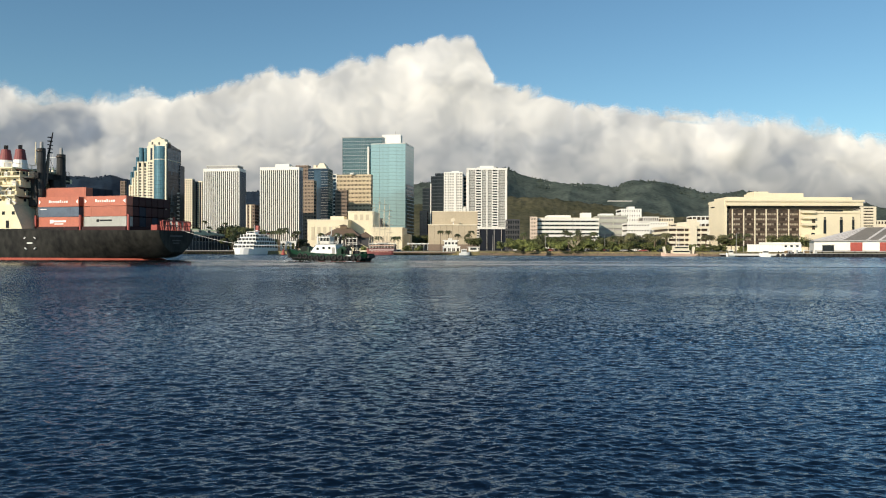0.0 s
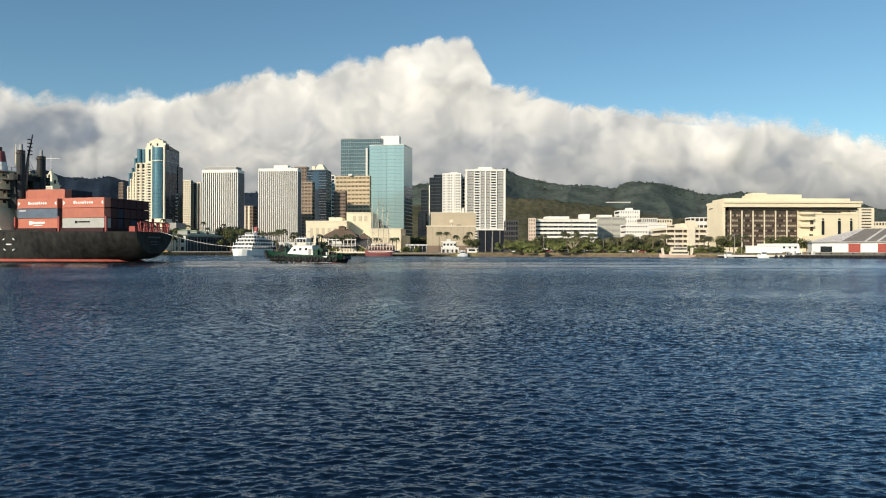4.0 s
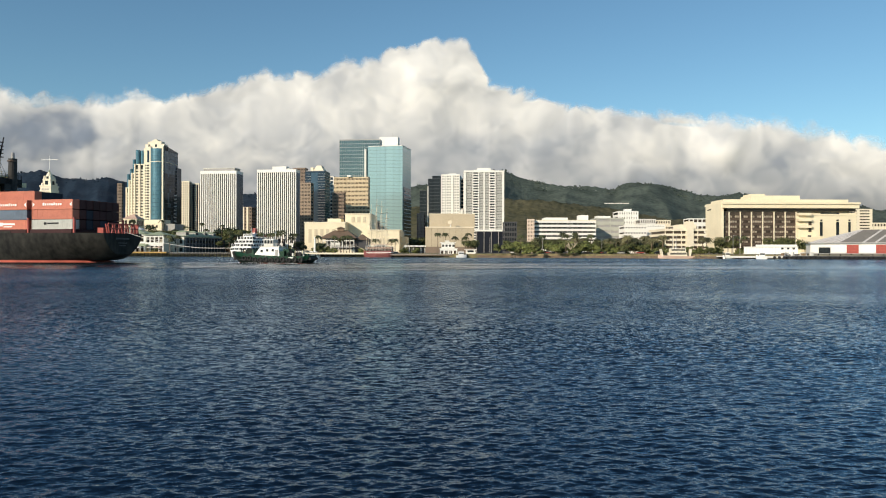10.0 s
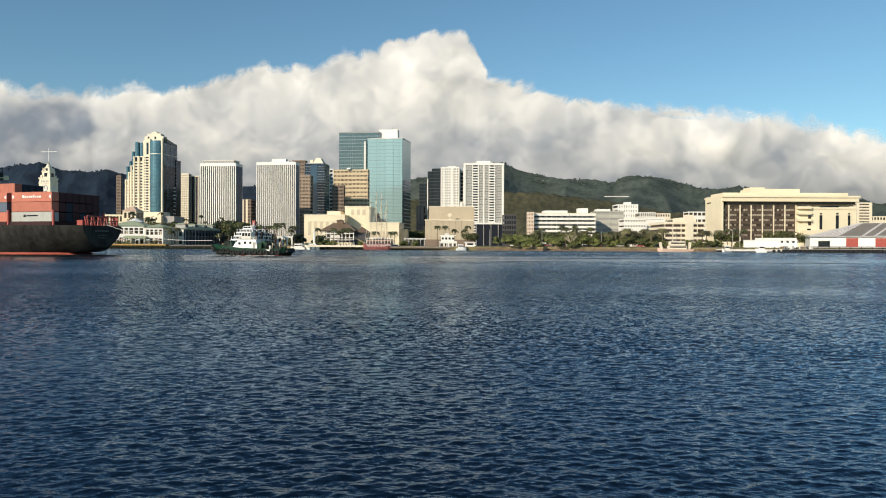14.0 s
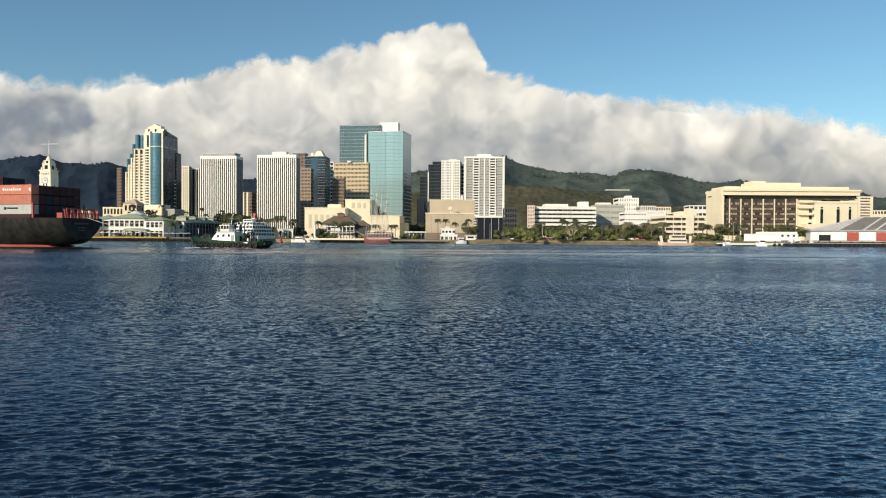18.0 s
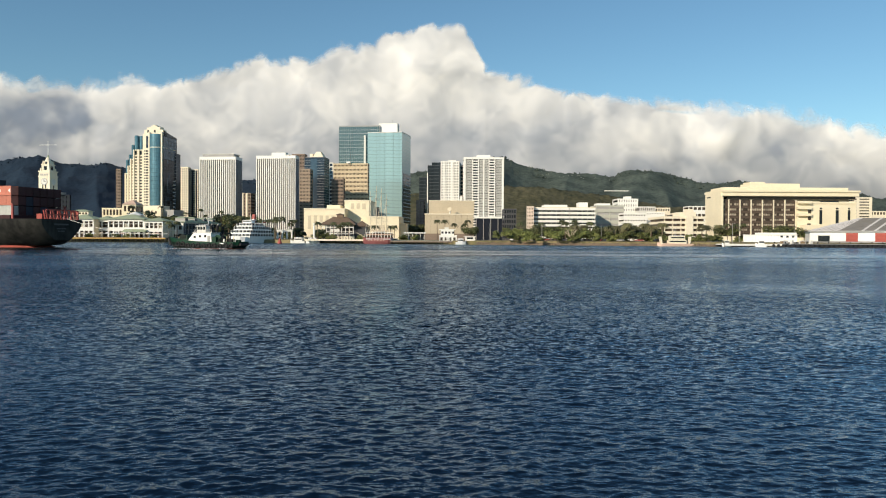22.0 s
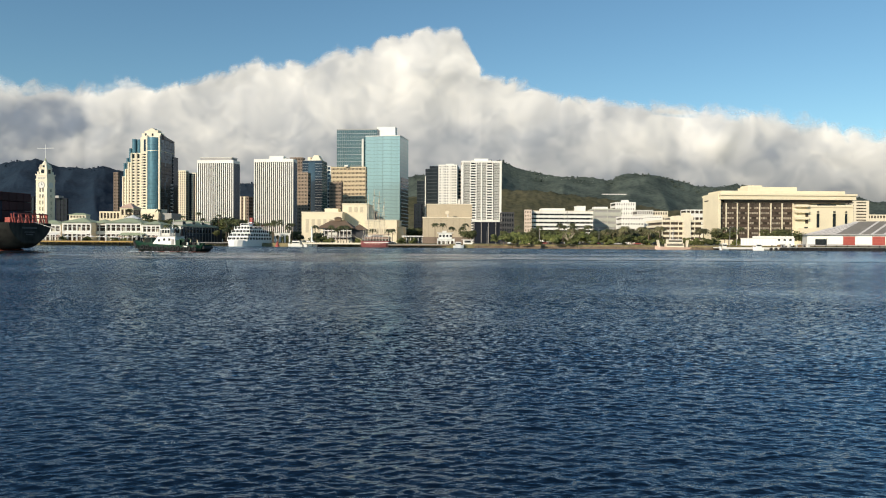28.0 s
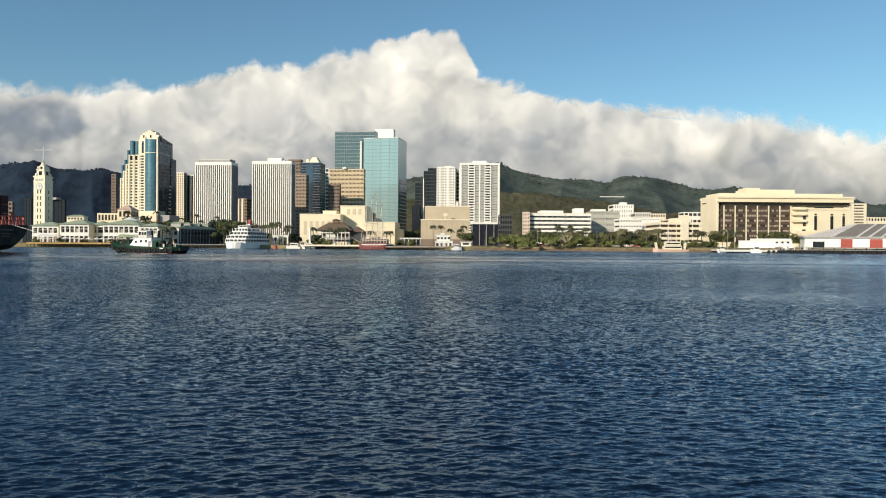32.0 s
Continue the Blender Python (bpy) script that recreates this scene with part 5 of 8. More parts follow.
def cruise_boat():
    th = thing("tour_boat", "white four-deck tour boat with red funnel, moored", "boat", -117.2, 447, 0, -107)
    L = 20
    loft("hull", th, STEEL_WHITE, [(-L, [(6.5, -0.5), (6.7, 3.4)]), (2, [(6.7, -0.5), (6.9, 3.4)]), (8, [(6.0, -0.5), (6.5, 3.5)]), (11, [(4.4, -0.5), (5.2, 3.7)]), (13, [(2.2, -0.5), (3.0, 3.9)]), (13.8, [(0.6, -0.4), (0.9, 4.0)])])
    for k, (xa, xb, hw) in enumerate(((-19.5, 9, 6.9), (-19, 8, 6.8), (-17, 5.5, 6.3), (-11, 4, 5.4))):
        z = 3.2 + 2.15 * k
        dk = slab("deck", th, STEEL_WHITE, xb - xa, hw * 2, 0.8, (xa + xb) / 2, 0, z)
        slab("cabin", th, CABIN_GREY, xb - xa - 2.2, hw * 2 - 1.6, 1.7, (xa + xb) / 2, 0, z + 0.75)
        for j in range(9):
            x = xa + 1.6 + j * (xb - xa - 3.2) / 8
            for s_ in (-1, 1):
                slab("window", th, GLASS_DARK, 2.3, 0.2, 1.2, x, s_ * (hw - 0.75), z + 1.0)
                inside(slab("stanchion", th, STEEL_WHITE, 0.22, 0.22, 1.7, x - 1.3, s_ * (hw - 0.2), z + 0.8), dk)
        for j in range(5):
            slab("window", th, GLASS_DARK, 0.2, hw * 0.26, 1.05, xb - 1.05, (j - 2) * hw * 0.34, z + 1.1)
        for j in range(6):
            inside(slab("stanchion", th, STEEL_WHITE, 0.22, 0.22, 1.7, xb - 0.2, (j - 2.5) * hw * 0.38, z + 0.8), dk)
    slab("top_deck", th, STEEL_WHITE, 14, 9.0, 0.4, -6, 0, 11.8)
    slab("wheelhouse", th, STEEL_WHITE, 4, 6, 1.6, -1, 0, 12.2)
    slab("wheelhouse_glass", th, GLASS_DARK, 4.1, 5.4, 0.7, -1, 0, 12.8)
    fun = slab("funnel", th, RED, 2.2, 1.8, 5.4, -4.5, 1.0, 12.0, "red raked funnel", 0, -14)
    inside(slab("funnel_band", th, STEEL_WHITE, 2.3, 1.9, 0.5, -4.95, 1.0, 13.9, "", 0, -14), fun)
    tube("mast", th, STEEL_WHITE, (-3, 0, 13.5), (-3, 0, 18), 0.2, 0.08)
    for s_ in (-1, 1):
        tube("antenna", th, STEEL_WHITE, (-12, s_ * 3, 12.2), (-12, s_ * 3, 16), 0.1, 0.05)
        slab("life_raft", th, BOX_RED, 2.4, 0.9, 0.9, -12.5, s_ * 4, 12.2)
    return th


cruise_boat()


def small_boat(label, x, y, rot, L, col, cab, group="moored boats", decks=1, mast=0):
    th = thing("moored_boat", label, "boat", x, y, 0, rot, group)
    loft("hull", th, col, [(-L / 2, [(L * 0.10, -0.3), (L * 0.13, 1.3)]), (L * 0.1, [(L * 0.11, -0.3), (L * 0.15, 1.4)]), (L * 0.36, [(L * 0.06, -0.3), (L * 0.1, 1.7)]), (L / 2, [(0.05, 0.3), (0.1, 2.1)])])
    for k in range(decks):
        cabin = slab("cabin", th, cab, L * (0.5 - 0.08 * k), L * 0.22, 1.9, -L * 0.05, 0, 1.3 + 2.0 * k)
        inside(slab("cabin_glass", th, GLASS_DARK, L * (0.46 - 0.08 * k), L * 0.225, 0.7, -L * 0.05, 0, 2.1 + 2.0 * k), cabin)
    slab("cabin_roof", th, STEEL_WHITE, L * (0.54 - 0.08 * decks), L * 0.25, 0.2, -L * 0.05, 0, 1.3 + 2.0 * decks)
    if mast:
        tube("mast", th, STEEL_WHITE, (0, 0, 1.5), (0, 0, mast), 0.14, 0.06)
    return th


small_boat("grey and white motor launch moored at the quay", -86.42, 446, 160, 11, OFFWHITE, OFFWHITE)
small_boat("small white cabin boat by the quay", -77.88, 444, 175, 9, STEEL_WHITE, STEEL_WHITE)


def tall_ship():
    th = thing("museum_ship", "old museum ship with faded red and white hull and bare masts", "ship", -37.9, 434, 0, 172)
    FADED = mat("faded_rose_hull_paint", (0.2, 0.062, 0.058), 0.7, scale=0.3, fine=2, vary=0.3)
    loft("hull", th, FADED, [(-8.8, [(1.6, -0.5), (2.6, 1.2), (3.0, 3.2)]), (-7.4, [(2.6, -0.5), (3.5, 1.2), (3.8, 2.9)]), (0, [(3.4, -0.5), (4.0, 1.2), (4.2, 2.7)]), (4.2, [(2.6, -0.5), (3.4, 1.3), (3.8, 3.0)]), (6.6, [(1.0, -0.4), (1.9, 1.4), (2.5, 3.5)]), (8.2, [(0.1, 0.6), (0.3, 2.0), (0.6, 4.1)])])
    slab("white_strake", th, STEEL_WHITE, 14.8, 8.0, 0.35, -1.7, 0, 2.7)
    slab("bulwark", th, FADED, 14.6, 7.8, 0.7, -1.7, 0, 3.0)
    slab("deckhouse", th, GLASS_WARM, 13.6, 6.4, 2.6, -2.0, 0, 3.6)
    dk = slab("upper_deck", th, PINK, 14.8, 8.2, 0.45, -1.8, 0, 5.2)
    slab("cabin", th, CREAM_PALE, 5.4, 4.6, 1.7, -1.6, 0, 5.65)
    slab("cabin_glass", th, GLASS_WARM, 5.5, 4.7, 0.7, -1.6, 0, 6.2)
    slab("awning", th, PINK, 11.6, 7.0, 0.25, -2.6, 0, 7.5)
    for k in range(9):
        for s in (-1, 1):
            inside(slab("stanchion", th, STEEL_WHITE, 0.2, 0.2, 3.9 if 1 < k < 8 else 2.6, -9.0 + 1.8 * k, s * 3.9, 3.7), dk)
    for s in (-1, 1):
        inside(slab("top_rail", th, STEEL_WHITE, 14.8, 0.15, 0.18, -1.8, s * 3.95, 6.5), dk)
        for k in range(6):
            slab("port", th, PINK, 0.8, 0.12, 0.5, -5 + 1.8 * k, s * 4.1, 1.9, "pale painted port")
    tube("bowsprit", th, CREAM_DIM, (7.6, 0, 4.0), (12.4, 0, 6.6), 0.16, 0.08)
    for mx_, top in ((-5.6, 29), (-2.6, 33), (0.4, 34), (3.8, 31)):
        tube("mast", th, CREAM_DIM, (mx_, 0, 3), (mx_, 0, top), 0.24, 0.1)
        for q in (0.45, 0.62, 0.78, 0.9):
            tube("yard", th, CREAM_PALE, (mx_ - 2.6 * (1.2 - q), -2.0, top * q), (mx_ + 2.6 * (1.2 - q), 2.0, top * q), 0.11, 0.11, 5)
        for s in (-1, 1):
            tube("stay", th, CREAM_PALE, (mx_, 0, top * 0.9), (mx_ + 2.8, s * 3.6, 4), 0.08, 0.08, 4)
            tube("stay", th, BEIGE, (mx_, 0, top * 0.6), (mx_ - 2.4, s * 3.6, 4), 0.05, 0.05, 4)


tall_ship()
th = thing("quay_canopy", "long white flat canopy on thin posts", "canopy", -16.6, 460, LAND)
slab("roof", th, WHITE, 13.39, 6, 0.8, 0, 0, 4.0)
for k in range(6):
    slab("post", th, WHITE, 0.3, 0.3, 4.0, -6 + 2.4 * k, -2)


def houseboat():
    th = thing("pier_house", "white two-storey pier house on the quay edge", "house", 3.9, 430, LAND - 0.6)
    lower = slab("ground_floor", th, WHITE, 9.6, 7, 3.2)
    upper = slab("upper_floor", th, WHITE, 7.6, 6, 3.2, -0.4, 0, 3.4)
    slab("gallery", th, WHITE, 10.4, 8, 0.3, 0, 0, 3.2)
    slab("roof", th, WHITE, 9.4, 7.2, 0.35, -0.4, 0, 6.6)
    slab("roof_house", th, OFFWHITE, 2.4, 2.0, 1.1, -0.8, 0, 6.95)
    for k in range(4):
        inside(slab("window", th, GLASS_DARK, 1.2, 0.2, 1.2, -3.2 + 2.0 * k, -3.02, 4.4), upper)
        inside(slab("opening", th, GLASS_WARM, 1.6, 0.2, 1.8, -3.6 + 2.4 * k, -3.52, 0.4), lower)
    for k in range(6):
        slab("post", th, WHITE, 0.25, 0.25, 3.2, -4.9 + 1.96 * k, -3.8)


houseboat()
th = thing("ticket_kiosk", "low white kiosk with flat roof on the quay", "kiosk", 16.57, 428, LAND - 0.5)
slab("wall", th, WHITE, 5.5, 4, 2.6)
slab("roof", th, ROOFWHITE, 7, 5, 0.4, 0, 0, 2.6)
slab("window", th, GLASS_DARK, 3.6, 0.2, 1.0, 0, -2.02, 1.2)
th = small_boat("cream and orange work boat at the quay", 120.81, 381, 178, 18, PINK, CREAM_PALE, decks=2, mast=9)
for q in (-1, 1):
    slab("ramp", th, CREAM_PALE, 0.6, 3.4, 3.8, q * 7.0, 0, 1.2, "raised ramp", 0, q * 10)
small_boat("small white launch by the low dock", 152.72, 352, 176, 5, STEEL_WHITE, STEEL_WHITE)
small_boat("small white skiff by the low dock", 140.2, 362, 170, 4.2, STEEL_WHITE, OFFWHITE)

small_boat("dark-hulled work boat beside the museum ship", -29.83, 447, 168, 11, STEEL_BLACK, GREY, mast=8)
small_boat("small white cabin boat at the pier house", 11.18, 418, 10, 6, STEEL_WHITE, STEEL_WHITE)
th = thing("white_pylon", "slender white pylon on the quay", "pylon", -78.59, 456, LAND)
slab("plinth", th, OFFWHITE, 2.2, 2.2, 1.0)
tube("shaft", th, WHITE, (0, 0, 1.0), (0, 0, 9.4), 0.75, 0.5, 8)
slab("cap", th, WHITE, 1.3, 1.3, 0.6, 0, 0, 9.4)


def make_bollard():
    th = thing("mooring_bollard", "short dark mooring bollard on the quay edge", "bollard", 0, 0, 0, 0, "quay bollards")
    tube("post", th, STEEL_BLACK, (0, 0, 0), (0, 0, 0.7), 0.22, 0.2, 8)
    tube("cap", th, STEEL_BLACK, (0, 0, 0.7), (0, 0, 0.85), 0.32, 0.3, 8)
    return th


bollard = make_bollard()
for i in range(22):
    if i < 10:
        m = pose(-80.05 + 3.3 * i, 441, 2.6)
    else:
        m = pose(159.68 + 5.2 * (i - 10), 353, 1.8)
    if i:
        copy_thing(bollard, m)
    else:
        bollard.matrix_basis = m


# drums, crates and nets on the working dock
def make_crate(m, w, h):
    th = thing("dock_crate", "weathered crate on the working dock", "crate", 0, 0, 0, 0, "dock crates")
    slab("body", th, m, w, w * 0.8, h)
    slab("lid", th, OFFWHITE, w + 0.1, w * 0.8 + 0.1, 0.12, 0, 0, h)
    return th


crates = [make_crate(WOOD, 1.6, 1.1), make_crate(GREY, 2.2, 1.3), make_crate(OFFWHITE, 1.4, 1.5)]
rngd = random.Random(31)
for i in range(9):
    m = pose(164.51 + rngd.uniform(0, 15), rngd.uniform(355, 362), 1.8, 0, 0, rngd.uniform(0, 90))
    if i < 3:
        crates[i].matrix_basis = m
    else:
        copy_thing(crates[rngd.randrange(3)], m)

# ---- city behind the park ----
th, w, d, h = building("long white office building with dark window bands", 100.1, 615.0, 50.6, 30.0, 29.0, 0, "long_office")
for k in range(8):
    z = k * h / 8
    slab("window_band", th, GLASS_DARK, w - 1.6, d - 1.6, h / 8 * 0.44, 0, 0, z)
    slab("spandrel", th, WHITE, w, d, h / 8 * 0.56, 0, 0, z + h / 8 * 0.44)
    for j in range(12):
        slab("mullion", th, OFFWHITE, 0.2, 0.2, h / 8 * 0.44, -w / 2 + w * (j + 0.5) / 12, -d / 2 + 0.7, z)
slab("joint", th, GREY, 0.4, 0.2, h, 4.140000000000001, -d / 2 - 0.02)
slab("penthouse", th, WHITE, 18.88, 18, 2.74, -5.989999999999995, 0, h)
slab("stair_tower", th, WHITE, 7.37, 12, 5.03, 17.5, 2, h)
slab("roof_parapet", th, CREAM_PALE, w + 0.3, d + 0.3, 0.5, 0, 0, h)
th, w, d, h = building("pink-trimmed annex with square windows", 73.3, 608.5, 5.9, 26.0, 28.8, -7)
banded(th, w, d, h, 9, mat("pale_rose_stucco", (0.64, 0.52, 0.42), 0.85, scale=0.1, fine=1.0, vary=0.1), GLASS_WARM, 0.5, 5, 0.8)
th, w, d, h = building("dark violet-grey office block among trees", 59.7, 650.0, 10.8, 20.0, 28.6, 0)
banded(th, w, d, h, 6, DARKGREY, GLASS_DARK, 0.4, 6, 0.6)
th, w, d, h = building("pale green office block with window bands", 146.3, 653.0, 24.1, 26.0, 32.0, 0)
banded(th, w, d, h, 6, mat("pale_green_panel", (0.45, 0.45, 0.38), 0.8, scale=0.1, fine=1), GREY, 0.6, 3, 0.7)
slab("plant_room", th, WHITE, w * 0.5, 10, 2, -4, 0, h + 1.2)
th, w, d, h = building("white apartment block with deep balconies", 182.0, 731.0, 19.9, 22.0, 42.4, 0)
banded(th, w, d, h, 9, WHITE, GLASS_DARK, 0.55, 9, 1.6)
slab("plant_room", th, WHITE, w * 0.3, 8, 2.5, 2, 0, h + 1.2)


def low_block(label, cx, cy, w, d, top, rot, m, floors, piers=6, band=0.58):
    th, w, d, h = building(label, cx, cy, w, d, top, rot, "low_block")
    banded(th, w, d, h, floors, m, GLASS_WARM, band, piers, 1.0, 0.4)
    return th, w, d, h


low_block("low cream office block among trees", 151.2, 584.0, 17.7, 18.0, 23.1, 0, WHITE, 5, 9, 0.72)
low_block("off-white apartment block on rising ground", 195.8, 709.0, 15.1, 18.0, 33.9, 0, OFFWHITE, 5, 8)
low_block("white low office block", 174.1, 610.0, 15.2, 20.0, 24.9, 0, WHITE, 4, 8, 0.9)
low_block("cream stepped apartment block", 223.2, 749.0, 13.1, 18.0, 34.7, 0, CREAM_PALE, 6, 6)
low_block("white block with flat roof", 284.8, 829.0, 20.2, 18.0, 40.2, 0, WHITE, 5, 5)
low_block("pale block behind the palms", 208.9, 659.0, 10.0, 18.0, 25.9, 0, CREAM_PALE, 4, 4)

# open parking decks
th, w, d, h = building("cream open-deck parking structure", 172.1, 540.0, 30.0, 40.0, 20.1, 0, "parking_structure")
for k in range(5):
    slab("deck", th, CREAM_PALE, w, d, 1.7, 0, 0, k * h / 5 + h / 5 - 1.7)
    # Solid dark infill imitates the shade between open decks.
    slab("dark_interior", th, BRONZE, w - 3, d - 3, h / 5 - 1.7, 0, 0, k * h / 5)
for k in range(6):
    slab("column", th, CREAM_PALE, 0.4, 0.8, h, -w / 2 + 0.6 + k * (w - 1.2) / 5, -d / 2 + 0.6)
slab("stair_tower", th, CREAM_PALE, 5.2, 6, h + 5, 2.799999999999983, -d / 2 + 2)
slab("ramp_house", th, CREAM_PALE, 12, 14, 3.4, 6, 0, h)


# ---- federal building ----
def federal_building():
    th, w, d, h = building("large cream office building with overhanging roof and bronze window bays", 264.9, 576.5, 102.2, 33.0, 37.1, 0, "federal_building", "office building")
    u = 0.429
    x_of = lambda p: (p - 1393.5) * u
    z_of = lambda q: h - (q - 353) * u
    f = -d / 2
    slab("core", th, CREAM, w - 4, d - 8, h, 0, 3.9)
    slab("west_wall", th, CREAM, 2, d, z_of(342), x_of(1275) - 0.9, 0)
    slab("west_vent", th, GLASS_WARM, 0.3, 8, 0.8, x_of(1275) - 1.95, 8, z_of(354))
    # roof slabs, widest in the middle
    slab("roof_slab", th, CREAM, (1514 - 1272) * u, d + 3, (353 - 346) * u, x_of(1393), 0, z_of(353))
    slab("roof_slab", th, CREAM, (1515 - 1271) * u, d + 5, 1.4, x_of(1393), 0, z_of(346))
    slab("attic", th, CREAM, (1500 - 1278) * u, d - 6, (344 - 337) * u, x_of(1389), 0, z_of(344))
    slab("attic", th, CREAM, (1421 - 1332) * u, d - 14, 8 * u, x_of(1376), 2, z_of(337))
    slab("penthouse", th, CREAM, (1362 - 1336) * u, 14, 4 * u, x_of(1349), 4, z_of(329.5))
    # A dark strip draws the shadow line below the roof slab.
    slab("shadow_gap", th, GLASS_WARM, (1511 - 1282) * u, d - 3, (358 - 353) * u, x_of(1397), 0.2, z_of(358))
    # bronze bays between cream piers
    PALE_BLIND = mat("drawn_pale_blind", (0.30, 0.25, 0.19), 0.6, scale=0.3, fine=2, vary=0.2, island=0.35)
    edges = [1275, 1286.7, 1306.7, 1326.5, 1346.5, 1366.5, 1386.5, 1406]
    rngf = random.Random(8)
    for xa, xb in zip(edges[:-1], edges[1:]):
        bw = (xb - xa) * u
        glass = slab("bay_glass", th, GLASS_WARM, bw - 0.3, 0.8, z_of(359), x_of((xa + xb) / 2), f + 3.0)
        for j in range(6):
            zz = z_of(369 + 9 * j)
            inside(slab("spandrel", th, BRONZE, bw - 0.4, 0.5, 1.7, x_of((xa + xb) / 2), f + 2.6, zz - 2.2), glass)
            nq = 2 if xb - xa < 15 else 4
            for q in range(nq):
                if rngf.random() < 0.62:
                    ww = (bw - 1.6) / nq
                    inside(slab("window", th, PALE_BLIND, ww * 0.8, 0.2, 1.5, x_of(xa) + 0.8 + (q + 0.5) * ww, f + 2.5, zz - 0.2), glass)
        slab("pier", th, CREAM_PALE, 0.7, 0.9, z_of(359), x_of(xb), f + 2.1)
    slab("base_course", th, CREAM, (1405 - 1275) * u, 4, 4, x_of(1340), f + 2, 0)
    # blank east wing with slots
    slab("east_wing", th, CREAM, (1511 - 1406) * u, 8, z_of(362), x_of(1458.5), f + 4)
    slab("east_frieze", th, CREAM, (1511 - 1430) * u, 1.5, 3 * u, x_of(1470), f + 0.2, z_of(366))
    for p, pw, qa, qb in ((1448, 4.5, 377, 402), (1477, 5, 377, 401), (1498, 4, 377, 395)):
        slab("slot_window", th, GLASS_DARK, pw * u, 0.5, (qb - qa) * u, x_of(p), f - 0.1, z_of(qb))
        slab("slot_window", th, GLASS_DARK, (pw - 1) * u, 0.5, 2.5 * u, x_of(p), f - 0.1, z_of(375.5))
    slab("strip_window", th, GLASS_DARK, (1480 - 1447) * u, 0.5, 4 * u, x_of(1463), f - 0.1, z_of(364.5))
    slab("strip_window", th, GLASS_DARK, 10 * u, 0.5, 1.5 * u, x_of(1502), f - 0.1, z_of(361))
    for q in (366, 376, 388):
        slab("balcony", th, CREAM, (1430 - 1406) * u, 4, 4.5 * u, x_of(1417), f - 0.8, z_of(q))
    # A dark upright strip imitates shade beside the balconies.
    slab("balcony_shade", th, GLASS_WARM, 5 * u, 0.4, 18 * u, x_of(1428), f - 0.15, z_of(395))
    slab("low_window", th, GLASS_DARK, 6 * u, 0.4, 4 * u, x_of(1427), f - 0.15, z_of(405))
    slab("east_podium", th, CREAM, (1440 - 1405) * u, 10, z_of(404), x_of(1428), f - 3)
    tube("roof_mast", th, GREY, (x_of(1458), 0, z_of(345)), (x_of(1458), 0, z_of(328)), 0.15, 0.08)


federal_building()
th, w, d, h = building("cream office block with ribbon windows", 355.9, 632.0, 12.9, 24.0, 39.1, 0)
banded(th, w, d, h, 15, CREAM_PALE, GLASS_WARM, 0.62, 2, 2.2)
low_block("distant cream block with ribbon windows", 463.0, 772.0, 35.2, 24.0, 33.4, 0, CREAM_PALE, 5, 12)


# ---- warehouse, shed and docks on the east quay ----
def warehouse():
    th, w, d, h = building("white waterfront warehouse with red doors and ribbed roof", 220.2, 384.3, 52.4, 36.0, 8.3, -23, "warehouse")
    slab("wall", th, WHITE, w, d, h)
    slab("plinth", th, GREY, w + 0.2, d + 0.2, 0.8)
    hx = w / 2 + 1.0
    hy = d / 2 + 1.0
    rz, ix = h + 7.0, 25.0
    def roof_piece(name, m, xa, xb, xra, xrb, dz, label=""):
        vs = [(xa, -hy, h + dz), (xb, -hy, h + dz), (xrb, 0, rz + dz), (xra, 0, rz + dz)]
        vs += [(x, y, z - 0.2) for x, y, z in vs]
        mesh_part(name, vs, [(0, 1, 2, 3), (7, 6, 5, 4), (0, 4, 5, 1), (1, 5, 6, 2), (2, 6, 7, 3), (3, 7, 4, 0)], m, th, label)
    mesh_part("hip_end", [(-hx, -hy, h), (-hx + ix, 0, rz), (-hx, hy, h)], [(0, 1, 2)], ROOFWHITE, th)
    mesh_part("rear_roof", [(-hx, hy, h), (hx, hy, h), (hx, 0, rz), (-hx + ix, 0, rz)], [(0, 1, 2, 3)], ROOFGREY, th)
    mesh_part("gable", [(hx, -hy, h), (hx, hy, h), (hx, 0, rz)], [(0, 1, 2)], WHITE, th)
    slab("eave", th, GREY, 2 * hx, 0.4, 0.5, 0, -hy, h - 0.4)
    roof_piece("roof_white", ROOFWHITE, -hx, -hx + 14, -hx + ix, -hx + ix + 2, 0, "faded white roof sheets")
    roof_piece("roof_grey", ROOFGREY, -hx + 14, hx, -hx + ix + 2, hx, 0)
    for k in range(9):
        xa = -hx + 20 + k * 5.4
        roof_piece("skylight", ROOFWHITE, xa + 4, xa + 5.2, xa + 15, xa + 16.2, 0.12)
    for k in range(26):
        xa = -hx + 3 + k * 2.6
        roof_piece("roof_seam", ROOFGREY, xa, xa + 0.12, xa + max(4, ix - k * 1.2), xa + max(4, ix - k * 1.2) + 0.12, 0.08)
    u = 384 / 1305
    for xc, ww, m, gap in ((6.48, 18, GLASS_DARK, 0), (19.06, 18, RED, 0), (32.06, 19, RED, 0), (44.59, 19, RED, 0)):
        x = xc - w / 2
        door = slab("roller_door", th, m, ww * u, 0.3, 4.4 if m is RED else 3.0, x, -d / 2 - 0.05, 0.5)
        inside(slab("door_frame", th, OFFWHITE, ww * u + 0.8, 0.3, 0.5, x, -d / 2 - 0.1, 4.9 if m is RED else 3.5), door)
        if m is RED:
            for j in range(5):
                inside(slab("door_rib", th, BOOT_RED, ww * u, 0.1, 0.12, x, -d / 2 - 0.22, 1.1 + 0.75 * j), door)


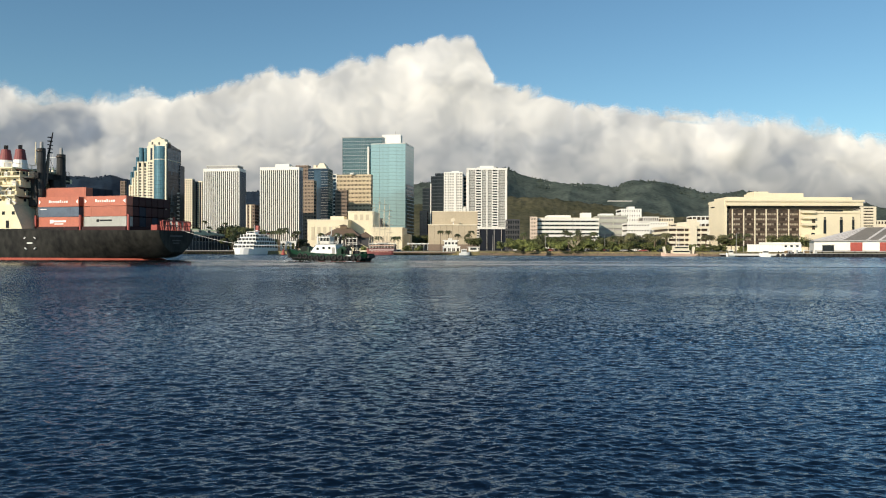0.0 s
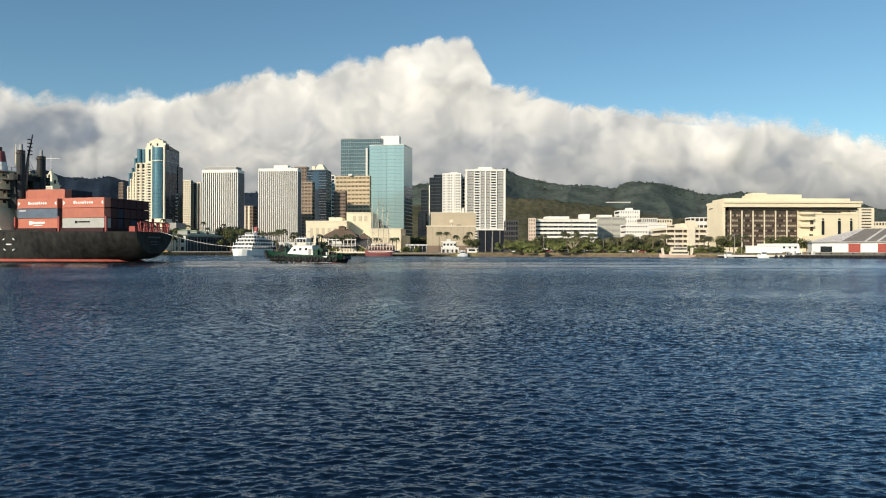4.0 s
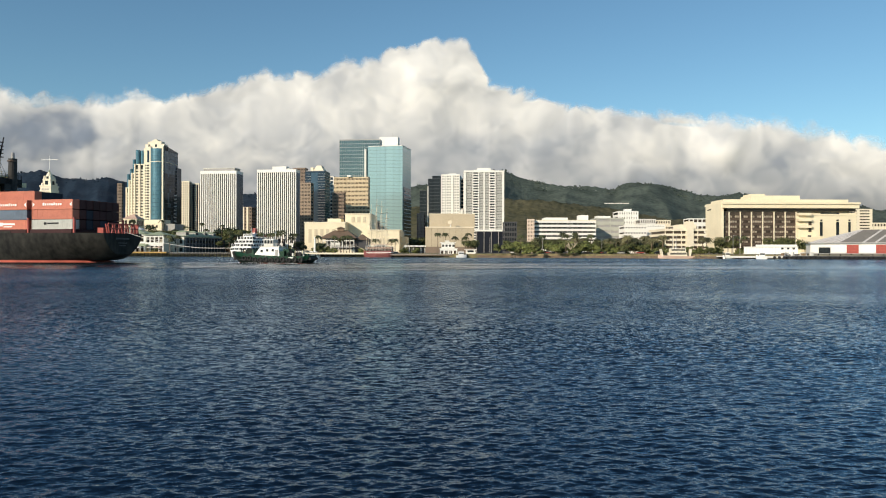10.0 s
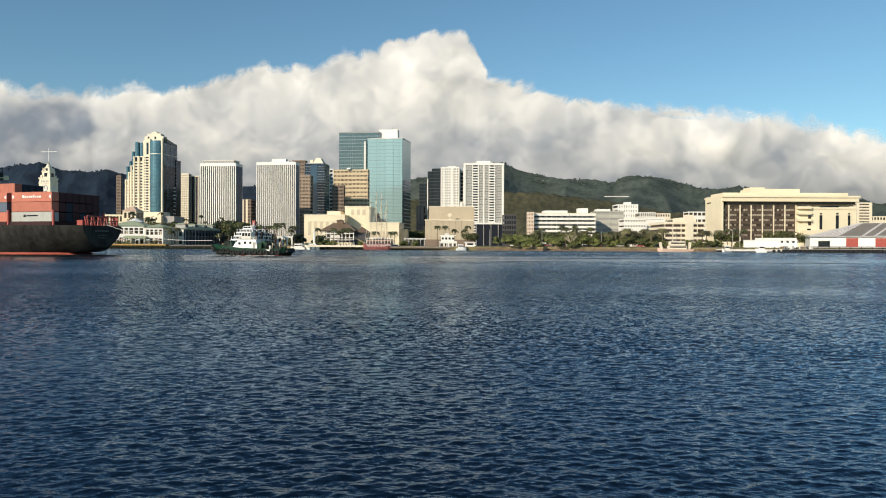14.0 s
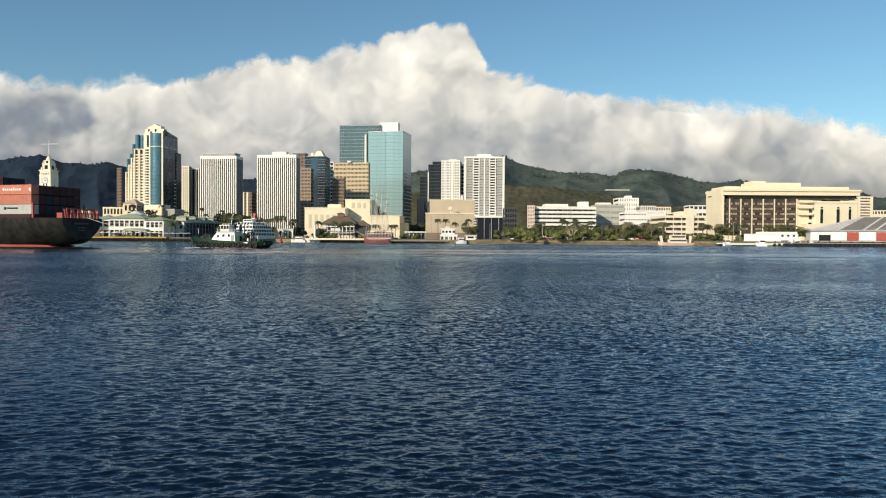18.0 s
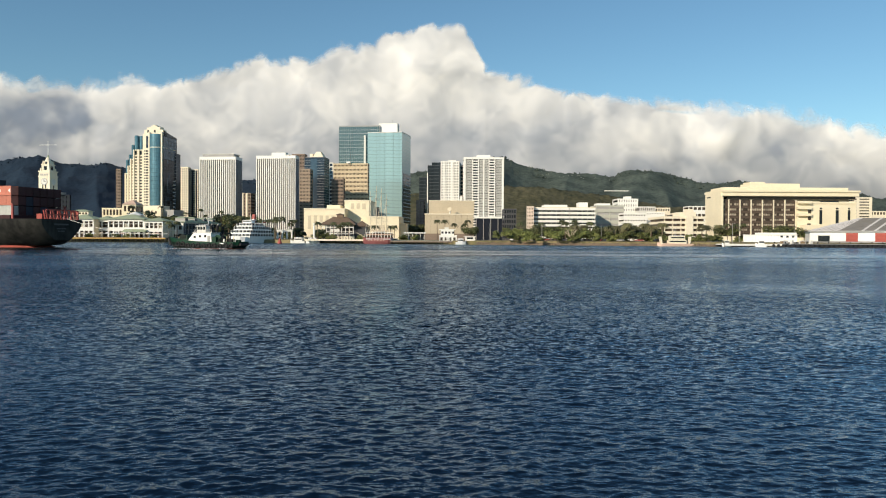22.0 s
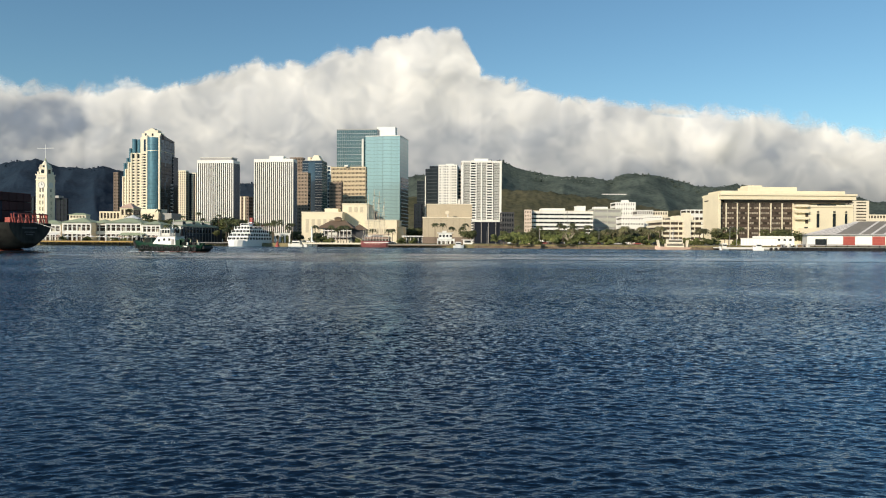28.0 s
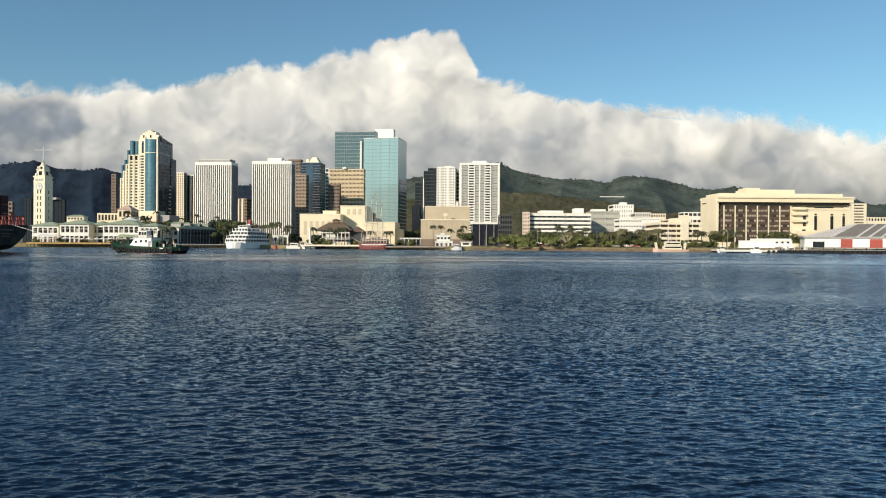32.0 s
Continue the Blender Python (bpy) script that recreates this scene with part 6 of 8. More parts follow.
warehouse()
th, w, d, h = building("long low white transit shed", 167.2, 375.1, 24.8, 8.0, 5.9, -22, "transit_shed", "shed")
slab("wall", th, WHITE, w, d, h)
slab("roof", th, ROOFWHITE, w + 0.6, d + 0.8, 0.35, 0, 0, h)
slab("upper_shed", th, OFFWHITE, w * 0.77, d * 0.6, 1.0, w * 0.11, 1, h + 0.35)
for k in range(3):
    slab("window", th, GLASS_DARK, 1.1, 0.2, 0.9, w / 2 - 7 + 2.6 * k, -d / 2 - 0.02, 2.4)
for k in range(15):
    slab("wall_rib", th, OFFWHITE, 0.18, 0.1, h, -w / 2 + 1.2 + k * 1.5, -d / 2 - 0.04)


def dock(label, xa, xb, y, dep, top, m, deck, fend=WOOD, step=2.2, group="quay docks"):
    """A timber dock on piles along the quay."""
    th = thing("timber_dock", label, "dock", (xa + xb) / 2, y, 0, 0, group)
    L = xb - xa
    slab("deck", th, deck, L, dep, 0.5, 0, dep / 2, top - 0.5)
    slab("fascia", th, fend, L, 0.3, 0.7, 0, -0.1, top - 0.95)
    slab("dark_wall", th, DARKWOOD, L, 0.4, top, 0, dep - 0.6, -0.6)
    for k in range(int(L / step) + 1):
        tube("pile", th, DARKWOOD, (-L / 2 + 0.2 + k * step, 0.2, -1.0), (-L / 2 + 0.2 + k * step, 0.2, top - 0.4), 0.26, 0.24, 6)
    return th


dock("long timber dock with yellowed edge beam", -250.69, -168.81, 452, 12, 3.0, WOOD, WOOD, mat("yellow_edge_beam", (0.42, 0.27, 0.08), 0.8, scale=0.5, fine=3, vary=0.2))
dock("dark pier edge below the shed", -166.95, -125.72, 452, 8, 2.4, WOOD, GREY, DARKWOOD)
dock("pale concrete quay by the maritime hall", -81.55, -46.21, 440, 10, 2.6, GREY, CREAM_PALE, CREAM_PALE, 3)
dock("quay below the beige block", -29.5, 24.02, 424, 16, 2.0, GREY, GREY, STONE, 3)
dock("working dock on black timber piles", 167.13, 269.82, 352, 14, 1.8, GREY, GREY, STEEL_BLACK, 1.8)
dock("low pale dock before the transit shed", 138.49, 167.13, 360, 12, 1.5, GREY, OFFWHITE, OFFWHITE, 4)
for k in range(26):
    th = thing("tyre_fender", "black tyre fender hung on the working dock", "fender", 158.68 + 2.3 * k, 351.4, 0.75, 0, "dock fenders")
    tube("tyre", th, RUBBER, (0, -0.3, 0), (0, 0.25, 0), 0.75, 0.75, 10)


# rubble bank along the park shore
def rubble():
    rng = random.Random(3)
    vs, fs = [], []
    for k in range(2600):
        x = rng.uniform(20.39, 147.19)
        y = shore_y(x) - 0.5 + rng.uniform(-2.5, 3.5)
        z = max(-0.4, -0.1 + (y - shore_y(x) + 2.0) * 0.35) + rng.uniform(-0.2, 0.3)
        r = rng.uniform(0.35, 1.0)
        base = len(vs)
        for q in range(6):
            a = q * math.pi / 3 + rng.uniform(-0.3, 0.3)
            rr = r * rng.uniform(0.6, 1.1)
            vs.append((x + rr * math.cos(a), y + rr * math.sin(a) * 0.8, z - 0.4))
        for q in range(6):
            a = q * math.pi / 3 + rng.uniform(-0.3, 0.3)
            rr = r * rng.uniform(0.4, 0.7)
            vs.append((x + rr * math.cos(a), y + rr * math.sin(a) * 0.8, z + r * 0.55))
        for q in range(6):
            fs.append((base + q, base + (q + 1) % 6, base + 6 + (q + 1) % 6, base + 6 + q))
        fs.append(tuple(base + 6 + q for q in range(6)))
    me = bpy.data.meshes.new("shore_rubble")
    me.from_pydata(vs, [], fs)
    me.materials.append(STONE)
    tagged(new("shore_rubble", me), "brown rubble stones along the park shore", "rocks", kind="stuff")


rubble()


# ---- trees ----
def make_tree(h, spread, seed, low=0.5, name="shade_tree", m=None):
    """A tapered trunk, forking limbs and a crown of many leaf clumps with gaps."""
    rng = random.Random(seed)
    th = thing(name, "green shade tree with a loose rounded crown", "tree", 0, 0, 0, 0, "park trees")
    vs, fs = [], []

    def limb(a, b_, r0, r1):
        a, b_ = Vector(a), Vector(b_)
        dv = (b_ - a).normalized()
        s = dv.cross(Vector((0.3, 0.5, 0.81))).normalized()
        t = dv.cross(s)
        o = len(vs)
        for c, r in ((a, r0), (b_, r1)):
            for k in range(6):
                w = math.pi * k / 3
                vs.append(c + (s * math.cos(w) + t * math.sin(w)) * r)
        for k in range(6):
            fs.append((o + k, o + (k + 1) % 6, o + 6 + (k + 1) % 6, o + 6 + k))

    fork = (rng.uniform(-0.3, 0.3), rng.uniform(-0.3, 0.3), h * 0.36)
    limb((0, 0, -0.3), fork, h * 0.035, h * 0.024)
    blobs = []
    for k in range(11):
        a = k * 2.4 + rng.uniform(-0.4, 0.4)
        rad = spread * rng.uniform(0.15, 0.95)
        c = (rad * math.cos(a), rad * math.sin(a), h * rng.uniform(low, 0.86) - rad * 0.10)
        limb(fork, c, h * 0.014, h * 0.004)
        blobs.append((c, spread * rng.uniform(0.26, 0.46)))
    mesh_part("trunk", vs, fs, BARK, th)
    vs, fs = [], []
    for (cx, cy, cz), r in blobs:
        for k in range(130):
            v = Vector((rng.gauss(0, 1), rng.gauss(0, 1), rng.gauss(0, 0.8)))
            v = v.normalized() * r * rng.uniform(0.45, 1.08)
            p = Vector((cx, cy, cz)) + Vector((v.x, v.y, v.z * 0.7))
            s = rng.uniform(0.2, 0.42) * (h / 7) ** 0.5
            e1 = Vector((rng.gauss(0, 1), rng.gauss(0, 1), rng.gauss(0, 0.6))).normalized() * s
            e2 = e1.cross(v.normalized() + Vector((0.01, 0.02, 0.4))).normalized() * s
            o = len(vs)
            vs += [p - e1 - e2 * 0.6, p + e1 - e2 * 0.6, p + e1 * 0.6 + e2, p - e1 * 0.6 + e2]
            fs.append((o, o + 1, o + 2, o + 3))
    mesh_part("crown", vs, fs, m or LEAF, th)
    return th


def make_palm(h, seed, reach=3.5, n=30, stout=0.24, m=PALM, label="tall palm with a slender trunk and drooping fronds"):
    rng = random.Random(seed)
    th = thing("palm_tree", label, "palm", 0, 0, 0, 0, "waterfront palms")
    lean = (rng.uniform(-0.08, 0.08) * h, rng.uniform(-0.04, 0.04) * h)
    vs, fs = [], []
    for i in range(6):
        f = i / 5
        for k in range(6):
            a = math.pi * k / 3
            r = stout * (1 - 0.45 * f)
            vs.append((lean[0] * f * f + r * math.cos(a), lean[1] * f * f + r * math.sin(a), -0.3 + h * f))
    for i in range(5):
        for k in range(6):
            fs.append((i * 6 + k, i * 6 + (k + 1) % 6, i * 6 + 6 + (k + 1) % 6, i * 6 + 6 + k))
    mesh_part("trunk", vs, fs, BARK, th)
    vs, fs = [], []
    top = Vector((lean[0], lean[1], h - 0.3))
    for k in range(n):
        a = k * 2.399 + rng.uniform(-0.2, 0.2)
        up = rng.uniform(-0.35, 1.0)
        L = rng.uniform(0.66, 1.0) * reach
        d0 = Vector((math.cos(a), math.sin(a), 0))
        side = Vector((-math.sin(a), math.cos(a), 0))
        prev = None
        for i in range(6):
            f = i / 5
            p = top + d0 * (L * f * (1 - 0.15 * up)) + Vector((0, 0, L * (0.55 * up * f - 0.75 * f * f)))
            wd = 0.36 * math.sin(math.pi * min(1, 0.15 + f * 0.85)) + 0.03
            o = len(vs)
            vs += [p - side * wd - Vector((0, 0, wd * 0.5)), p, p + side * wd - Vector((0, 0, wd * 0.5))]
            if prev is not None:
                fs += [(prev, prev + 1, o + 1, o), (prev + 1, prev + 2, o + 2, o + 1)]
            prev = o
    mesh_part("fronds", vs, fs, m, th)
    return th


rng = random.Random(21)
tree_kinds = [make_tree(7.0, 4.2, 1), make_tree(9.0, 5.2, 2), make_tree(11.0, 6.2, 3), make_tree(7.6, 5.8, 4), make_tree(13.0, 6.4, 5), make_tree(3.4, 2.6, 6, 0.2, m=LEAF_LIGHT), make_tree(4.6, 3.4, 7, 0.22), make_tree(8.0, 4.6, 8, 0.3, m=LEAF_LIGHT), make_tree(6.0, 6.5, 9, 0.5, m=LEAF_LIGHT), make_tree(9.5, 4.4, 10, 0.25)]
tree_kinds += [make_tree(18.0, 9.0, 15, 0.4), make_tree(11.5, 10.0, 16, 0.45), make_tree(15.0, 7.0, 17, 0.35, m=LEAF_DARK), make_tree(10.0, 5.5, 18, 0.3, m=LEAF_DARK)]
tree_kinds += [make_tree(25.0, 9.5, 19, 0.35, m=LEAF_DARK), make_tree(20.0, 8.0, 20, 0.3, m=LEAF_DARK), make_tree(8.6, 7.6, 23, 0.62)]
palm_kinds = [make_palm(9.0, 11), make_palm(11.0, 12), make_palm(13.0, 13), make_palm(15.0, 14), make_palm(24.0, 15)]
palm_kinds += [make_palm(h, sd, 5.2, 64, 0.42, PALM_DRY, "stout date palm with a wide olive crown") for h, sd in ((7.5, 31), (9.0, 32), (10.5, 33))]
used = set()


def plant(kinds, k, x, y, z=LAND):
    m = pose(x, y, z, 0, 0, rng.uniform(0, 360))
    if k not in used and kinds is tree_kinds:
        used.add(k)
        kinds[k].matrix_basis = m
    elif kinds is palm_kinds and k + 100 not in used:
        used.add(k + 100)
        kinds[k].matrix_basis = m
    else:
        copy_thing(kinds[k], m)


def belt(kinds, xa, xb, ya, yb, n, pick):
    for i in range(n):
        f = (i + rng.uniform(0.1, 0.9)) / n
        plant(kinds, rng.choice(pick), xa + (xb - xa) * f, rng.uniform(ya, yb))


# park belt, palms by the quay, street trees further left
belt(tree_kinds, 34.08, 129.84, 402, 412, 13, (5, 6, 5, 8, 5))
belt(tree_kinds, 38.41, 129.79, 415, 440, 13, (0, 3, 7, 8, 6, 8))
belt(tree_kinds, 39.38, 140.7, 445, 485, 13, (1, 9, 3, 7, 0))
belt(tree_kinds, 45.0, 156.8, 500, 545, 14, (2, 1, 9, 1))
belt(tree_kinds, 167.53, 176.0, 442, 455, 2, (1, 1))
belt(tree_kinds, 178.0, 200.0, 440, 456, 7, (5, 6, 5))
plant(tree_kinds, 11, 205.0, 445)
plant(tree_kinds, 11, 214.0, 452)
plant(tree_kinds, 3, 221.0, 448)
belt(tree_kinds, 139.45, 163.81, 425, 450, 9, (5, 6, 6))
belt(tree_kinds, 40.4, 126.77, 400, 408, 8, (5, 5))
for p, q in ((-152.12, 530), (-149.76, 545), (-142.61, 540)):
    plant(tree_kinds, 10, p, q)
plant(tree_kinds, 16, 17.67, 430, LAND - 0.6)
for p in (-204.83, -198.81, -190.94):
    plant(tree_kinds, 10, p, 522, LAND - 1)
belt(tree_kinds, -83.14, -5.3, 453, 458, 6, (5, 5, 6))
belt(tree_kinds, -256.81, -176.88, 468, 470, 6, (5, 5))
belt(tree_kinds, -214.21, -176.94, 590, 625, 8, (12, 12, 10))
belt(tree_kinds, -257.46, -190.06, 500, 508, 16, (9, 1, 2))
belt(tree_kinds, -166.21, -151.4, 560, 590, 6, (12, 13))
belt(tree_kinds, -214.21, -157.36, 585, 630, 16, (12, 12, 13))
belt(tree_kinds, -247.43, -209.25, 540, 556, 9, (4, 9))
belt(tree_kinds, -150.04, -128.0, 500, 560, 9, (13, 13, 12))
belt(tree_kinds, -126.0, -97.0, 485, 530, 16, (0, 6, 0, 6, 13))
belt(tree_kinds, -262.12, -199.47, 515, 535, 14, (2, 4, 1))
belt(tree_kinds, -33.08, -11.63, 540, 600, 10, (4, 2))
belt(palm_kinds, -126.0, -97.0, 478, 500, 15, (1, 2, 2, 3))
belt(palm_kinds, -147.32, -132.81, 495, 520, 5, (2, 3))
for p, q, dz in ((-203, 590, -3), (-199, 582, -7), (-195.5, 596, 0), (-190, 588, -5), (-184, 592, -8), (-176, 590, -2), (-171, 598, -6), (-166, 586, -9)):
    plant(palm_kinds, 4, p, q, LAND + dz)
for p, q in ((-226.5, 540), (-233.0, 552), (-205.0, 545)):
    plant(palm_kinds, 4, p, q)
for p, q, k in ((-181.0, 606, 14), (-170.5, 602, 14), (-199.0, 612, 15), (-164.0, 610, 15)):
    plant(tree_kinds, k, p, q)
belt(palm_kinds, 102.57, 112.48, 418, 440, 5, (6, 5, 7))
belt(palm_kinds, 115.78, 126.36, 418, 440, 5, (6, 7, 5))
belt(palm_kinds, -173.6, -165.77, 464, 468, 3, (0, 1))
belt(palm_kinds, 168.78, 184.71, 440, 460, 3, (0, 1))
belt(palm_kinds, 40.04, 98.76, 415, 450, 7, (0, 1))
belt(palm_kinds, 62.0, 118.0, 455, 500, 12, (6, 2, 7, 5))
belt(palm_kinds, 165.58, 174.98, 450, 480, 3, (6, 7))
belt(palm_kinds, -78.21, -54.88, 452, 460, 3, (1, 1))
belt(palm_kinds, -237.36, -205.62, 505, 525, 5, (3, 2))
belt(palm_kinds, -47.05, -25.69, 458, 470, 4, (0, 1))
for p in (-2.56, 2.48, 8.24, 15.09, 16.34):
    plant(palm_kinds, rng.choice((1, 2)), p, 470 + rng.uniform(-4, 4))
for p, q, k in ((-219.0, 535, 14), (-187.0, 530, 15), (-180.5, 536, 15)):
    plant(tree_kinds, k, p, q)
plant(palm_kinds, 1, -61.5, 462)
plant(palm_kinds, 0, -63.8, 464)
plant(tree_kinds, 13, -76.2, 466, LAND - 1.5)
plant(tree_kinds, 6, -72.6, 462)
plant(palm_kinds, 3, -222.52, 530, LAND + 2)
plant(palm_kinds, 3, -220.94, 535, LAND + 2)

# pale bare tree among the park trees
def bare_tree(x, y, h):
    th = thing("bare_tree", "pale leafless spreading tree in the park", "tree", x, y, LAND, 30)
    rngb = random.Random(6)
    tube("trunk", th, BEIGE, (0, 0, -0.2), (0.2, 0, h * 0.3), 0.4, 0.28, 8)
    for k in range(9):
        a = 2 * math.pi * k / 9 + rngb.uniform(-0.2, 0.2)
        r = h * rngb.uniform(0.35, 0.7)
        tip = (r * math.cos(a), r * math.sin(a), h * rngb.uniform(0.7, 1.0))
        limb = tube("limb", th, BEIGE, (0.2, 0, h * 0.28), tip, 0.2, 0.07, 6)
        for j in range(3):
            f = rngb.uniform(0.5, 0.9)
            base = [0.2 * (1 - f) + tip[0] * f, tip[1] * f, h * 0.28 * (1 - f) + tip[2] * f]
            tube("twig", limb, BEIGE, base, (base[0] + rngb.uniform(-1.2, 1.2), base[1] + rngb.uniform(-1.2, 1.2), base[2] + rngb.uniform(0.6, 1.6)), 0.08, 0.03, 5)


bare_tree(70.92, 404, 6.4)


# parked cars along the park drive
def make_car(m):
    th = thing("parked_car", "small parked car on the park drive", "car", 0, 0, 0, 0, "parked cars")
    loft("body", th, m, [(-2.1, [(0.75, 0.35), (0.8, 0.85)]), (-1.9, [(0.85, 0.3), (0.85, 0.95)]), (1.7, [(0.85, 0.3), (0.85, 0.9)]), (2.1, [(0.7, 0.35), (0.75, 0.75)])])
    loft("cabin", th, GLASS_DARK, [(-1.5, [(0.8, 0.9), (0.75, 0.95)]), (-1.0, [(0.8, 0.9), (0.65, 1.42)]), (0.4, [(0.8, 0.9), (0.65, 1.42)]), (1.0, [(0.8, 0.85), (0.75, 0.9)])])
    for x in (-1.3, 1.3):
        for s in (-1, 1):
            wheel = tube("wheel", th, RUBBER, (x, s * 0.88, 0.32), (x, s * 0.66, 0.32), 0.32, 0.32, 10)
            tube("rim", wheel, GREY, (x, s * 0.89, 0.32), (x, s * 0.7, 0.32), 0.19, 0.19, 8)
    return th


car_kinds = [make_car(STEEL_WHITE), make_car(STEEL_BLACK), make_car(RED), make_car(GREY)]
for i in range(9):
    x = 39.71 + i * (125.24 - 39.71) / 9 + rng.uniform(-1, 1)
    m = pose(x, shore_y(x) + 9 + rng.uniform(-1, 1), LAND, 0, 0, rng.choice((0, 180, 90)))
    if i < 4:
        car_kinds[i].matrix_basis = m
    else:
        copy_thing(car_kinds[rng.randrange(4)], m)


# light poles along the waterfront
def make_pole(h):
    th = thing("light_pole", "thin grey quay light pole", "light pole", 0, 0, 0, 0, "quay light poles")
    tube("pole", th, GREY, (0, 0, -0.2), (0, 0, h), 0.14, 0.08, 6)
    arm = tube("arm", th, GREY, (0, 0, h), (1.2, 0, h + 0.2), 0.06, 0.06, 5)
    slab("lamp_head", arm, GREY, 0.7, 0.25, 0.12, 1.3, 0, h + 0.12)
    return th


pole = make_pole(10)
spots = ((147.4, 373), (150.86, 373), (188.19, 392), (123.67, 395), (125.79, 395), (88.98, 410), (56.2, 412), (28.11, 432))
for i, (x, y) in enumerate(spots):
    m = pose(x, y, LAND - 0.6, 0, 0, 40 * i)
    if i:
        copy_thing(pole, m)
    else:
        pole.matrix_basis = m


# houses scattered on the slopes
def hill_houses():
    rngh = random.Random(9)
    vs, fs = [], []
    def house(x, y, z, s):
        o = len(vs)
        w, d, h = s * rngh.uniform(0.8, 1.6), s, s * rngh.uniform(0.4, 0.7)
        for zz in (z - 6, z + h):
            vs.extend([(x - w, y - d, zz), (x + w, y - d, zz), (x + w, y + d, zz), (x - w, y + d, zz)])
        vs.extend([(x - w * 0.6, y, z + h * 1.5), (x + w * 0.6, y, z + h * 1.5)])
        fs.extend([(o, o + 1, o + 5, o + 4), (o + 1, o + 2, o + 6, o + 5), (o + 2, o + 3, o + 7, o + 6), (o + 3, o, o + 4, o + 7), (o + 4, o + 5, o + 9, o + 8), (o + 5, o + 6, o + 9), (o + 6, o + 7, o + 8, o + 9), (o + 7, o + 4, o + 8)])
    dg = bpy.context.evaluated_depsgraph_get()
    for k in range(26):
        x = rngh.uniform(448.79, 755.92)
        hit, p, nrm, _, ob, _ = scene.ray_cast(dg, (x, 3300 + rngh.uniform(0, 95), 900), (0, 0, -1))
        if hit:
            house(p.x, p.y, p.z, rngh.uniform(0.6, 1.2))
    for k in range(24):
        x = rngh.uniform(141.32, 833.36)
        hit, p, nrm, _, ob, _ = scene.ray_cast(dg, (x, 1500 + rngh.uniform(-150, 300), 900), (0, 0, -1))
        if hit:
            house(p.x, p.y, p.z, rngh.uniform(0.7, 1.2))
    me = bpy.data.meshes.new("hillside_houses")
    me.from_pydata(vs, [], fs)
    me.materials.append(OFFWHITE)
    tagged(new("hillside_houses", me), "tiny pale houses scattered on the slopes", "houses", kind="stuff")


bpy.context.view_layer.update()
hill_houses()
th = thing("hillside_terrace", "long white retaining terrace on the hillside", "terrace", 639.88, 2700, 183.5)
slab("wall", th, OFFWHITE, 88.0, 10, 3.4, 0, 0, -2)
for k in range(9):
    slab("pier", th, GREY, 1.6, 1.0, 3.8, 88.0 * (k / 8 - 0.5), -5, -2)


# ---- channel buoy ----
th = thing("channel_buoy", "small red channel buoy", "buoy", -91.98, 420, 0)
tube("float", th, RED, (0, 0, -0.3), (0, 0, 1.0), 1.3, 1.2, 12)
tube("tower", th, RED, (0, 0, 1.0), (0, 0, 3.0), 0.9, 0.35, 8)


# ---- container ship ----
ship = thing("container_ship", "black-hulled container ship with cream house and red containers", "ship", -72, 198, 0, 163)
DECK = 7.9
HULL_X = [0.0, 1.0, 2.5, 5, 8, 12, 18, 26, 36, 50, 70, 150, 180, 200, 212]
HULL = [(x, float(np.interp(x, [0, 1.5, 4, 8, 14, 24, 40, 60, 150, 180, 200, 212], [7.4, 8.2, 9.1, 10.2, 11.3, 12.5, 13.2, 13.5, 13.5, 10.5, 5, 0.3])),
         float(np.interp(x, [0, 6, 9, 14, 24, 40, 60, 150, 180, 200, 212], [2.6, 3.8, 5.0, 7.2, 10.2, 12.6, 13.3, 13.3, 8.5, 2.5, 0.2])),
         float(np.interp(x, [0, 1.5, 4, 7, 212], [2.2, 1.2, 0.65, 0.55, 0.55]))) for x in HULL_X]


def hull_profile(dw, bw, bz):
    """Half section from the waterline to the deck, flaring outwards."""
    return [(bw + (dw - bw) * math.sin(f * math.pi / 2) ** 0.8, bz + (DECK - bz) * f) for f in (0, 0.12, 0.3, 0.5, 0.75, 1)]


hull = loft("hull", ship, HULL_BLACK, [(x, hull_profile(dw, bw, bz)) for x, dw, bw, bz in HULL], "scuffed black hull with flared stern")
hull.data.shade_smooth()
hull.data.set_sharp_from_angle(angle=0.7)
loft("waterline_band", ship, BOOT_RED, [(x, [(max(0.2, bw - 0.5), -1.2), (bw + 0.03, 0.62 - 0.62 * max(0, 9 - x) / 4 - (0.3 if x < 6 else 0))]) for x, dw, bw, bz in HULL[3:]], "faded red waterline band")
loft("deck", ship, STEEL_BLACK, [(x, [(dw - 0.3, DECK), (dw - 0.3, DECK + 0.06)]) for x, dw, bw, bz in HULL])
for i in range(len(HULL) - 4):
    (xa, da, *_), (xb, db, *_) = HULL[i], HULL[i + 1]
    if xa >= 20:
        for s in (-1, 1):
            L = math.hypot(xb - xa, db - da)
            slab("bulwark", ship, HULL_BLACK, L, 0.15, 0.5, (xa + xb) / 2, s * (da + db) / 2, DECK, "", 0, 0, s * math.degrees(math.atan2(db - da, xb - xa)))


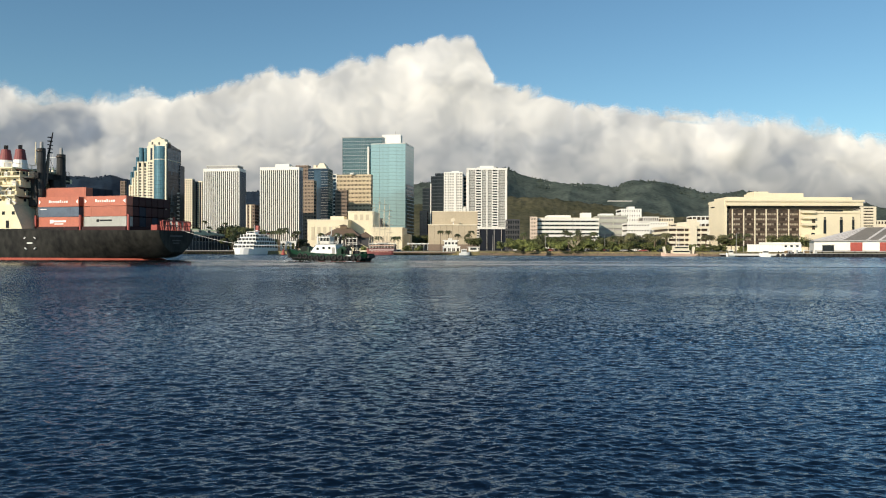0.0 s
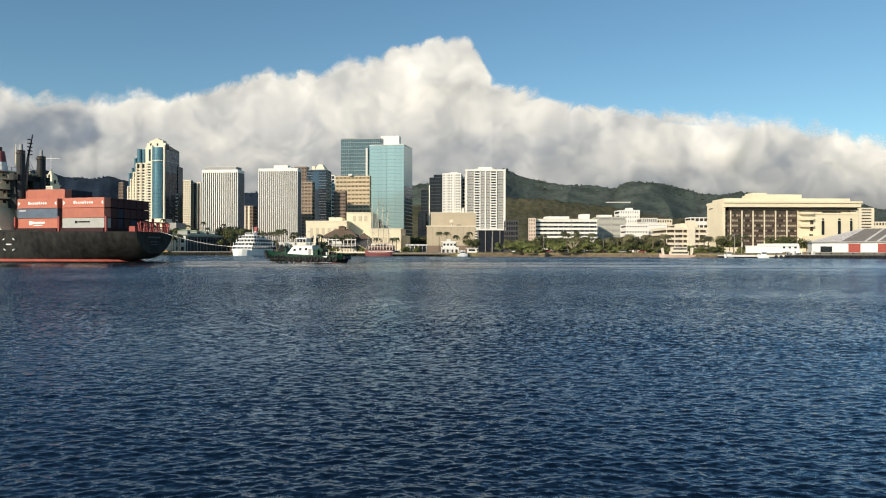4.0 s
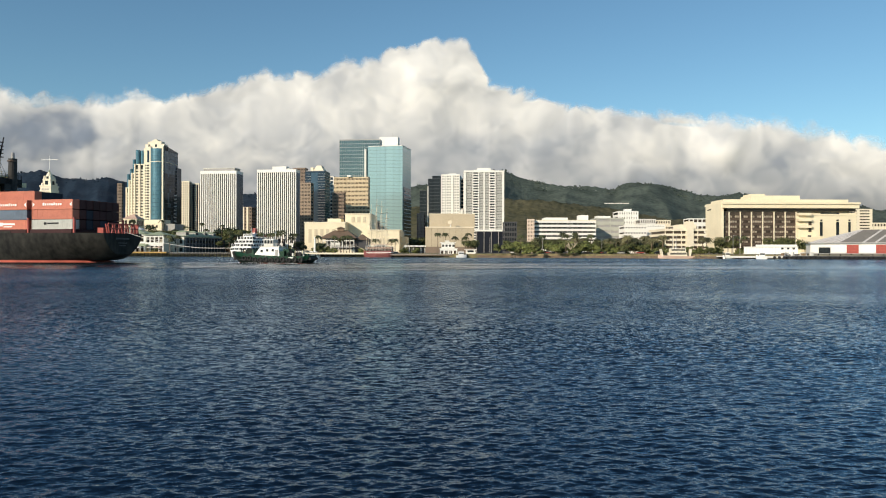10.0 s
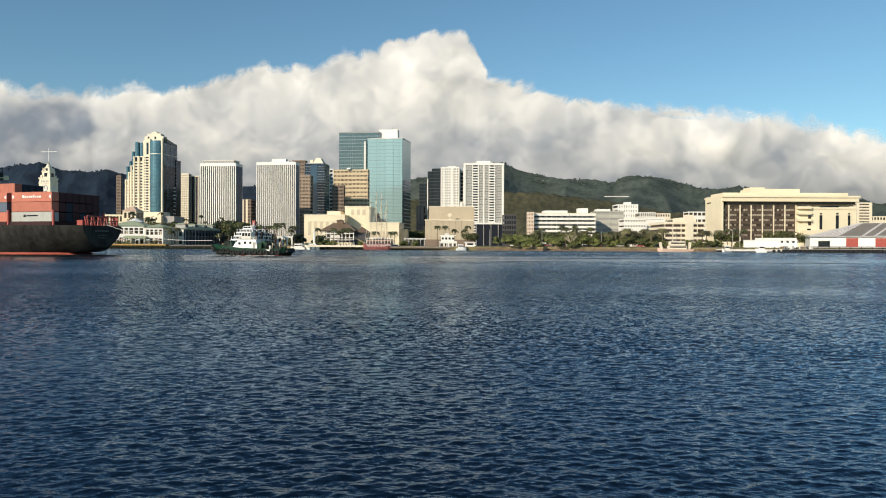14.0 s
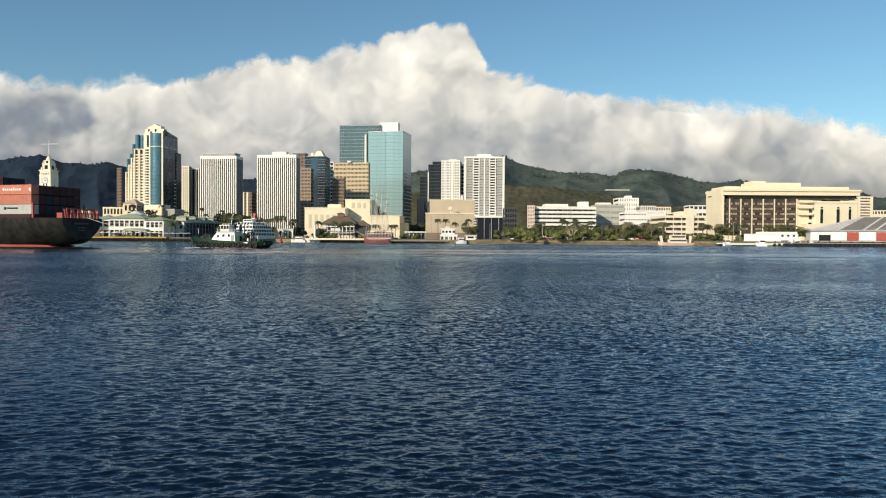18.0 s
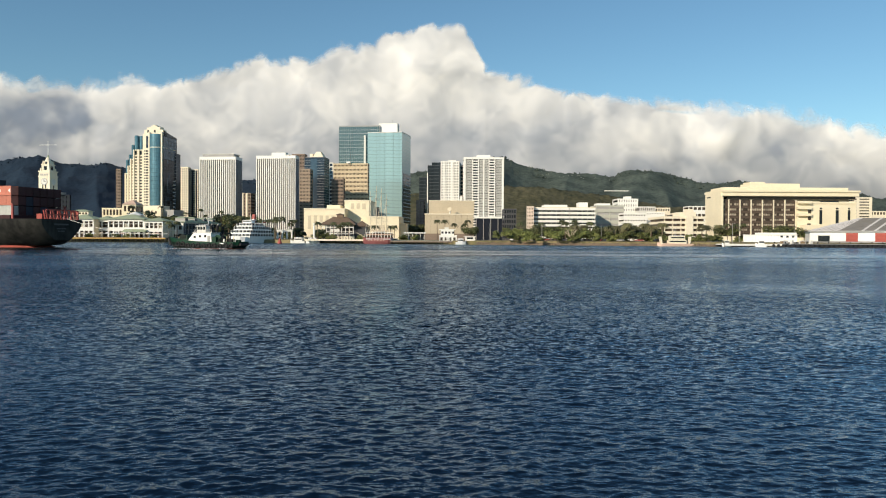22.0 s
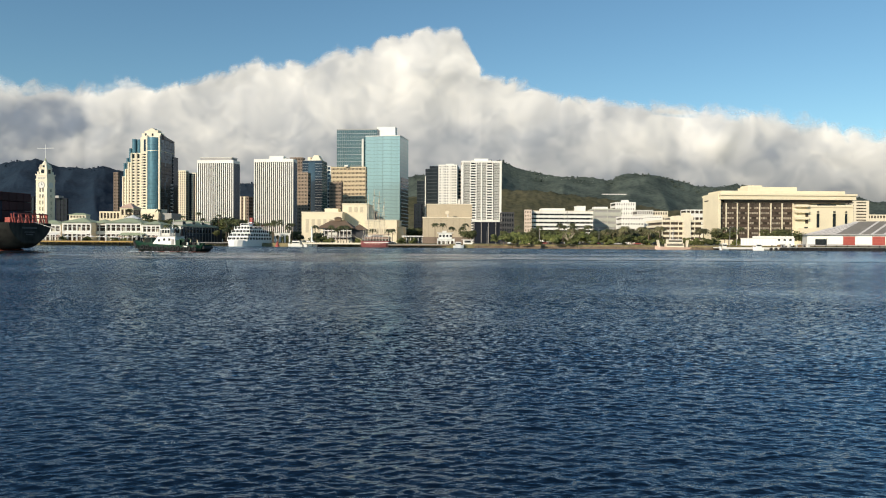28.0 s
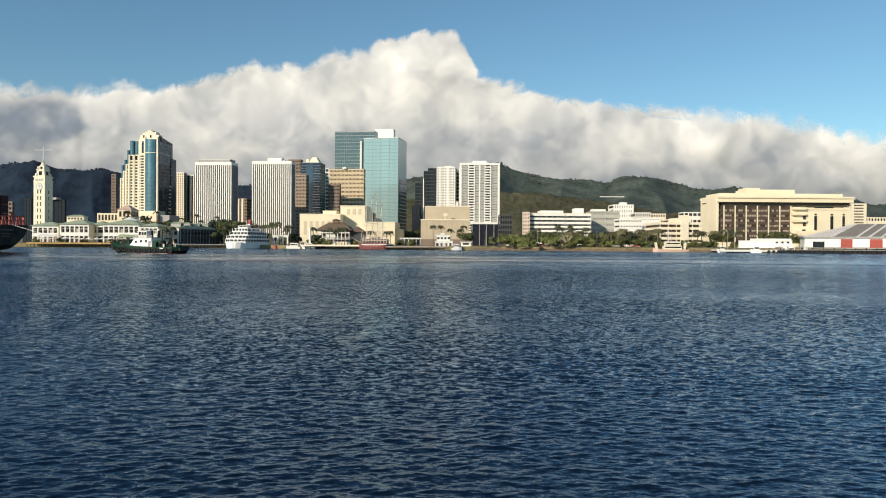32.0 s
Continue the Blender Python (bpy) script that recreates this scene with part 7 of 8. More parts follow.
def container_mesh(m):
    """A corrugated steel box 13.7 m long, with corner posts."""
    L, W_, H = 13.7, 2.44, 2.6
    vs, fs = [], []
    def bx(x0, x1, y0, y1, z0, z1):
        o = len(vs)
        vs.extend([(x0, y0, z0), (x1, y0, z0), (x1, y1, z0), (x0, y1, z0), (x0, y0, z1), (x1, y0, z1), (x1, y1, z1), (x0, y1, z1)])
        fs.extend([(o + 3, o + 2, o + 1, o), (o + 4, o + 5, o + 6, o + 7), (o, o + 1, o + 5, o + 4), (o + 1, o + 2, o + 6, o + 5), (o + 2, o + 3, o + 7, o + 6), (o + 3, o, o + 4, o + 7)])
    bx(0.08, L - 0.08, -W_ / 2 + 0.06, W_ / 2 - 0.06, 0.1, H - 0.06)
    for x0, x1 in ((0, 0.18), (L - 0.18, L)):
        for y0, y1 in ((-W_ / 2, -W_ / 2 + 0.18), (W_ / 2 - 0.18, W_ / 2)):
            bx(x0, x1, y0, y1, 0, H)
    for y in (-W_ / 2 + 0.02, W_ / 2 - 0.14):
        bx(0, L, y, y + 0.12, 0, 0.2)
        bx(0, L, y, y + 0.12, H - 0.14, H)
    for k in range(23):
        x = 0.5 + k * (L - 1.0) / 22.5
        for y in (-W_ / 2 + 0.03, W_ / 2 - 0.06):
            bx(x, x + 0.28, y, y + 0.03, 0.2, H - 0.14)
    me = bpy.data.meshes.new("container")
    me.from_pydata(vs, [], fs)
    me.materials.append(m)
    return me


box_kinds = {m.name: container_mesh(m) for m in (BOX_RED, BOX_BLUE, BOX_GREY, BOX_MAROON, BOX_DARK)}


def container(x, y, z, m, marks=""):
    ob = new("container", box_kinds[m.name])
    ob.parent = ship
    ob.matrix_basis = pose(x, y, z)
    side = 1.225
    if marks == "line":
        for k in range(9):
            slab("logo_bar", ob, STEEL_WHITE, 0.42 if k % 4 else 0.6, 0.05, 0.75 if k in (0, 5) else 0.55, 9.7 - k * 0.72, side, 1.0)
        for x2, d2 in ((0.55, 0.45), (13.15, -0.45)):
            mesh_part("logo_wedge", [(x2 - d2 * 0.6, side + 0.02, 0.7), (x2 + d2, side + 0.02, 1.3), (x2 - d2 * 0.6, side + 0.02, 1.9), (x2 - d2 * 0.6, side - 0.02, 0.7), (x2 + d2, side - 0.02, 1.3), (x2 - d2 * 0.6, side - 0.02, 1.9)], [(2, 1, 0), (3, 4, 5), (0, 1, 4, 3), (1, 2, 5, 4), (2, 0, 3, 5)], STEEL_WHITE, ob)
    elif marks == "crest":
        slab("logo_bar", ob, STEEL_WHITE, 1.2, 0.05, 1.0, 9.0, side, 0.9, "", 0, 0, 0)
        slab("logo_bar", ob, STEEL_WHITE, 4.4, 0.05, 0.5, 6.4, side, 1.2)
        slab("logo_bar", ob, STEEL_WHITE, 3.0, 0.05, 0.3, 6.6, side, 0.6)
    elif marks == "dark":
        slab("logo_bar", ob, STEEL_BLACK, 0.9, 0.05, 0.7, 9.1, side, 1.2)
        slab("logo_bar", ob, STEEL_BLACK, 3.8, 0.05, 0.4, 6.5, side, 1.4)
    elif marks == "small":
        slab("logo_bar", ob, STEEL_WHITE, 2.2, 0.05, 0.25, 11.9, side, 1.9)
    return ob


Z0, PITCH = 9.0, 2.72
rngc = random.Random(4)
face_a = [(BOX_GREY, "dark"), (BOX_RED, ""), (BOX_RED, "line")]
face_b = [(BOX_RED, "crest"), (BOX_BLUE, "small"), (BOX_RED, "line")]
for bay, face in ((9.2, face_a), (24.6, face_b)):
    for col in range(7):
        tiers = 3 if bay < 10 or col < 1 or col > 4 else 4
        for tier in range(tiers):
            if col == 0:
                m, marks = face[tier]
            else:
                # Inboard boxes get darkened paint for the shade on their after ends.
                m, marks = (BOX_RED if tier == 3 and col == 1 else BOX_DARK if tier == 3 else rngc.choice((BOX_MAROON, BOX_MAROON, BOX_MAROON, BOX_DARK))), ""
            container(bay, 8.6 - 1.225 - col * 2.52, Z0 + tier * PITCH, m, marks)
    slab("hatch_coaming", ship, BOX_MAROON, 14.0, 18.2, Z0 - DECK - 0.06, bay + 6.85, 0, DECK + 0.06)
for x in (8.2, 23.65, 38.6):
    for y in (9.0, -9.4):
        slab("lashing_post", ship, RED, 0.5, 0.5, 4.2, x, y, DECK)
# stern rail with raked red stanchions
slab("stern_rail", ship, RED, 0.3, 11.4, 0.3, 0.6, -0.6, DECK + 2.5)
slab("stern_rail", ship, RED, 0.25, 11.4, 0.25, 0.6, -0.6, DECK + 1.3)
for k in range(15):
    slab("raked_stanchion", ship, RED, 0.34, 0.3, 2.6, 0.6, -6.1 + 0.82 * k, DECK, "", -14 if k % 3 else 10)
for s in (-1,):
    for k in range(2):
        x = 1.0 + 1.1 * k
        y = s * float(np.interp(x, [0, 1.5, 4, 8], [6.2, 7.4, 8.7, 10.0]))
        slab("raked_stanchion", ship, RED, 0.45, 0.35, 2.8, x, y, DECK, "", 0, 14)
    tube("stern_rail", ship, RED, (0.6, s * 6.3, DECK + 2.5), (2.3, s * 7.8, DECK + 2.5), 0.16, 0.16, 6)
    tube("stern_rail", ship, RED, (0.6, s * 6.3, DECK + 1.3), (2.3, s * 7.8, DECK + 1.3), 0.13, 0.13, 6)
slab("winch", ship, RED, 2.0, 2.4, 1.6, 4.5, 2.5, DECK)
slab("winch", ship, STEEL_BLACK, 2.0, 2.4, 1.4, 4.5, -2.5, DECK)
SOOT = mat("soot_grey_steel", (0.034, 0.034, 0.033), 0.65, scale=0.4, fine=2, vary=0.35, spec=0.25)
FUNNEL = mat("maroon_funnel_paint", (0.24, 0.06, 0.055), 0.6, vary=0.2)
# accommodation house
mesh_part("lower_house", [(38.7, 13.1, DECK), (70, 13.1, DECK), (70, 13.1, 15.0), (42.4, 13.1, 15.0), (38.7, -13.1, DECK), (70, -13.1, DECK), (70, -13.1, 15.0), (42.4, -13.1, 15.0)],
          [(3, 2, 1, 0), (4, 5, 6, 7), (0, 4, 7, 3), (3, 7, 6, 2), (1, 2, 6, 5)], STEEL_CREAM, ship, "cream lower house with sloping after edge")
for z, xa, xb, hw in ((15.0, 42.6, 69, 12.0), (17.6, 42.6, 69, 11.6), (20.2, 41.6, 68, 11.2), (22.7, 45.0, 67, 10.6)):
    deck_ = slab("house_deck", ship, STEEL_CREAM, xb - xa, hw * 1.3, 2.2, (xa + xb) / 2, hw * 0.35, z)
    slab("deck_overhang", ship, STEEL_CREAM, xb - xa + 2.4, hw * 1.3 + 2.6, 0.4, (xa + xb) / 2, hw * 0.35, z + 2.2)
    for k in range(8):
        inside(slab("porthole", ship, GLASS_DARK, 0.8, 0.2, 0.8, xa + 2 + k * (xb - xa - 4) / 7, hw + 0.02, z + 1.0), deck_)
    for k in range(10):
        slab("deck_rail", ship, STEEL_CREAM, 0.12, 0.12, 1.1, xa - 1 + k * (xb - xa + 2) / 9, hw + 1.2, z + 2.6)
    slab("deck_rail", ship, STEEL_CREAM, xb - xa + 2, 0.1, 0.1, (xa + xb) / 2, hw + 1.2, z + 3.65)
    for k in range(7):
        inside(slab("porthole", ship, GLASS_DARK, 0.2, 0.8, 0.9, xa - 0.02, -2.5 + 1.9 * k, z + 1.0), deck_)
        slab("deck_rail", ship, STEEL_CREAM, 0.12, 0.12, 1.1, xa - 1.1, -3.0 + 2.1 * k, z + 2.6)
    slab("deck_rail", ship, STEEL_CREAM, 0.1, hw * 1.3 + 2.4, 0.1, xa - 1.1, hw * 0.35, z + 3.65)
    # Dark strip painted on as the shadow beneath the overhang.
    slab("deck_shadow_gap", ship, BRONZE, 0.3, hw * 1.2, 0.5, xa - 0.1, hw * 0.35, z + 1.7)
    for k in range(7):
        slab("deck_bracket", ship, STEEL_CREAM, 0.25, 1.2, 0.9, xa - 0.6 + k * (xb - xa + 1.2) / 6, hw + 0.5, z + 1.3, "", 30)
    for k in range(5):
        slab("vent_box", ship, STEEL_CREAM if k % 2 else OFFWHITE, 1.2, 0.9, 1.3, xa + 1.5 + k * (xb - xa - 3) / 4, hw + 0.45, z)
tube("stair", ship, STEEL_WHITE, (42.0, 12.2, 15.2), (46.5, 12.2, 17.8), 0.22, 0.22, 6)
tube("stair", ship, STEEL_WHITE, (47.5, 12.0, 17.8), (43.4, 12.0, 20.4), 0.22, 0.22, 6)
slab("bridge_wing", ship, STEEL_CREAM, 5, 28, 1.3, 51, 0, 22.9)
slab("lifeboat", ship, STEEL_WHITE, 8, 2.6, 2.0, 50.5, 12.9, 18.1, "white covered lifeboat")
for k in range(7):
    slab("porthole", ship, GLASS_DARK, 0.9, 0.2, 0.9, 42 + 3.4 * k, 13.12, 12.2)
slab("house_door", ship, STEEL_BLACK, 1.0, 0.2, 2.0, 44, 13.12, 8.6)
for k, y in enumerate((7.6, 8.2)):
    fx = 45.6 + 4.4 * k
    stack = tube("funnel", ship, FUNNEL, (fx, y, 24.6), (fx, y, 30.6), 2.15, 1.15, 16, "maroon funnel with white band")
    inside(tube("funnel_band", ship, STEEL_WHITE, (fx, y, 25.0), (fx, y, 27.6), 2.12, 1.69, 16), stack)
    for j in range(3):
        inside(tube("exhaust_pipe", ship, STEEL_BLACK, (fx - 0.5 + 0.5 * j, y, 30.6), (fx - 0.5 + 0.5 * j, y, 31.8), 0.18, 0.18, 8), stack)
for x, y, zt, r in ((39.5, 6.6, 30.8, 1.1), (39.7, -0.5, 30.0, 1.2)):
    post = tube("king_post", ship, SOOT, (x, y, DECK), (x, y - 0.3, zt), r * 1.15, r * 0.95, 14, "thick black derrick post")
    inside(tube("post_cap", ship, GREY, (x, y - 0.3, zt), (x, y - 0.3, zt + 1.8), 0.5, 0.42, 10), post)
    inside(tube("post_band", ship, BRONZE, (x, y, zt - 0.9), (x, y, zt - 0.5), r * 1.04, r * 1.04, 12), post)
slab("post_bridge", ship, SOOT, 1.4, 2.2, 9.0, 39.6, 1.6, 15.0)
slab("engine_casing", ship, SOOT, 3.0, 2.2, 9.6, 40.6, 6.9, 14.8, "soot-grey casing beside the derrick post", 0, 6)
slab("cross_beam", ship, STEEL_BLACK, 1.4, 9.4, 1.6, 39.6, 3.3, 22.4)
slab("aft_screen", ship, STEEL_BLACK, 0.4, 9, 2.4, 40.6, -0.2, 21.8, "black screen behind the house decks")
for k in range(9):
    slab("screen_rail", ship, STEEL_BLACK, 0.12, 0.12, 1.2, 40.6, -4.6 + 1.1 * k, 24.2)
slab("screen_rail", ship, STEEL_BLACK, 0.12, 9, 0.12, 40.6, -0.2, 25.3)
tube("crane_boom", ship, BROWN, (39.4, 5.0, 21.0), (39.0, 4.4, 29.4), 0.55, 0.36, 8)
tube("crane_boom", ship, STEEL_BLACK, (39.0, 4.4, 29.4), (38.3, 3.6, 35.6), 0.28, 0.14, 8)
for k in range(5):
    slab("crane_step", ship, STEEL_BLACK, 0.4, 1.5, 0.25, 38.8, 4.1, 29.8 + 1.05 * k)
for y, r in ((7.0, 0.05), (2.4, 0.05), (-0.4, 0.05)):
    tube("stay_wire", ship, STEEL_BLACK, (39.0, 4.4, 29.0), (40.6, y - 1, 21.5), r, r, 4)
tube("antenna_mast", ship, STEEL_CREAM, (46, 2, 27), (46, 2, 33.5), 0.25, 0.1)
# tow line to the tug, hanging in a shallow curve
vs, fs = [], []
for i in range(17):
    f = i / 16
    c = Vector((0.2 - 32.7 * f, -0.3 - 3.6 * f, DECK + 0.6 - (DECK - 3.4) * f - 1.6 * math.sin(math.pi * f)))
    for k in range(5):
        a = 2 * math.pi * k / 5
        vs.append(c + Vector((0, math.cos(a), math.sin(a))) * 0.06)
for i in range(16):
    for k in range(5):
        fs.append((i * 5 + k, i * 5 + (k + 1) % 5, i * 5 + 5 + (k + 1) % 5, i * 5 + 5 + k))
mesh_part("tow_line", vs, fs, OFFWHITE, ship, "pale tow line running down to the tug")
# rows of writing on the transom
for k, (wd, z) in enumerate(((6.4, 6.3), (4.2, 5.2), (3.0, 4.5))):
    slab("stern_writing", ship, DARKGREY, 0.1, wd * 0.8, 0.25 if k else 0.45, -0.04, 0.4, z)
# hull marks
for dx, dz in ((-1.6, 3.0), (1.6, 3.0), (-1.6, 5.8), (1.6, 5.8)):
    slab("hull_mark", ship, STEEL_WHITE, 0.7, 0.5, 0.25, 36.6 + dx, 12.5 + 0.05 * dz, dz, "", 0, 35 if dx * (dz - 4.4) > 0 else -35)
slab("hull_mark", ship, STEEL_WHITE, 1.8, 0.5, 0.3, 36.6, 12.72, 4.4)

# ---- tugboat ----
tug = thing("tugboat", "dark green and white harbour tug with tyre fenders", "tugboat", -30, 190, 0, 165)
TH = [(-11.2, 2.4, 1.9, 1.75), (-10.0, 3.2, 2.6, 1.65), (-5, 3.6, 3.2, 1.6), (2, 3.6, 3.2, 1.85), (7, 3.0, 2.3, 2.3), (10, 1.7, 0.8, 2.85), (11.5, 0.3, 0.1, 3.2)]
loft("hull", tug, TUG_DARK, [(x, [(bw, -0.6), (dw, 0.9), (dw, dz)]) for x, dw, bw, dz in TH], "dark green hull")
loft("waterline_band", tug, BOOT_RED, [(x, [(bw * 0.9, -0.7), (bw + (dw - bw) * 0.46 + 0.03, 0.12)]) for x, dw, bw, dz in TH], "red waterline band")
loft("bulwark", tug, TUG_GREEN, [(x, [(dw + 0.06, dz - 0.85), (dw + 0.08, dz + 0.25)]) for x, dw, bw, dz in TH[:6]], "green bulwark")
loft("rubbing_strake", tug, RUBBER, [(x, [(dw + 0.15, 0.75), (dw + 0.15, 1.05)]) for x, dw, bw, dz in TH])
slab("after_deck", tug, TUG_DARK, 8, 5.4, 0.15, -6.4, 0, 1.75)

for piece in tug.children:
    # raked stem and overhanging stern
    if piece.name.split(".")[0] in ("hull", "bulwark", "rubbing_strake", "waterline_band"):
        for v in piece.data.vertices:
            if v.co.x > 5.5:
                v.co.x += (v.co.z - 2.6) * 0.55 * (v.co.x - 5.5) / 6
            elif v.co.x < -8:
                v.co.x -= (v.co.z - 1.6) * 0.5 * (-8 - v.co.x) / 3.2


def tyre_mesh():
    vs, fs = [], []
    for i in range(14):
        a = 2 * math.pi * i / 14
        for k in range(6):
            b_ = 2 * math.pi * k / 6
            r = 0.52 + 0.2 * math.cos(b_)
            vs.append((r * math.cos(a), 0.22 * math.sin(b_), r * math.sin(a)))
    for i in range(14):
        for k in range(6):
            fs.append((i * 6 + k, i * 6 + (k + 1) % 6, ((i + 1) % 14) * 6 + (k + 1) % 6, ((i + 1) % 14) * 6 + k))
    me = bpy.data.meshes.new("tyre")
    me.from_pydata(vs, [], fs)
    me.materials.append(RUBBER)
    return me


tyre = tyre_mesh()
for k in range(11):
    x = -9.5 + 1.62 * k
    y = float(np.interp(x, [t[0] for t in TH], [t[1] for t in TH])) + 0.28
    for s in (-1, 1):
        ob = new("tyre", tyre)
        ob.parent = tug
        ob.matrix_basis = pose(x, s * y, 0.95 + max(0, x - 3) * 0.12 + 0.1 * math.sin(k * 2.3), 0, 0, -s * (8 if x > 4 else 0))
# tall white deckhouse: raked front, upright after end
mesh_part("deckhouse", [(-3.0, -2.4, 1.7), (4.7, -2.4, 1.7), (4.7, 2.4, 1.7), (-3.0, 2.4, 1.7), (-2.6, -2.2, 4.3), (2.6, -2.2, 4.3), (2.6, 2.2, 4.3), (-2.6, 2.2, 4.3)],
               [(4, 5, 6, 7), (0, 1, 5, 4), (1, 2, 6, 5), (2, 3, 7, 6), (3, 0, 4, 7)], STEEL_WHITE, tug, "white deckhouse with raked front")
slab("house_roof", tug, OFFWHITE, 5.9, 5.0, 0.14, -0.1, 0, 4.3)
for x, z in ((2.2, 2.9), (0.6, 3.1), (-1.0, 3.1)):
    win = slab("port_window", tug, GLASS_DARK, 0.62, 0.18, 0.62, x, 2.31 - 0.08 * (z - 2.4), z)
    inside(slab("window_rim", tug, OFFWHITE, 0.78, 0.1, 0.08, x, 2.36 - 0.08 * (z - 2.4), z - 0.08), win)
slab("house_door", tug, GREY, 0.75, 0.15, 1.7, -2.1, 2.36, 1.85)
for z in (4.75, 5.1):
    slab("house_rail", tug, OFFWHITE, 5.4, 0.06, 0.06, -0.2, 2.2, z)
for k in range(7):
    slab("rail_post", tug, OFFWHITE, 0.06, 0.06, 0.8, -2.8 + 0.87 * k, 2.2, 4.4)
wheelhouse = slab("wheelhouse", tug, OFFWHITE, 2.7, 3.0, 0.7, 0.7, 0, 4.44, "white wheelhouse with windows all round")
inside(slab("wheelhouse_glass", tug, GLASS_DARK, 2.6, 2.9, 0.95, 0.7, 0, 5.14), wheelhouse)
inside(slab("wheelhouse_roof", tug, STEEL_WHITE, 3.2, 3.5, 0.2, 0.7, 0, 6.05), wheelhouse)
for k in range(4):
    inside(slab("window_post", tug, OFFWHITE, 0.15, 3.02, 0.95, -0.58 + 0.85 * k, 0, 5.12), wheelhouse)
for k in range(3):
    slab("searchlight", tug, GREY, 0.34, 0.34, 0.4, -0.1 + 0.8 * k, 0.9, 6.25)
tube("radar", tug, STEEL_WHITE, (0.2, -0.7, 6.6), (0.2, 0.7, 6.6), 0.1, 0.1, 6)
tube("mast", tug, STEEL_WHITE, (-0.4, 0, 6.2), (-0.7, 0, 9.0), 0.1, 0.05)
tube("mast_arm", tug, STEEL_WHITE, (-0.6, -0.9, 8.0), (-0.6, 0.9, 8.0), 0.05, 0.05, 5)
for s in (-1, 1):
    stack = tube("exhaust_stack", tug, STEEL_BLACK, (-2.2, s * 1.5, 4.3), (-2.4, s * 1.5, 6.4), 0.36, 0.32, 10)
    inside(tube("exhaust_tip", tug, GREY, (-2.4, s * 1.5, 6.4), (-2.7, s * 1.5, 6.8), 0.22, 0.22, 8), stack)
# towing winch and its heaped gear abaft the house
tube("winch_drum", tug, STEEL_BLACK, (-4.4, -1.5, 2.7), (-4.4, 1.5, 2.7), 0.85, 0.85, 14)
for s in (-1, 1):
    tube("winch_cheek", tug, TUG_GREEN, (-4.4, s * 1.5, 2.7), (-4.4, s * 1.68, 2.7), 1.15, 1.15, 14)
    tube("towing_frame", tug, STEEL_BLACK, (-5.8, s * 2.2, 1.8), (-6.3, s * 1.6, 4.2), 0.15, 0.12)
    tube("frame_brace", tug, STEEL_BLACK, (-4.2, s * 1.9, 1.8), (-6.2, s * 1.6, 3.9), 0.09, 0.09, 6)
tube("towing_frame", tug, STEEL_BLACK, (-6.3, -1.7, 4.2), (-6.3, 1.7, 4.2), 0.14, 0.14)
slab("vent_housing", tug, TUG_GREEN, 1.2, 1.4, 1.5, -3.7, 1.7, 1.8)
tube("deck_crane", tug, STEEL_BLACK, (-3.4, -1.4, 1.8), (-3.8, -1.2, 7.0), 0.16, 0.1, 8)
tube("crane_jib", tug, STEEL_BLACK, (-3.8, -1.2, 6.8), (-6.6, 0.2, 5.6), 0.09, 0.06, 6)
for k in range(6):
    tube("vent_pipe", tug, STEEL_CREAM if k % 3 == 2 else STEEL_BLACK, (-5.2 - 0.7 * k, 1.9 - 0.5 * (k % 3), 1.8), (-5.3 - 0.7 * k, 1.9 - 0.5 * (k % 3), 2.7 + 0.35 * (k % 3)), 0.14, 0.12, 6)
slab("gear_box", tug, STEEL_BLACK, 1.6, 1.4, 0.8, -7.8, 0.9, 1.9)
slab("gear_box", tug, TUG_GREEN, 1.1, 1.0, 0.6, -9.3, -0.6, 1.9)
slab("hull_mark", tug, STEEL_WHITE, 1.3, 0.1, 0.3, -6.8, 3.64, 1.35)
for s in (-1, 1):
    slab("bitt", tug, OFFWHITE, 0.4, 0.4, 0.9, -6.9, s * 2.6, 1.8)
tube("stern_fender", tug, RUBBER, (-11.3, -2.2, 1.3), (-11.3, 2.2, 1.3), 0.42, 0.42, 10)
# forward winch under a dark cover, hawser heap and bow gear
tube("forward_winch", tug, TUG_DARK, (6.3, -1.7, 3.0), (6.3, 1.7, 3.0), 0.95, 0.95, 14)
mesh_part("winch_cover", [(4.7, -1.9, 2.0), (8.0, -1.7, 2.2), (8.0, 1.7, 2.2), (4.7, 1.9, 2.0), (5.1, -1.5, 3.7), (7.2, -1.3, 3.6), (7.2, 1.3, 3.6), (5.1, 1.5, 3.7)],
          [(4, 5, 6, 7), (0, 1, 5, 4), (1, 2, 6, 5), (2, 3, 7, 6), (3, 0, 4, 7)], TUG_GREEN, tug, "dark green winch housing")
for k in range(5):
    tube("hawser_coil", tug, RUBBER if k % 2 else WOOD, (8.2, 0, 2.6 + 0.14 * k), (8.2, 0, 2.72 + 0.14 * k), 0.9 - 0.1 * k, 0.9 - 0.1 * k, 12)
for s in (-1, 1):
    tube("bow_bitt", tug, STEEL_BLACK, (9.2, s * 0.5, 2.6), (9.2, s * 0.5, 3.9), 0.16, 0.16, 8)
tube("bow_bar", tug, STEEL_BLACK, (9.2, -0.8, 3.6), (9.2, 0.8, 3.6), 0.12, 0.12, 8)
tube("bow_fender", tug, RUBBER, (11.2, 0, 0.9), (11.7, 0, 3.1), 0.42, 0.48, 10)
tube("bow_staff", tug, STEEL_WHITE, (9.5, 0, 3.2), (9.8, 0, 5.6), 0.05, 0.04, 5)


# white water along the hulls
FOAM = mat("white_foam", (0.72, 0.76, 0.78), 0.9, scale=0.8, fine=5, vary=0.15)


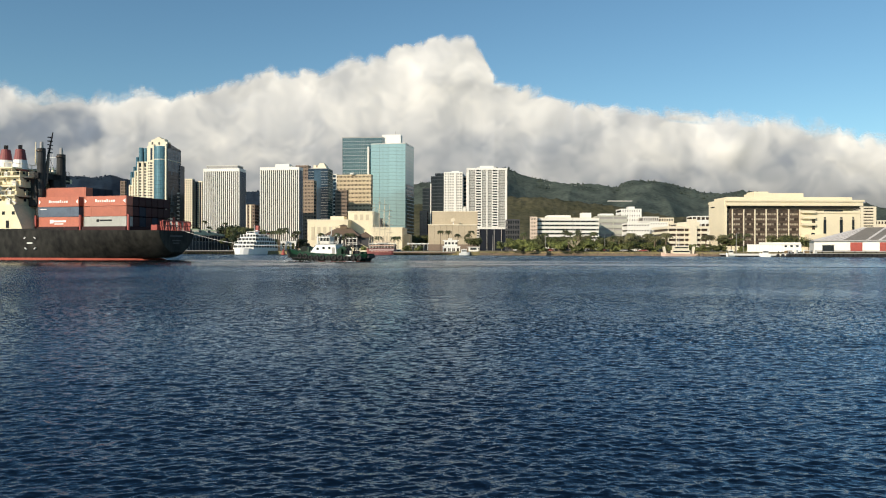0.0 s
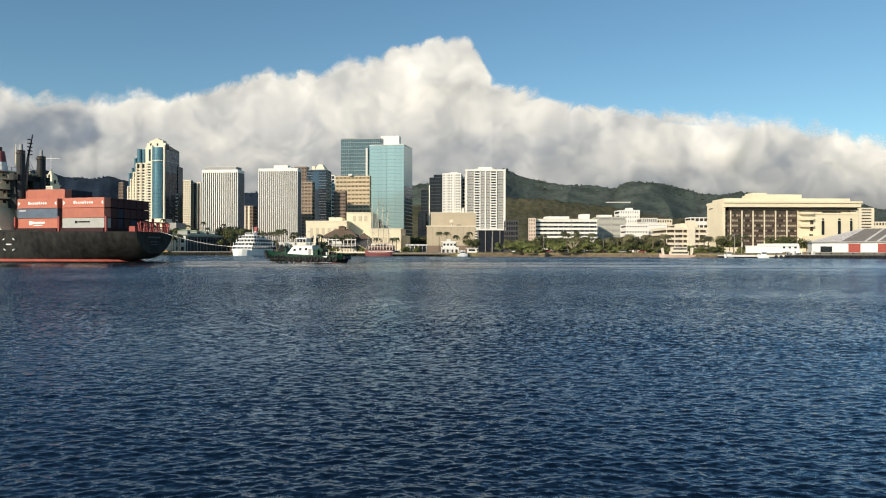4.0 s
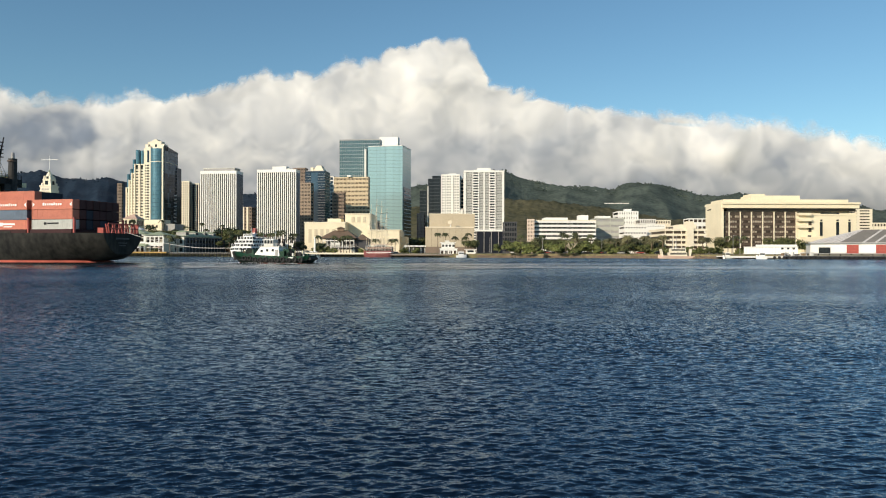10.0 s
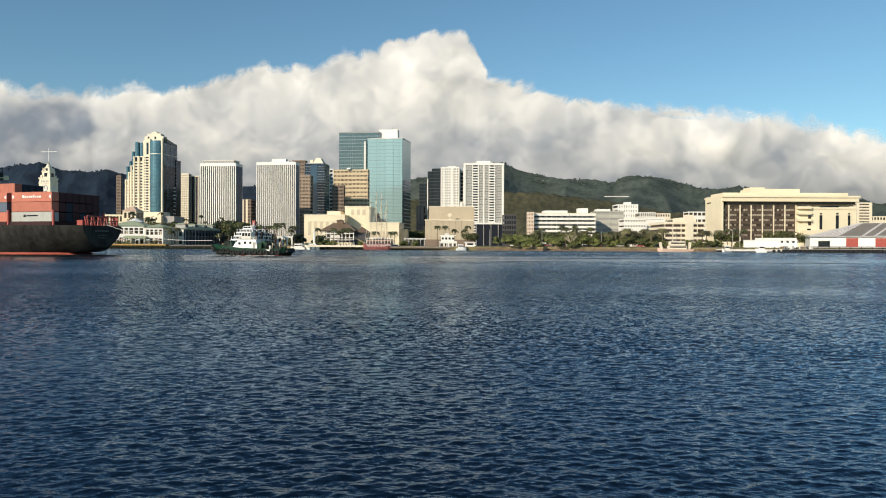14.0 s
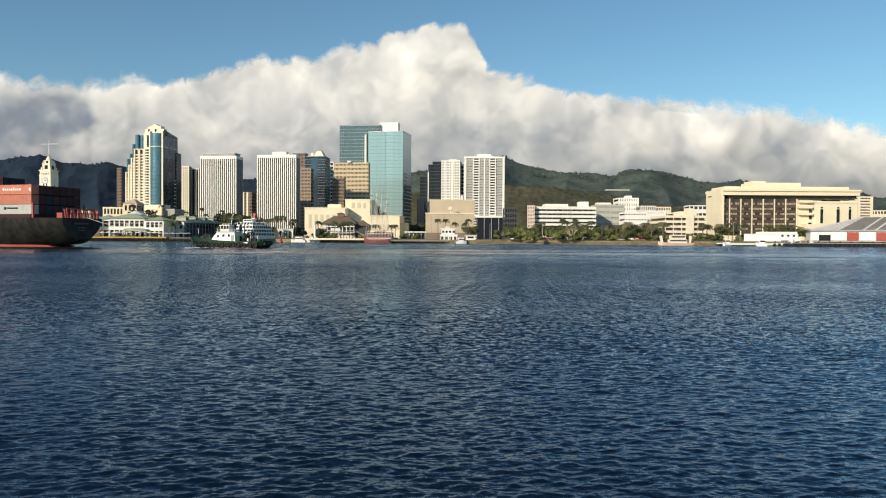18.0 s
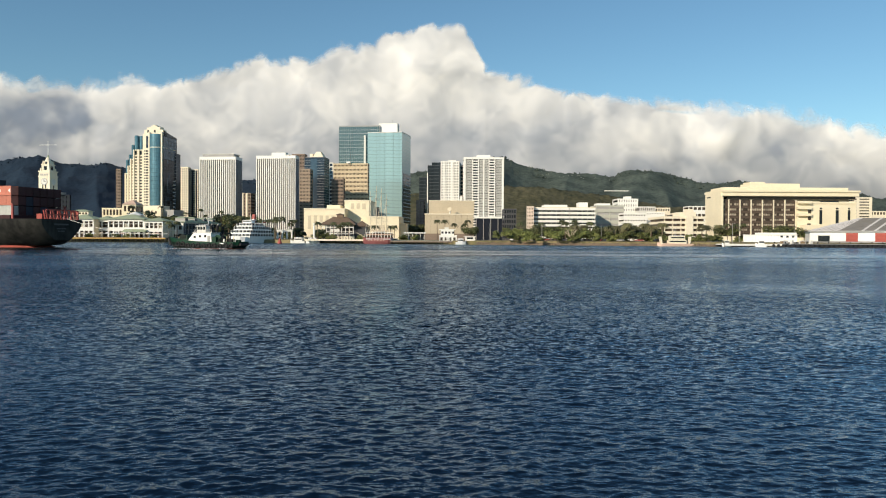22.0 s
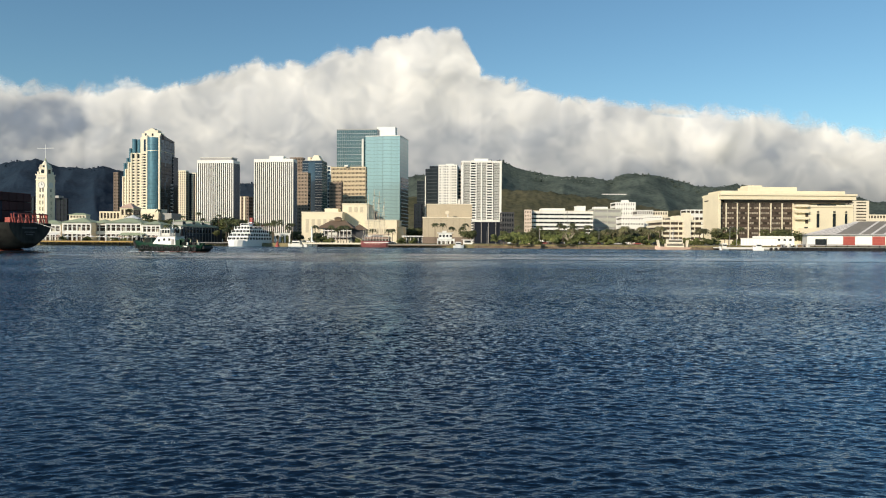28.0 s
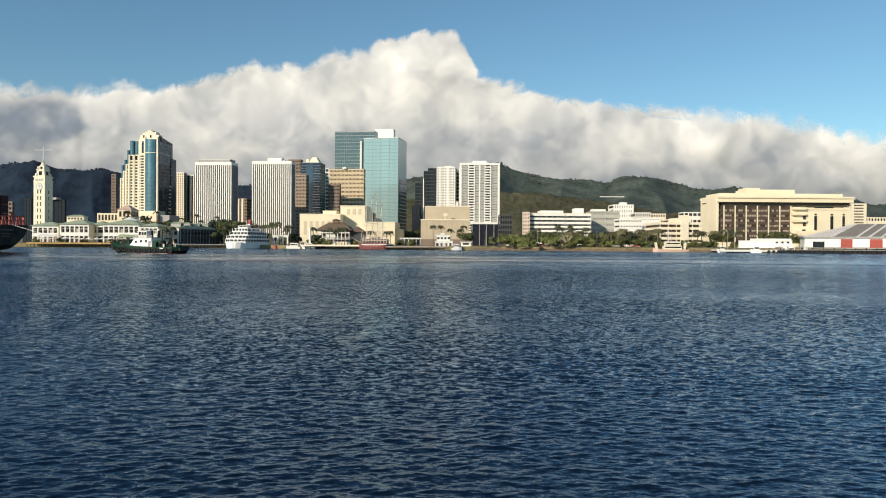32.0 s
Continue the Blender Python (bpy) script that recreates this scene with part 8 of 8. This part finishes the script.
def foam_patch(owner, x0, x1, y0, spread, n, seed, label):
    """Small broken flecks of white water lying on the surface."""
    rngp = random.Random(seed)
    vs, fs = [], []
    for k in range(n):
        f = rngp.random() ** 1.5
        x, y = x0 + (x1 - x0) * f, y0 + rngp.gauss(0, 1) * spread * (0.3 + f)
        a, b_ = rngp.uniform(0.06, 0.28), rngp.uniform(0.03, 0.09)
        o = len(vs)
        for q in range(7):
            w = 2 * math.pi * q / 7
            r = rngp.uniform(0.6, 1.2)
            vs.append((x + a * r * math.cos(w), y + b_ * r * math.sin(w), 0.07))
        vs.append((x, y, 0.07 + rngp.uniform(0.04, 0.14)))
        for q in range(7):
            fs.append((o + q, o + (q + 1) % 7, o + 7))
    mesh_part("foam", vs, fs, FOAM, owner, label)


foam_patch(tug, 11, -9, 3.85, 0.3, 80, 1, "white bow wave along the hull")


def motions():
    walk(ship, [(0, pose(-72.03, 198.26, 0, 0, 0, 163)), (3, pose(-76.62, 199.66, 0, 0, 0, 163)), (6, pose(-81.53, 201.16, 0, 0, 0, 163)), (9, pose(-86.16, 202.58, 0, 0, 0, 163)), (13, pose(-92.28, 204.45, 0, 0, 0, 163)), (17, pose(-99.36, 206.62, 0, 0, 0, 163)), (19, pose(-102.23, 207.49, 0, 0, 0, 163)), (23, pose(-108.99, 209.56, 0, 0, 0, 163)), (25, pose(-112.25, 210.56, 0, 0, 0, 163)), (28, pose(-117.10, 212.04, 0, 0, 0, 163)), (30, pose(-120.75, 213.16, 0, 0, 0, 163)), (32, pose(-124.43, 214.28, 0, 0, 0, 163))])
    walk(tug, [(0, pose(-29.57, 189.00, 0, 0, 0, 165)), (3, pose(-34.02, 190.65, 0, 0, 0, 165)), (6, pose(-38.46, 192.30, 0, 0, 0, 165)), (9, pose(-42.91, 193.95, 0, 0, 0, 165)), (13, pose(-49.04, 196.15, 0, 0, 0, 165)), (17, pose(-55.62, 198.35, 0, 0, 0, 165)), (19, pose(-58.71, 199.45, 0, 0, 0, 165)), (23, pose(-65.59, 201.65, 0, 0, 0, 165)), (25, pose(-68.71, 202.75, 0, 0, 0, 165)), (28, pose(-74.11, 204.40, 0, 0, 0, 165)), (30, pose(-77.59, 205.50, 0, 0, 0, 165)), (32, pose(-80.76, 206.60, 0, 0, 0, 165))])
    walk(cloud, [(0, pose(10, 0, 0)), (32, pose(-45, 0, 0))])
    walk(water, [(0, pose(2, 0, 0)), (32, pose(-3, -DRIFT, 0))])


motions()
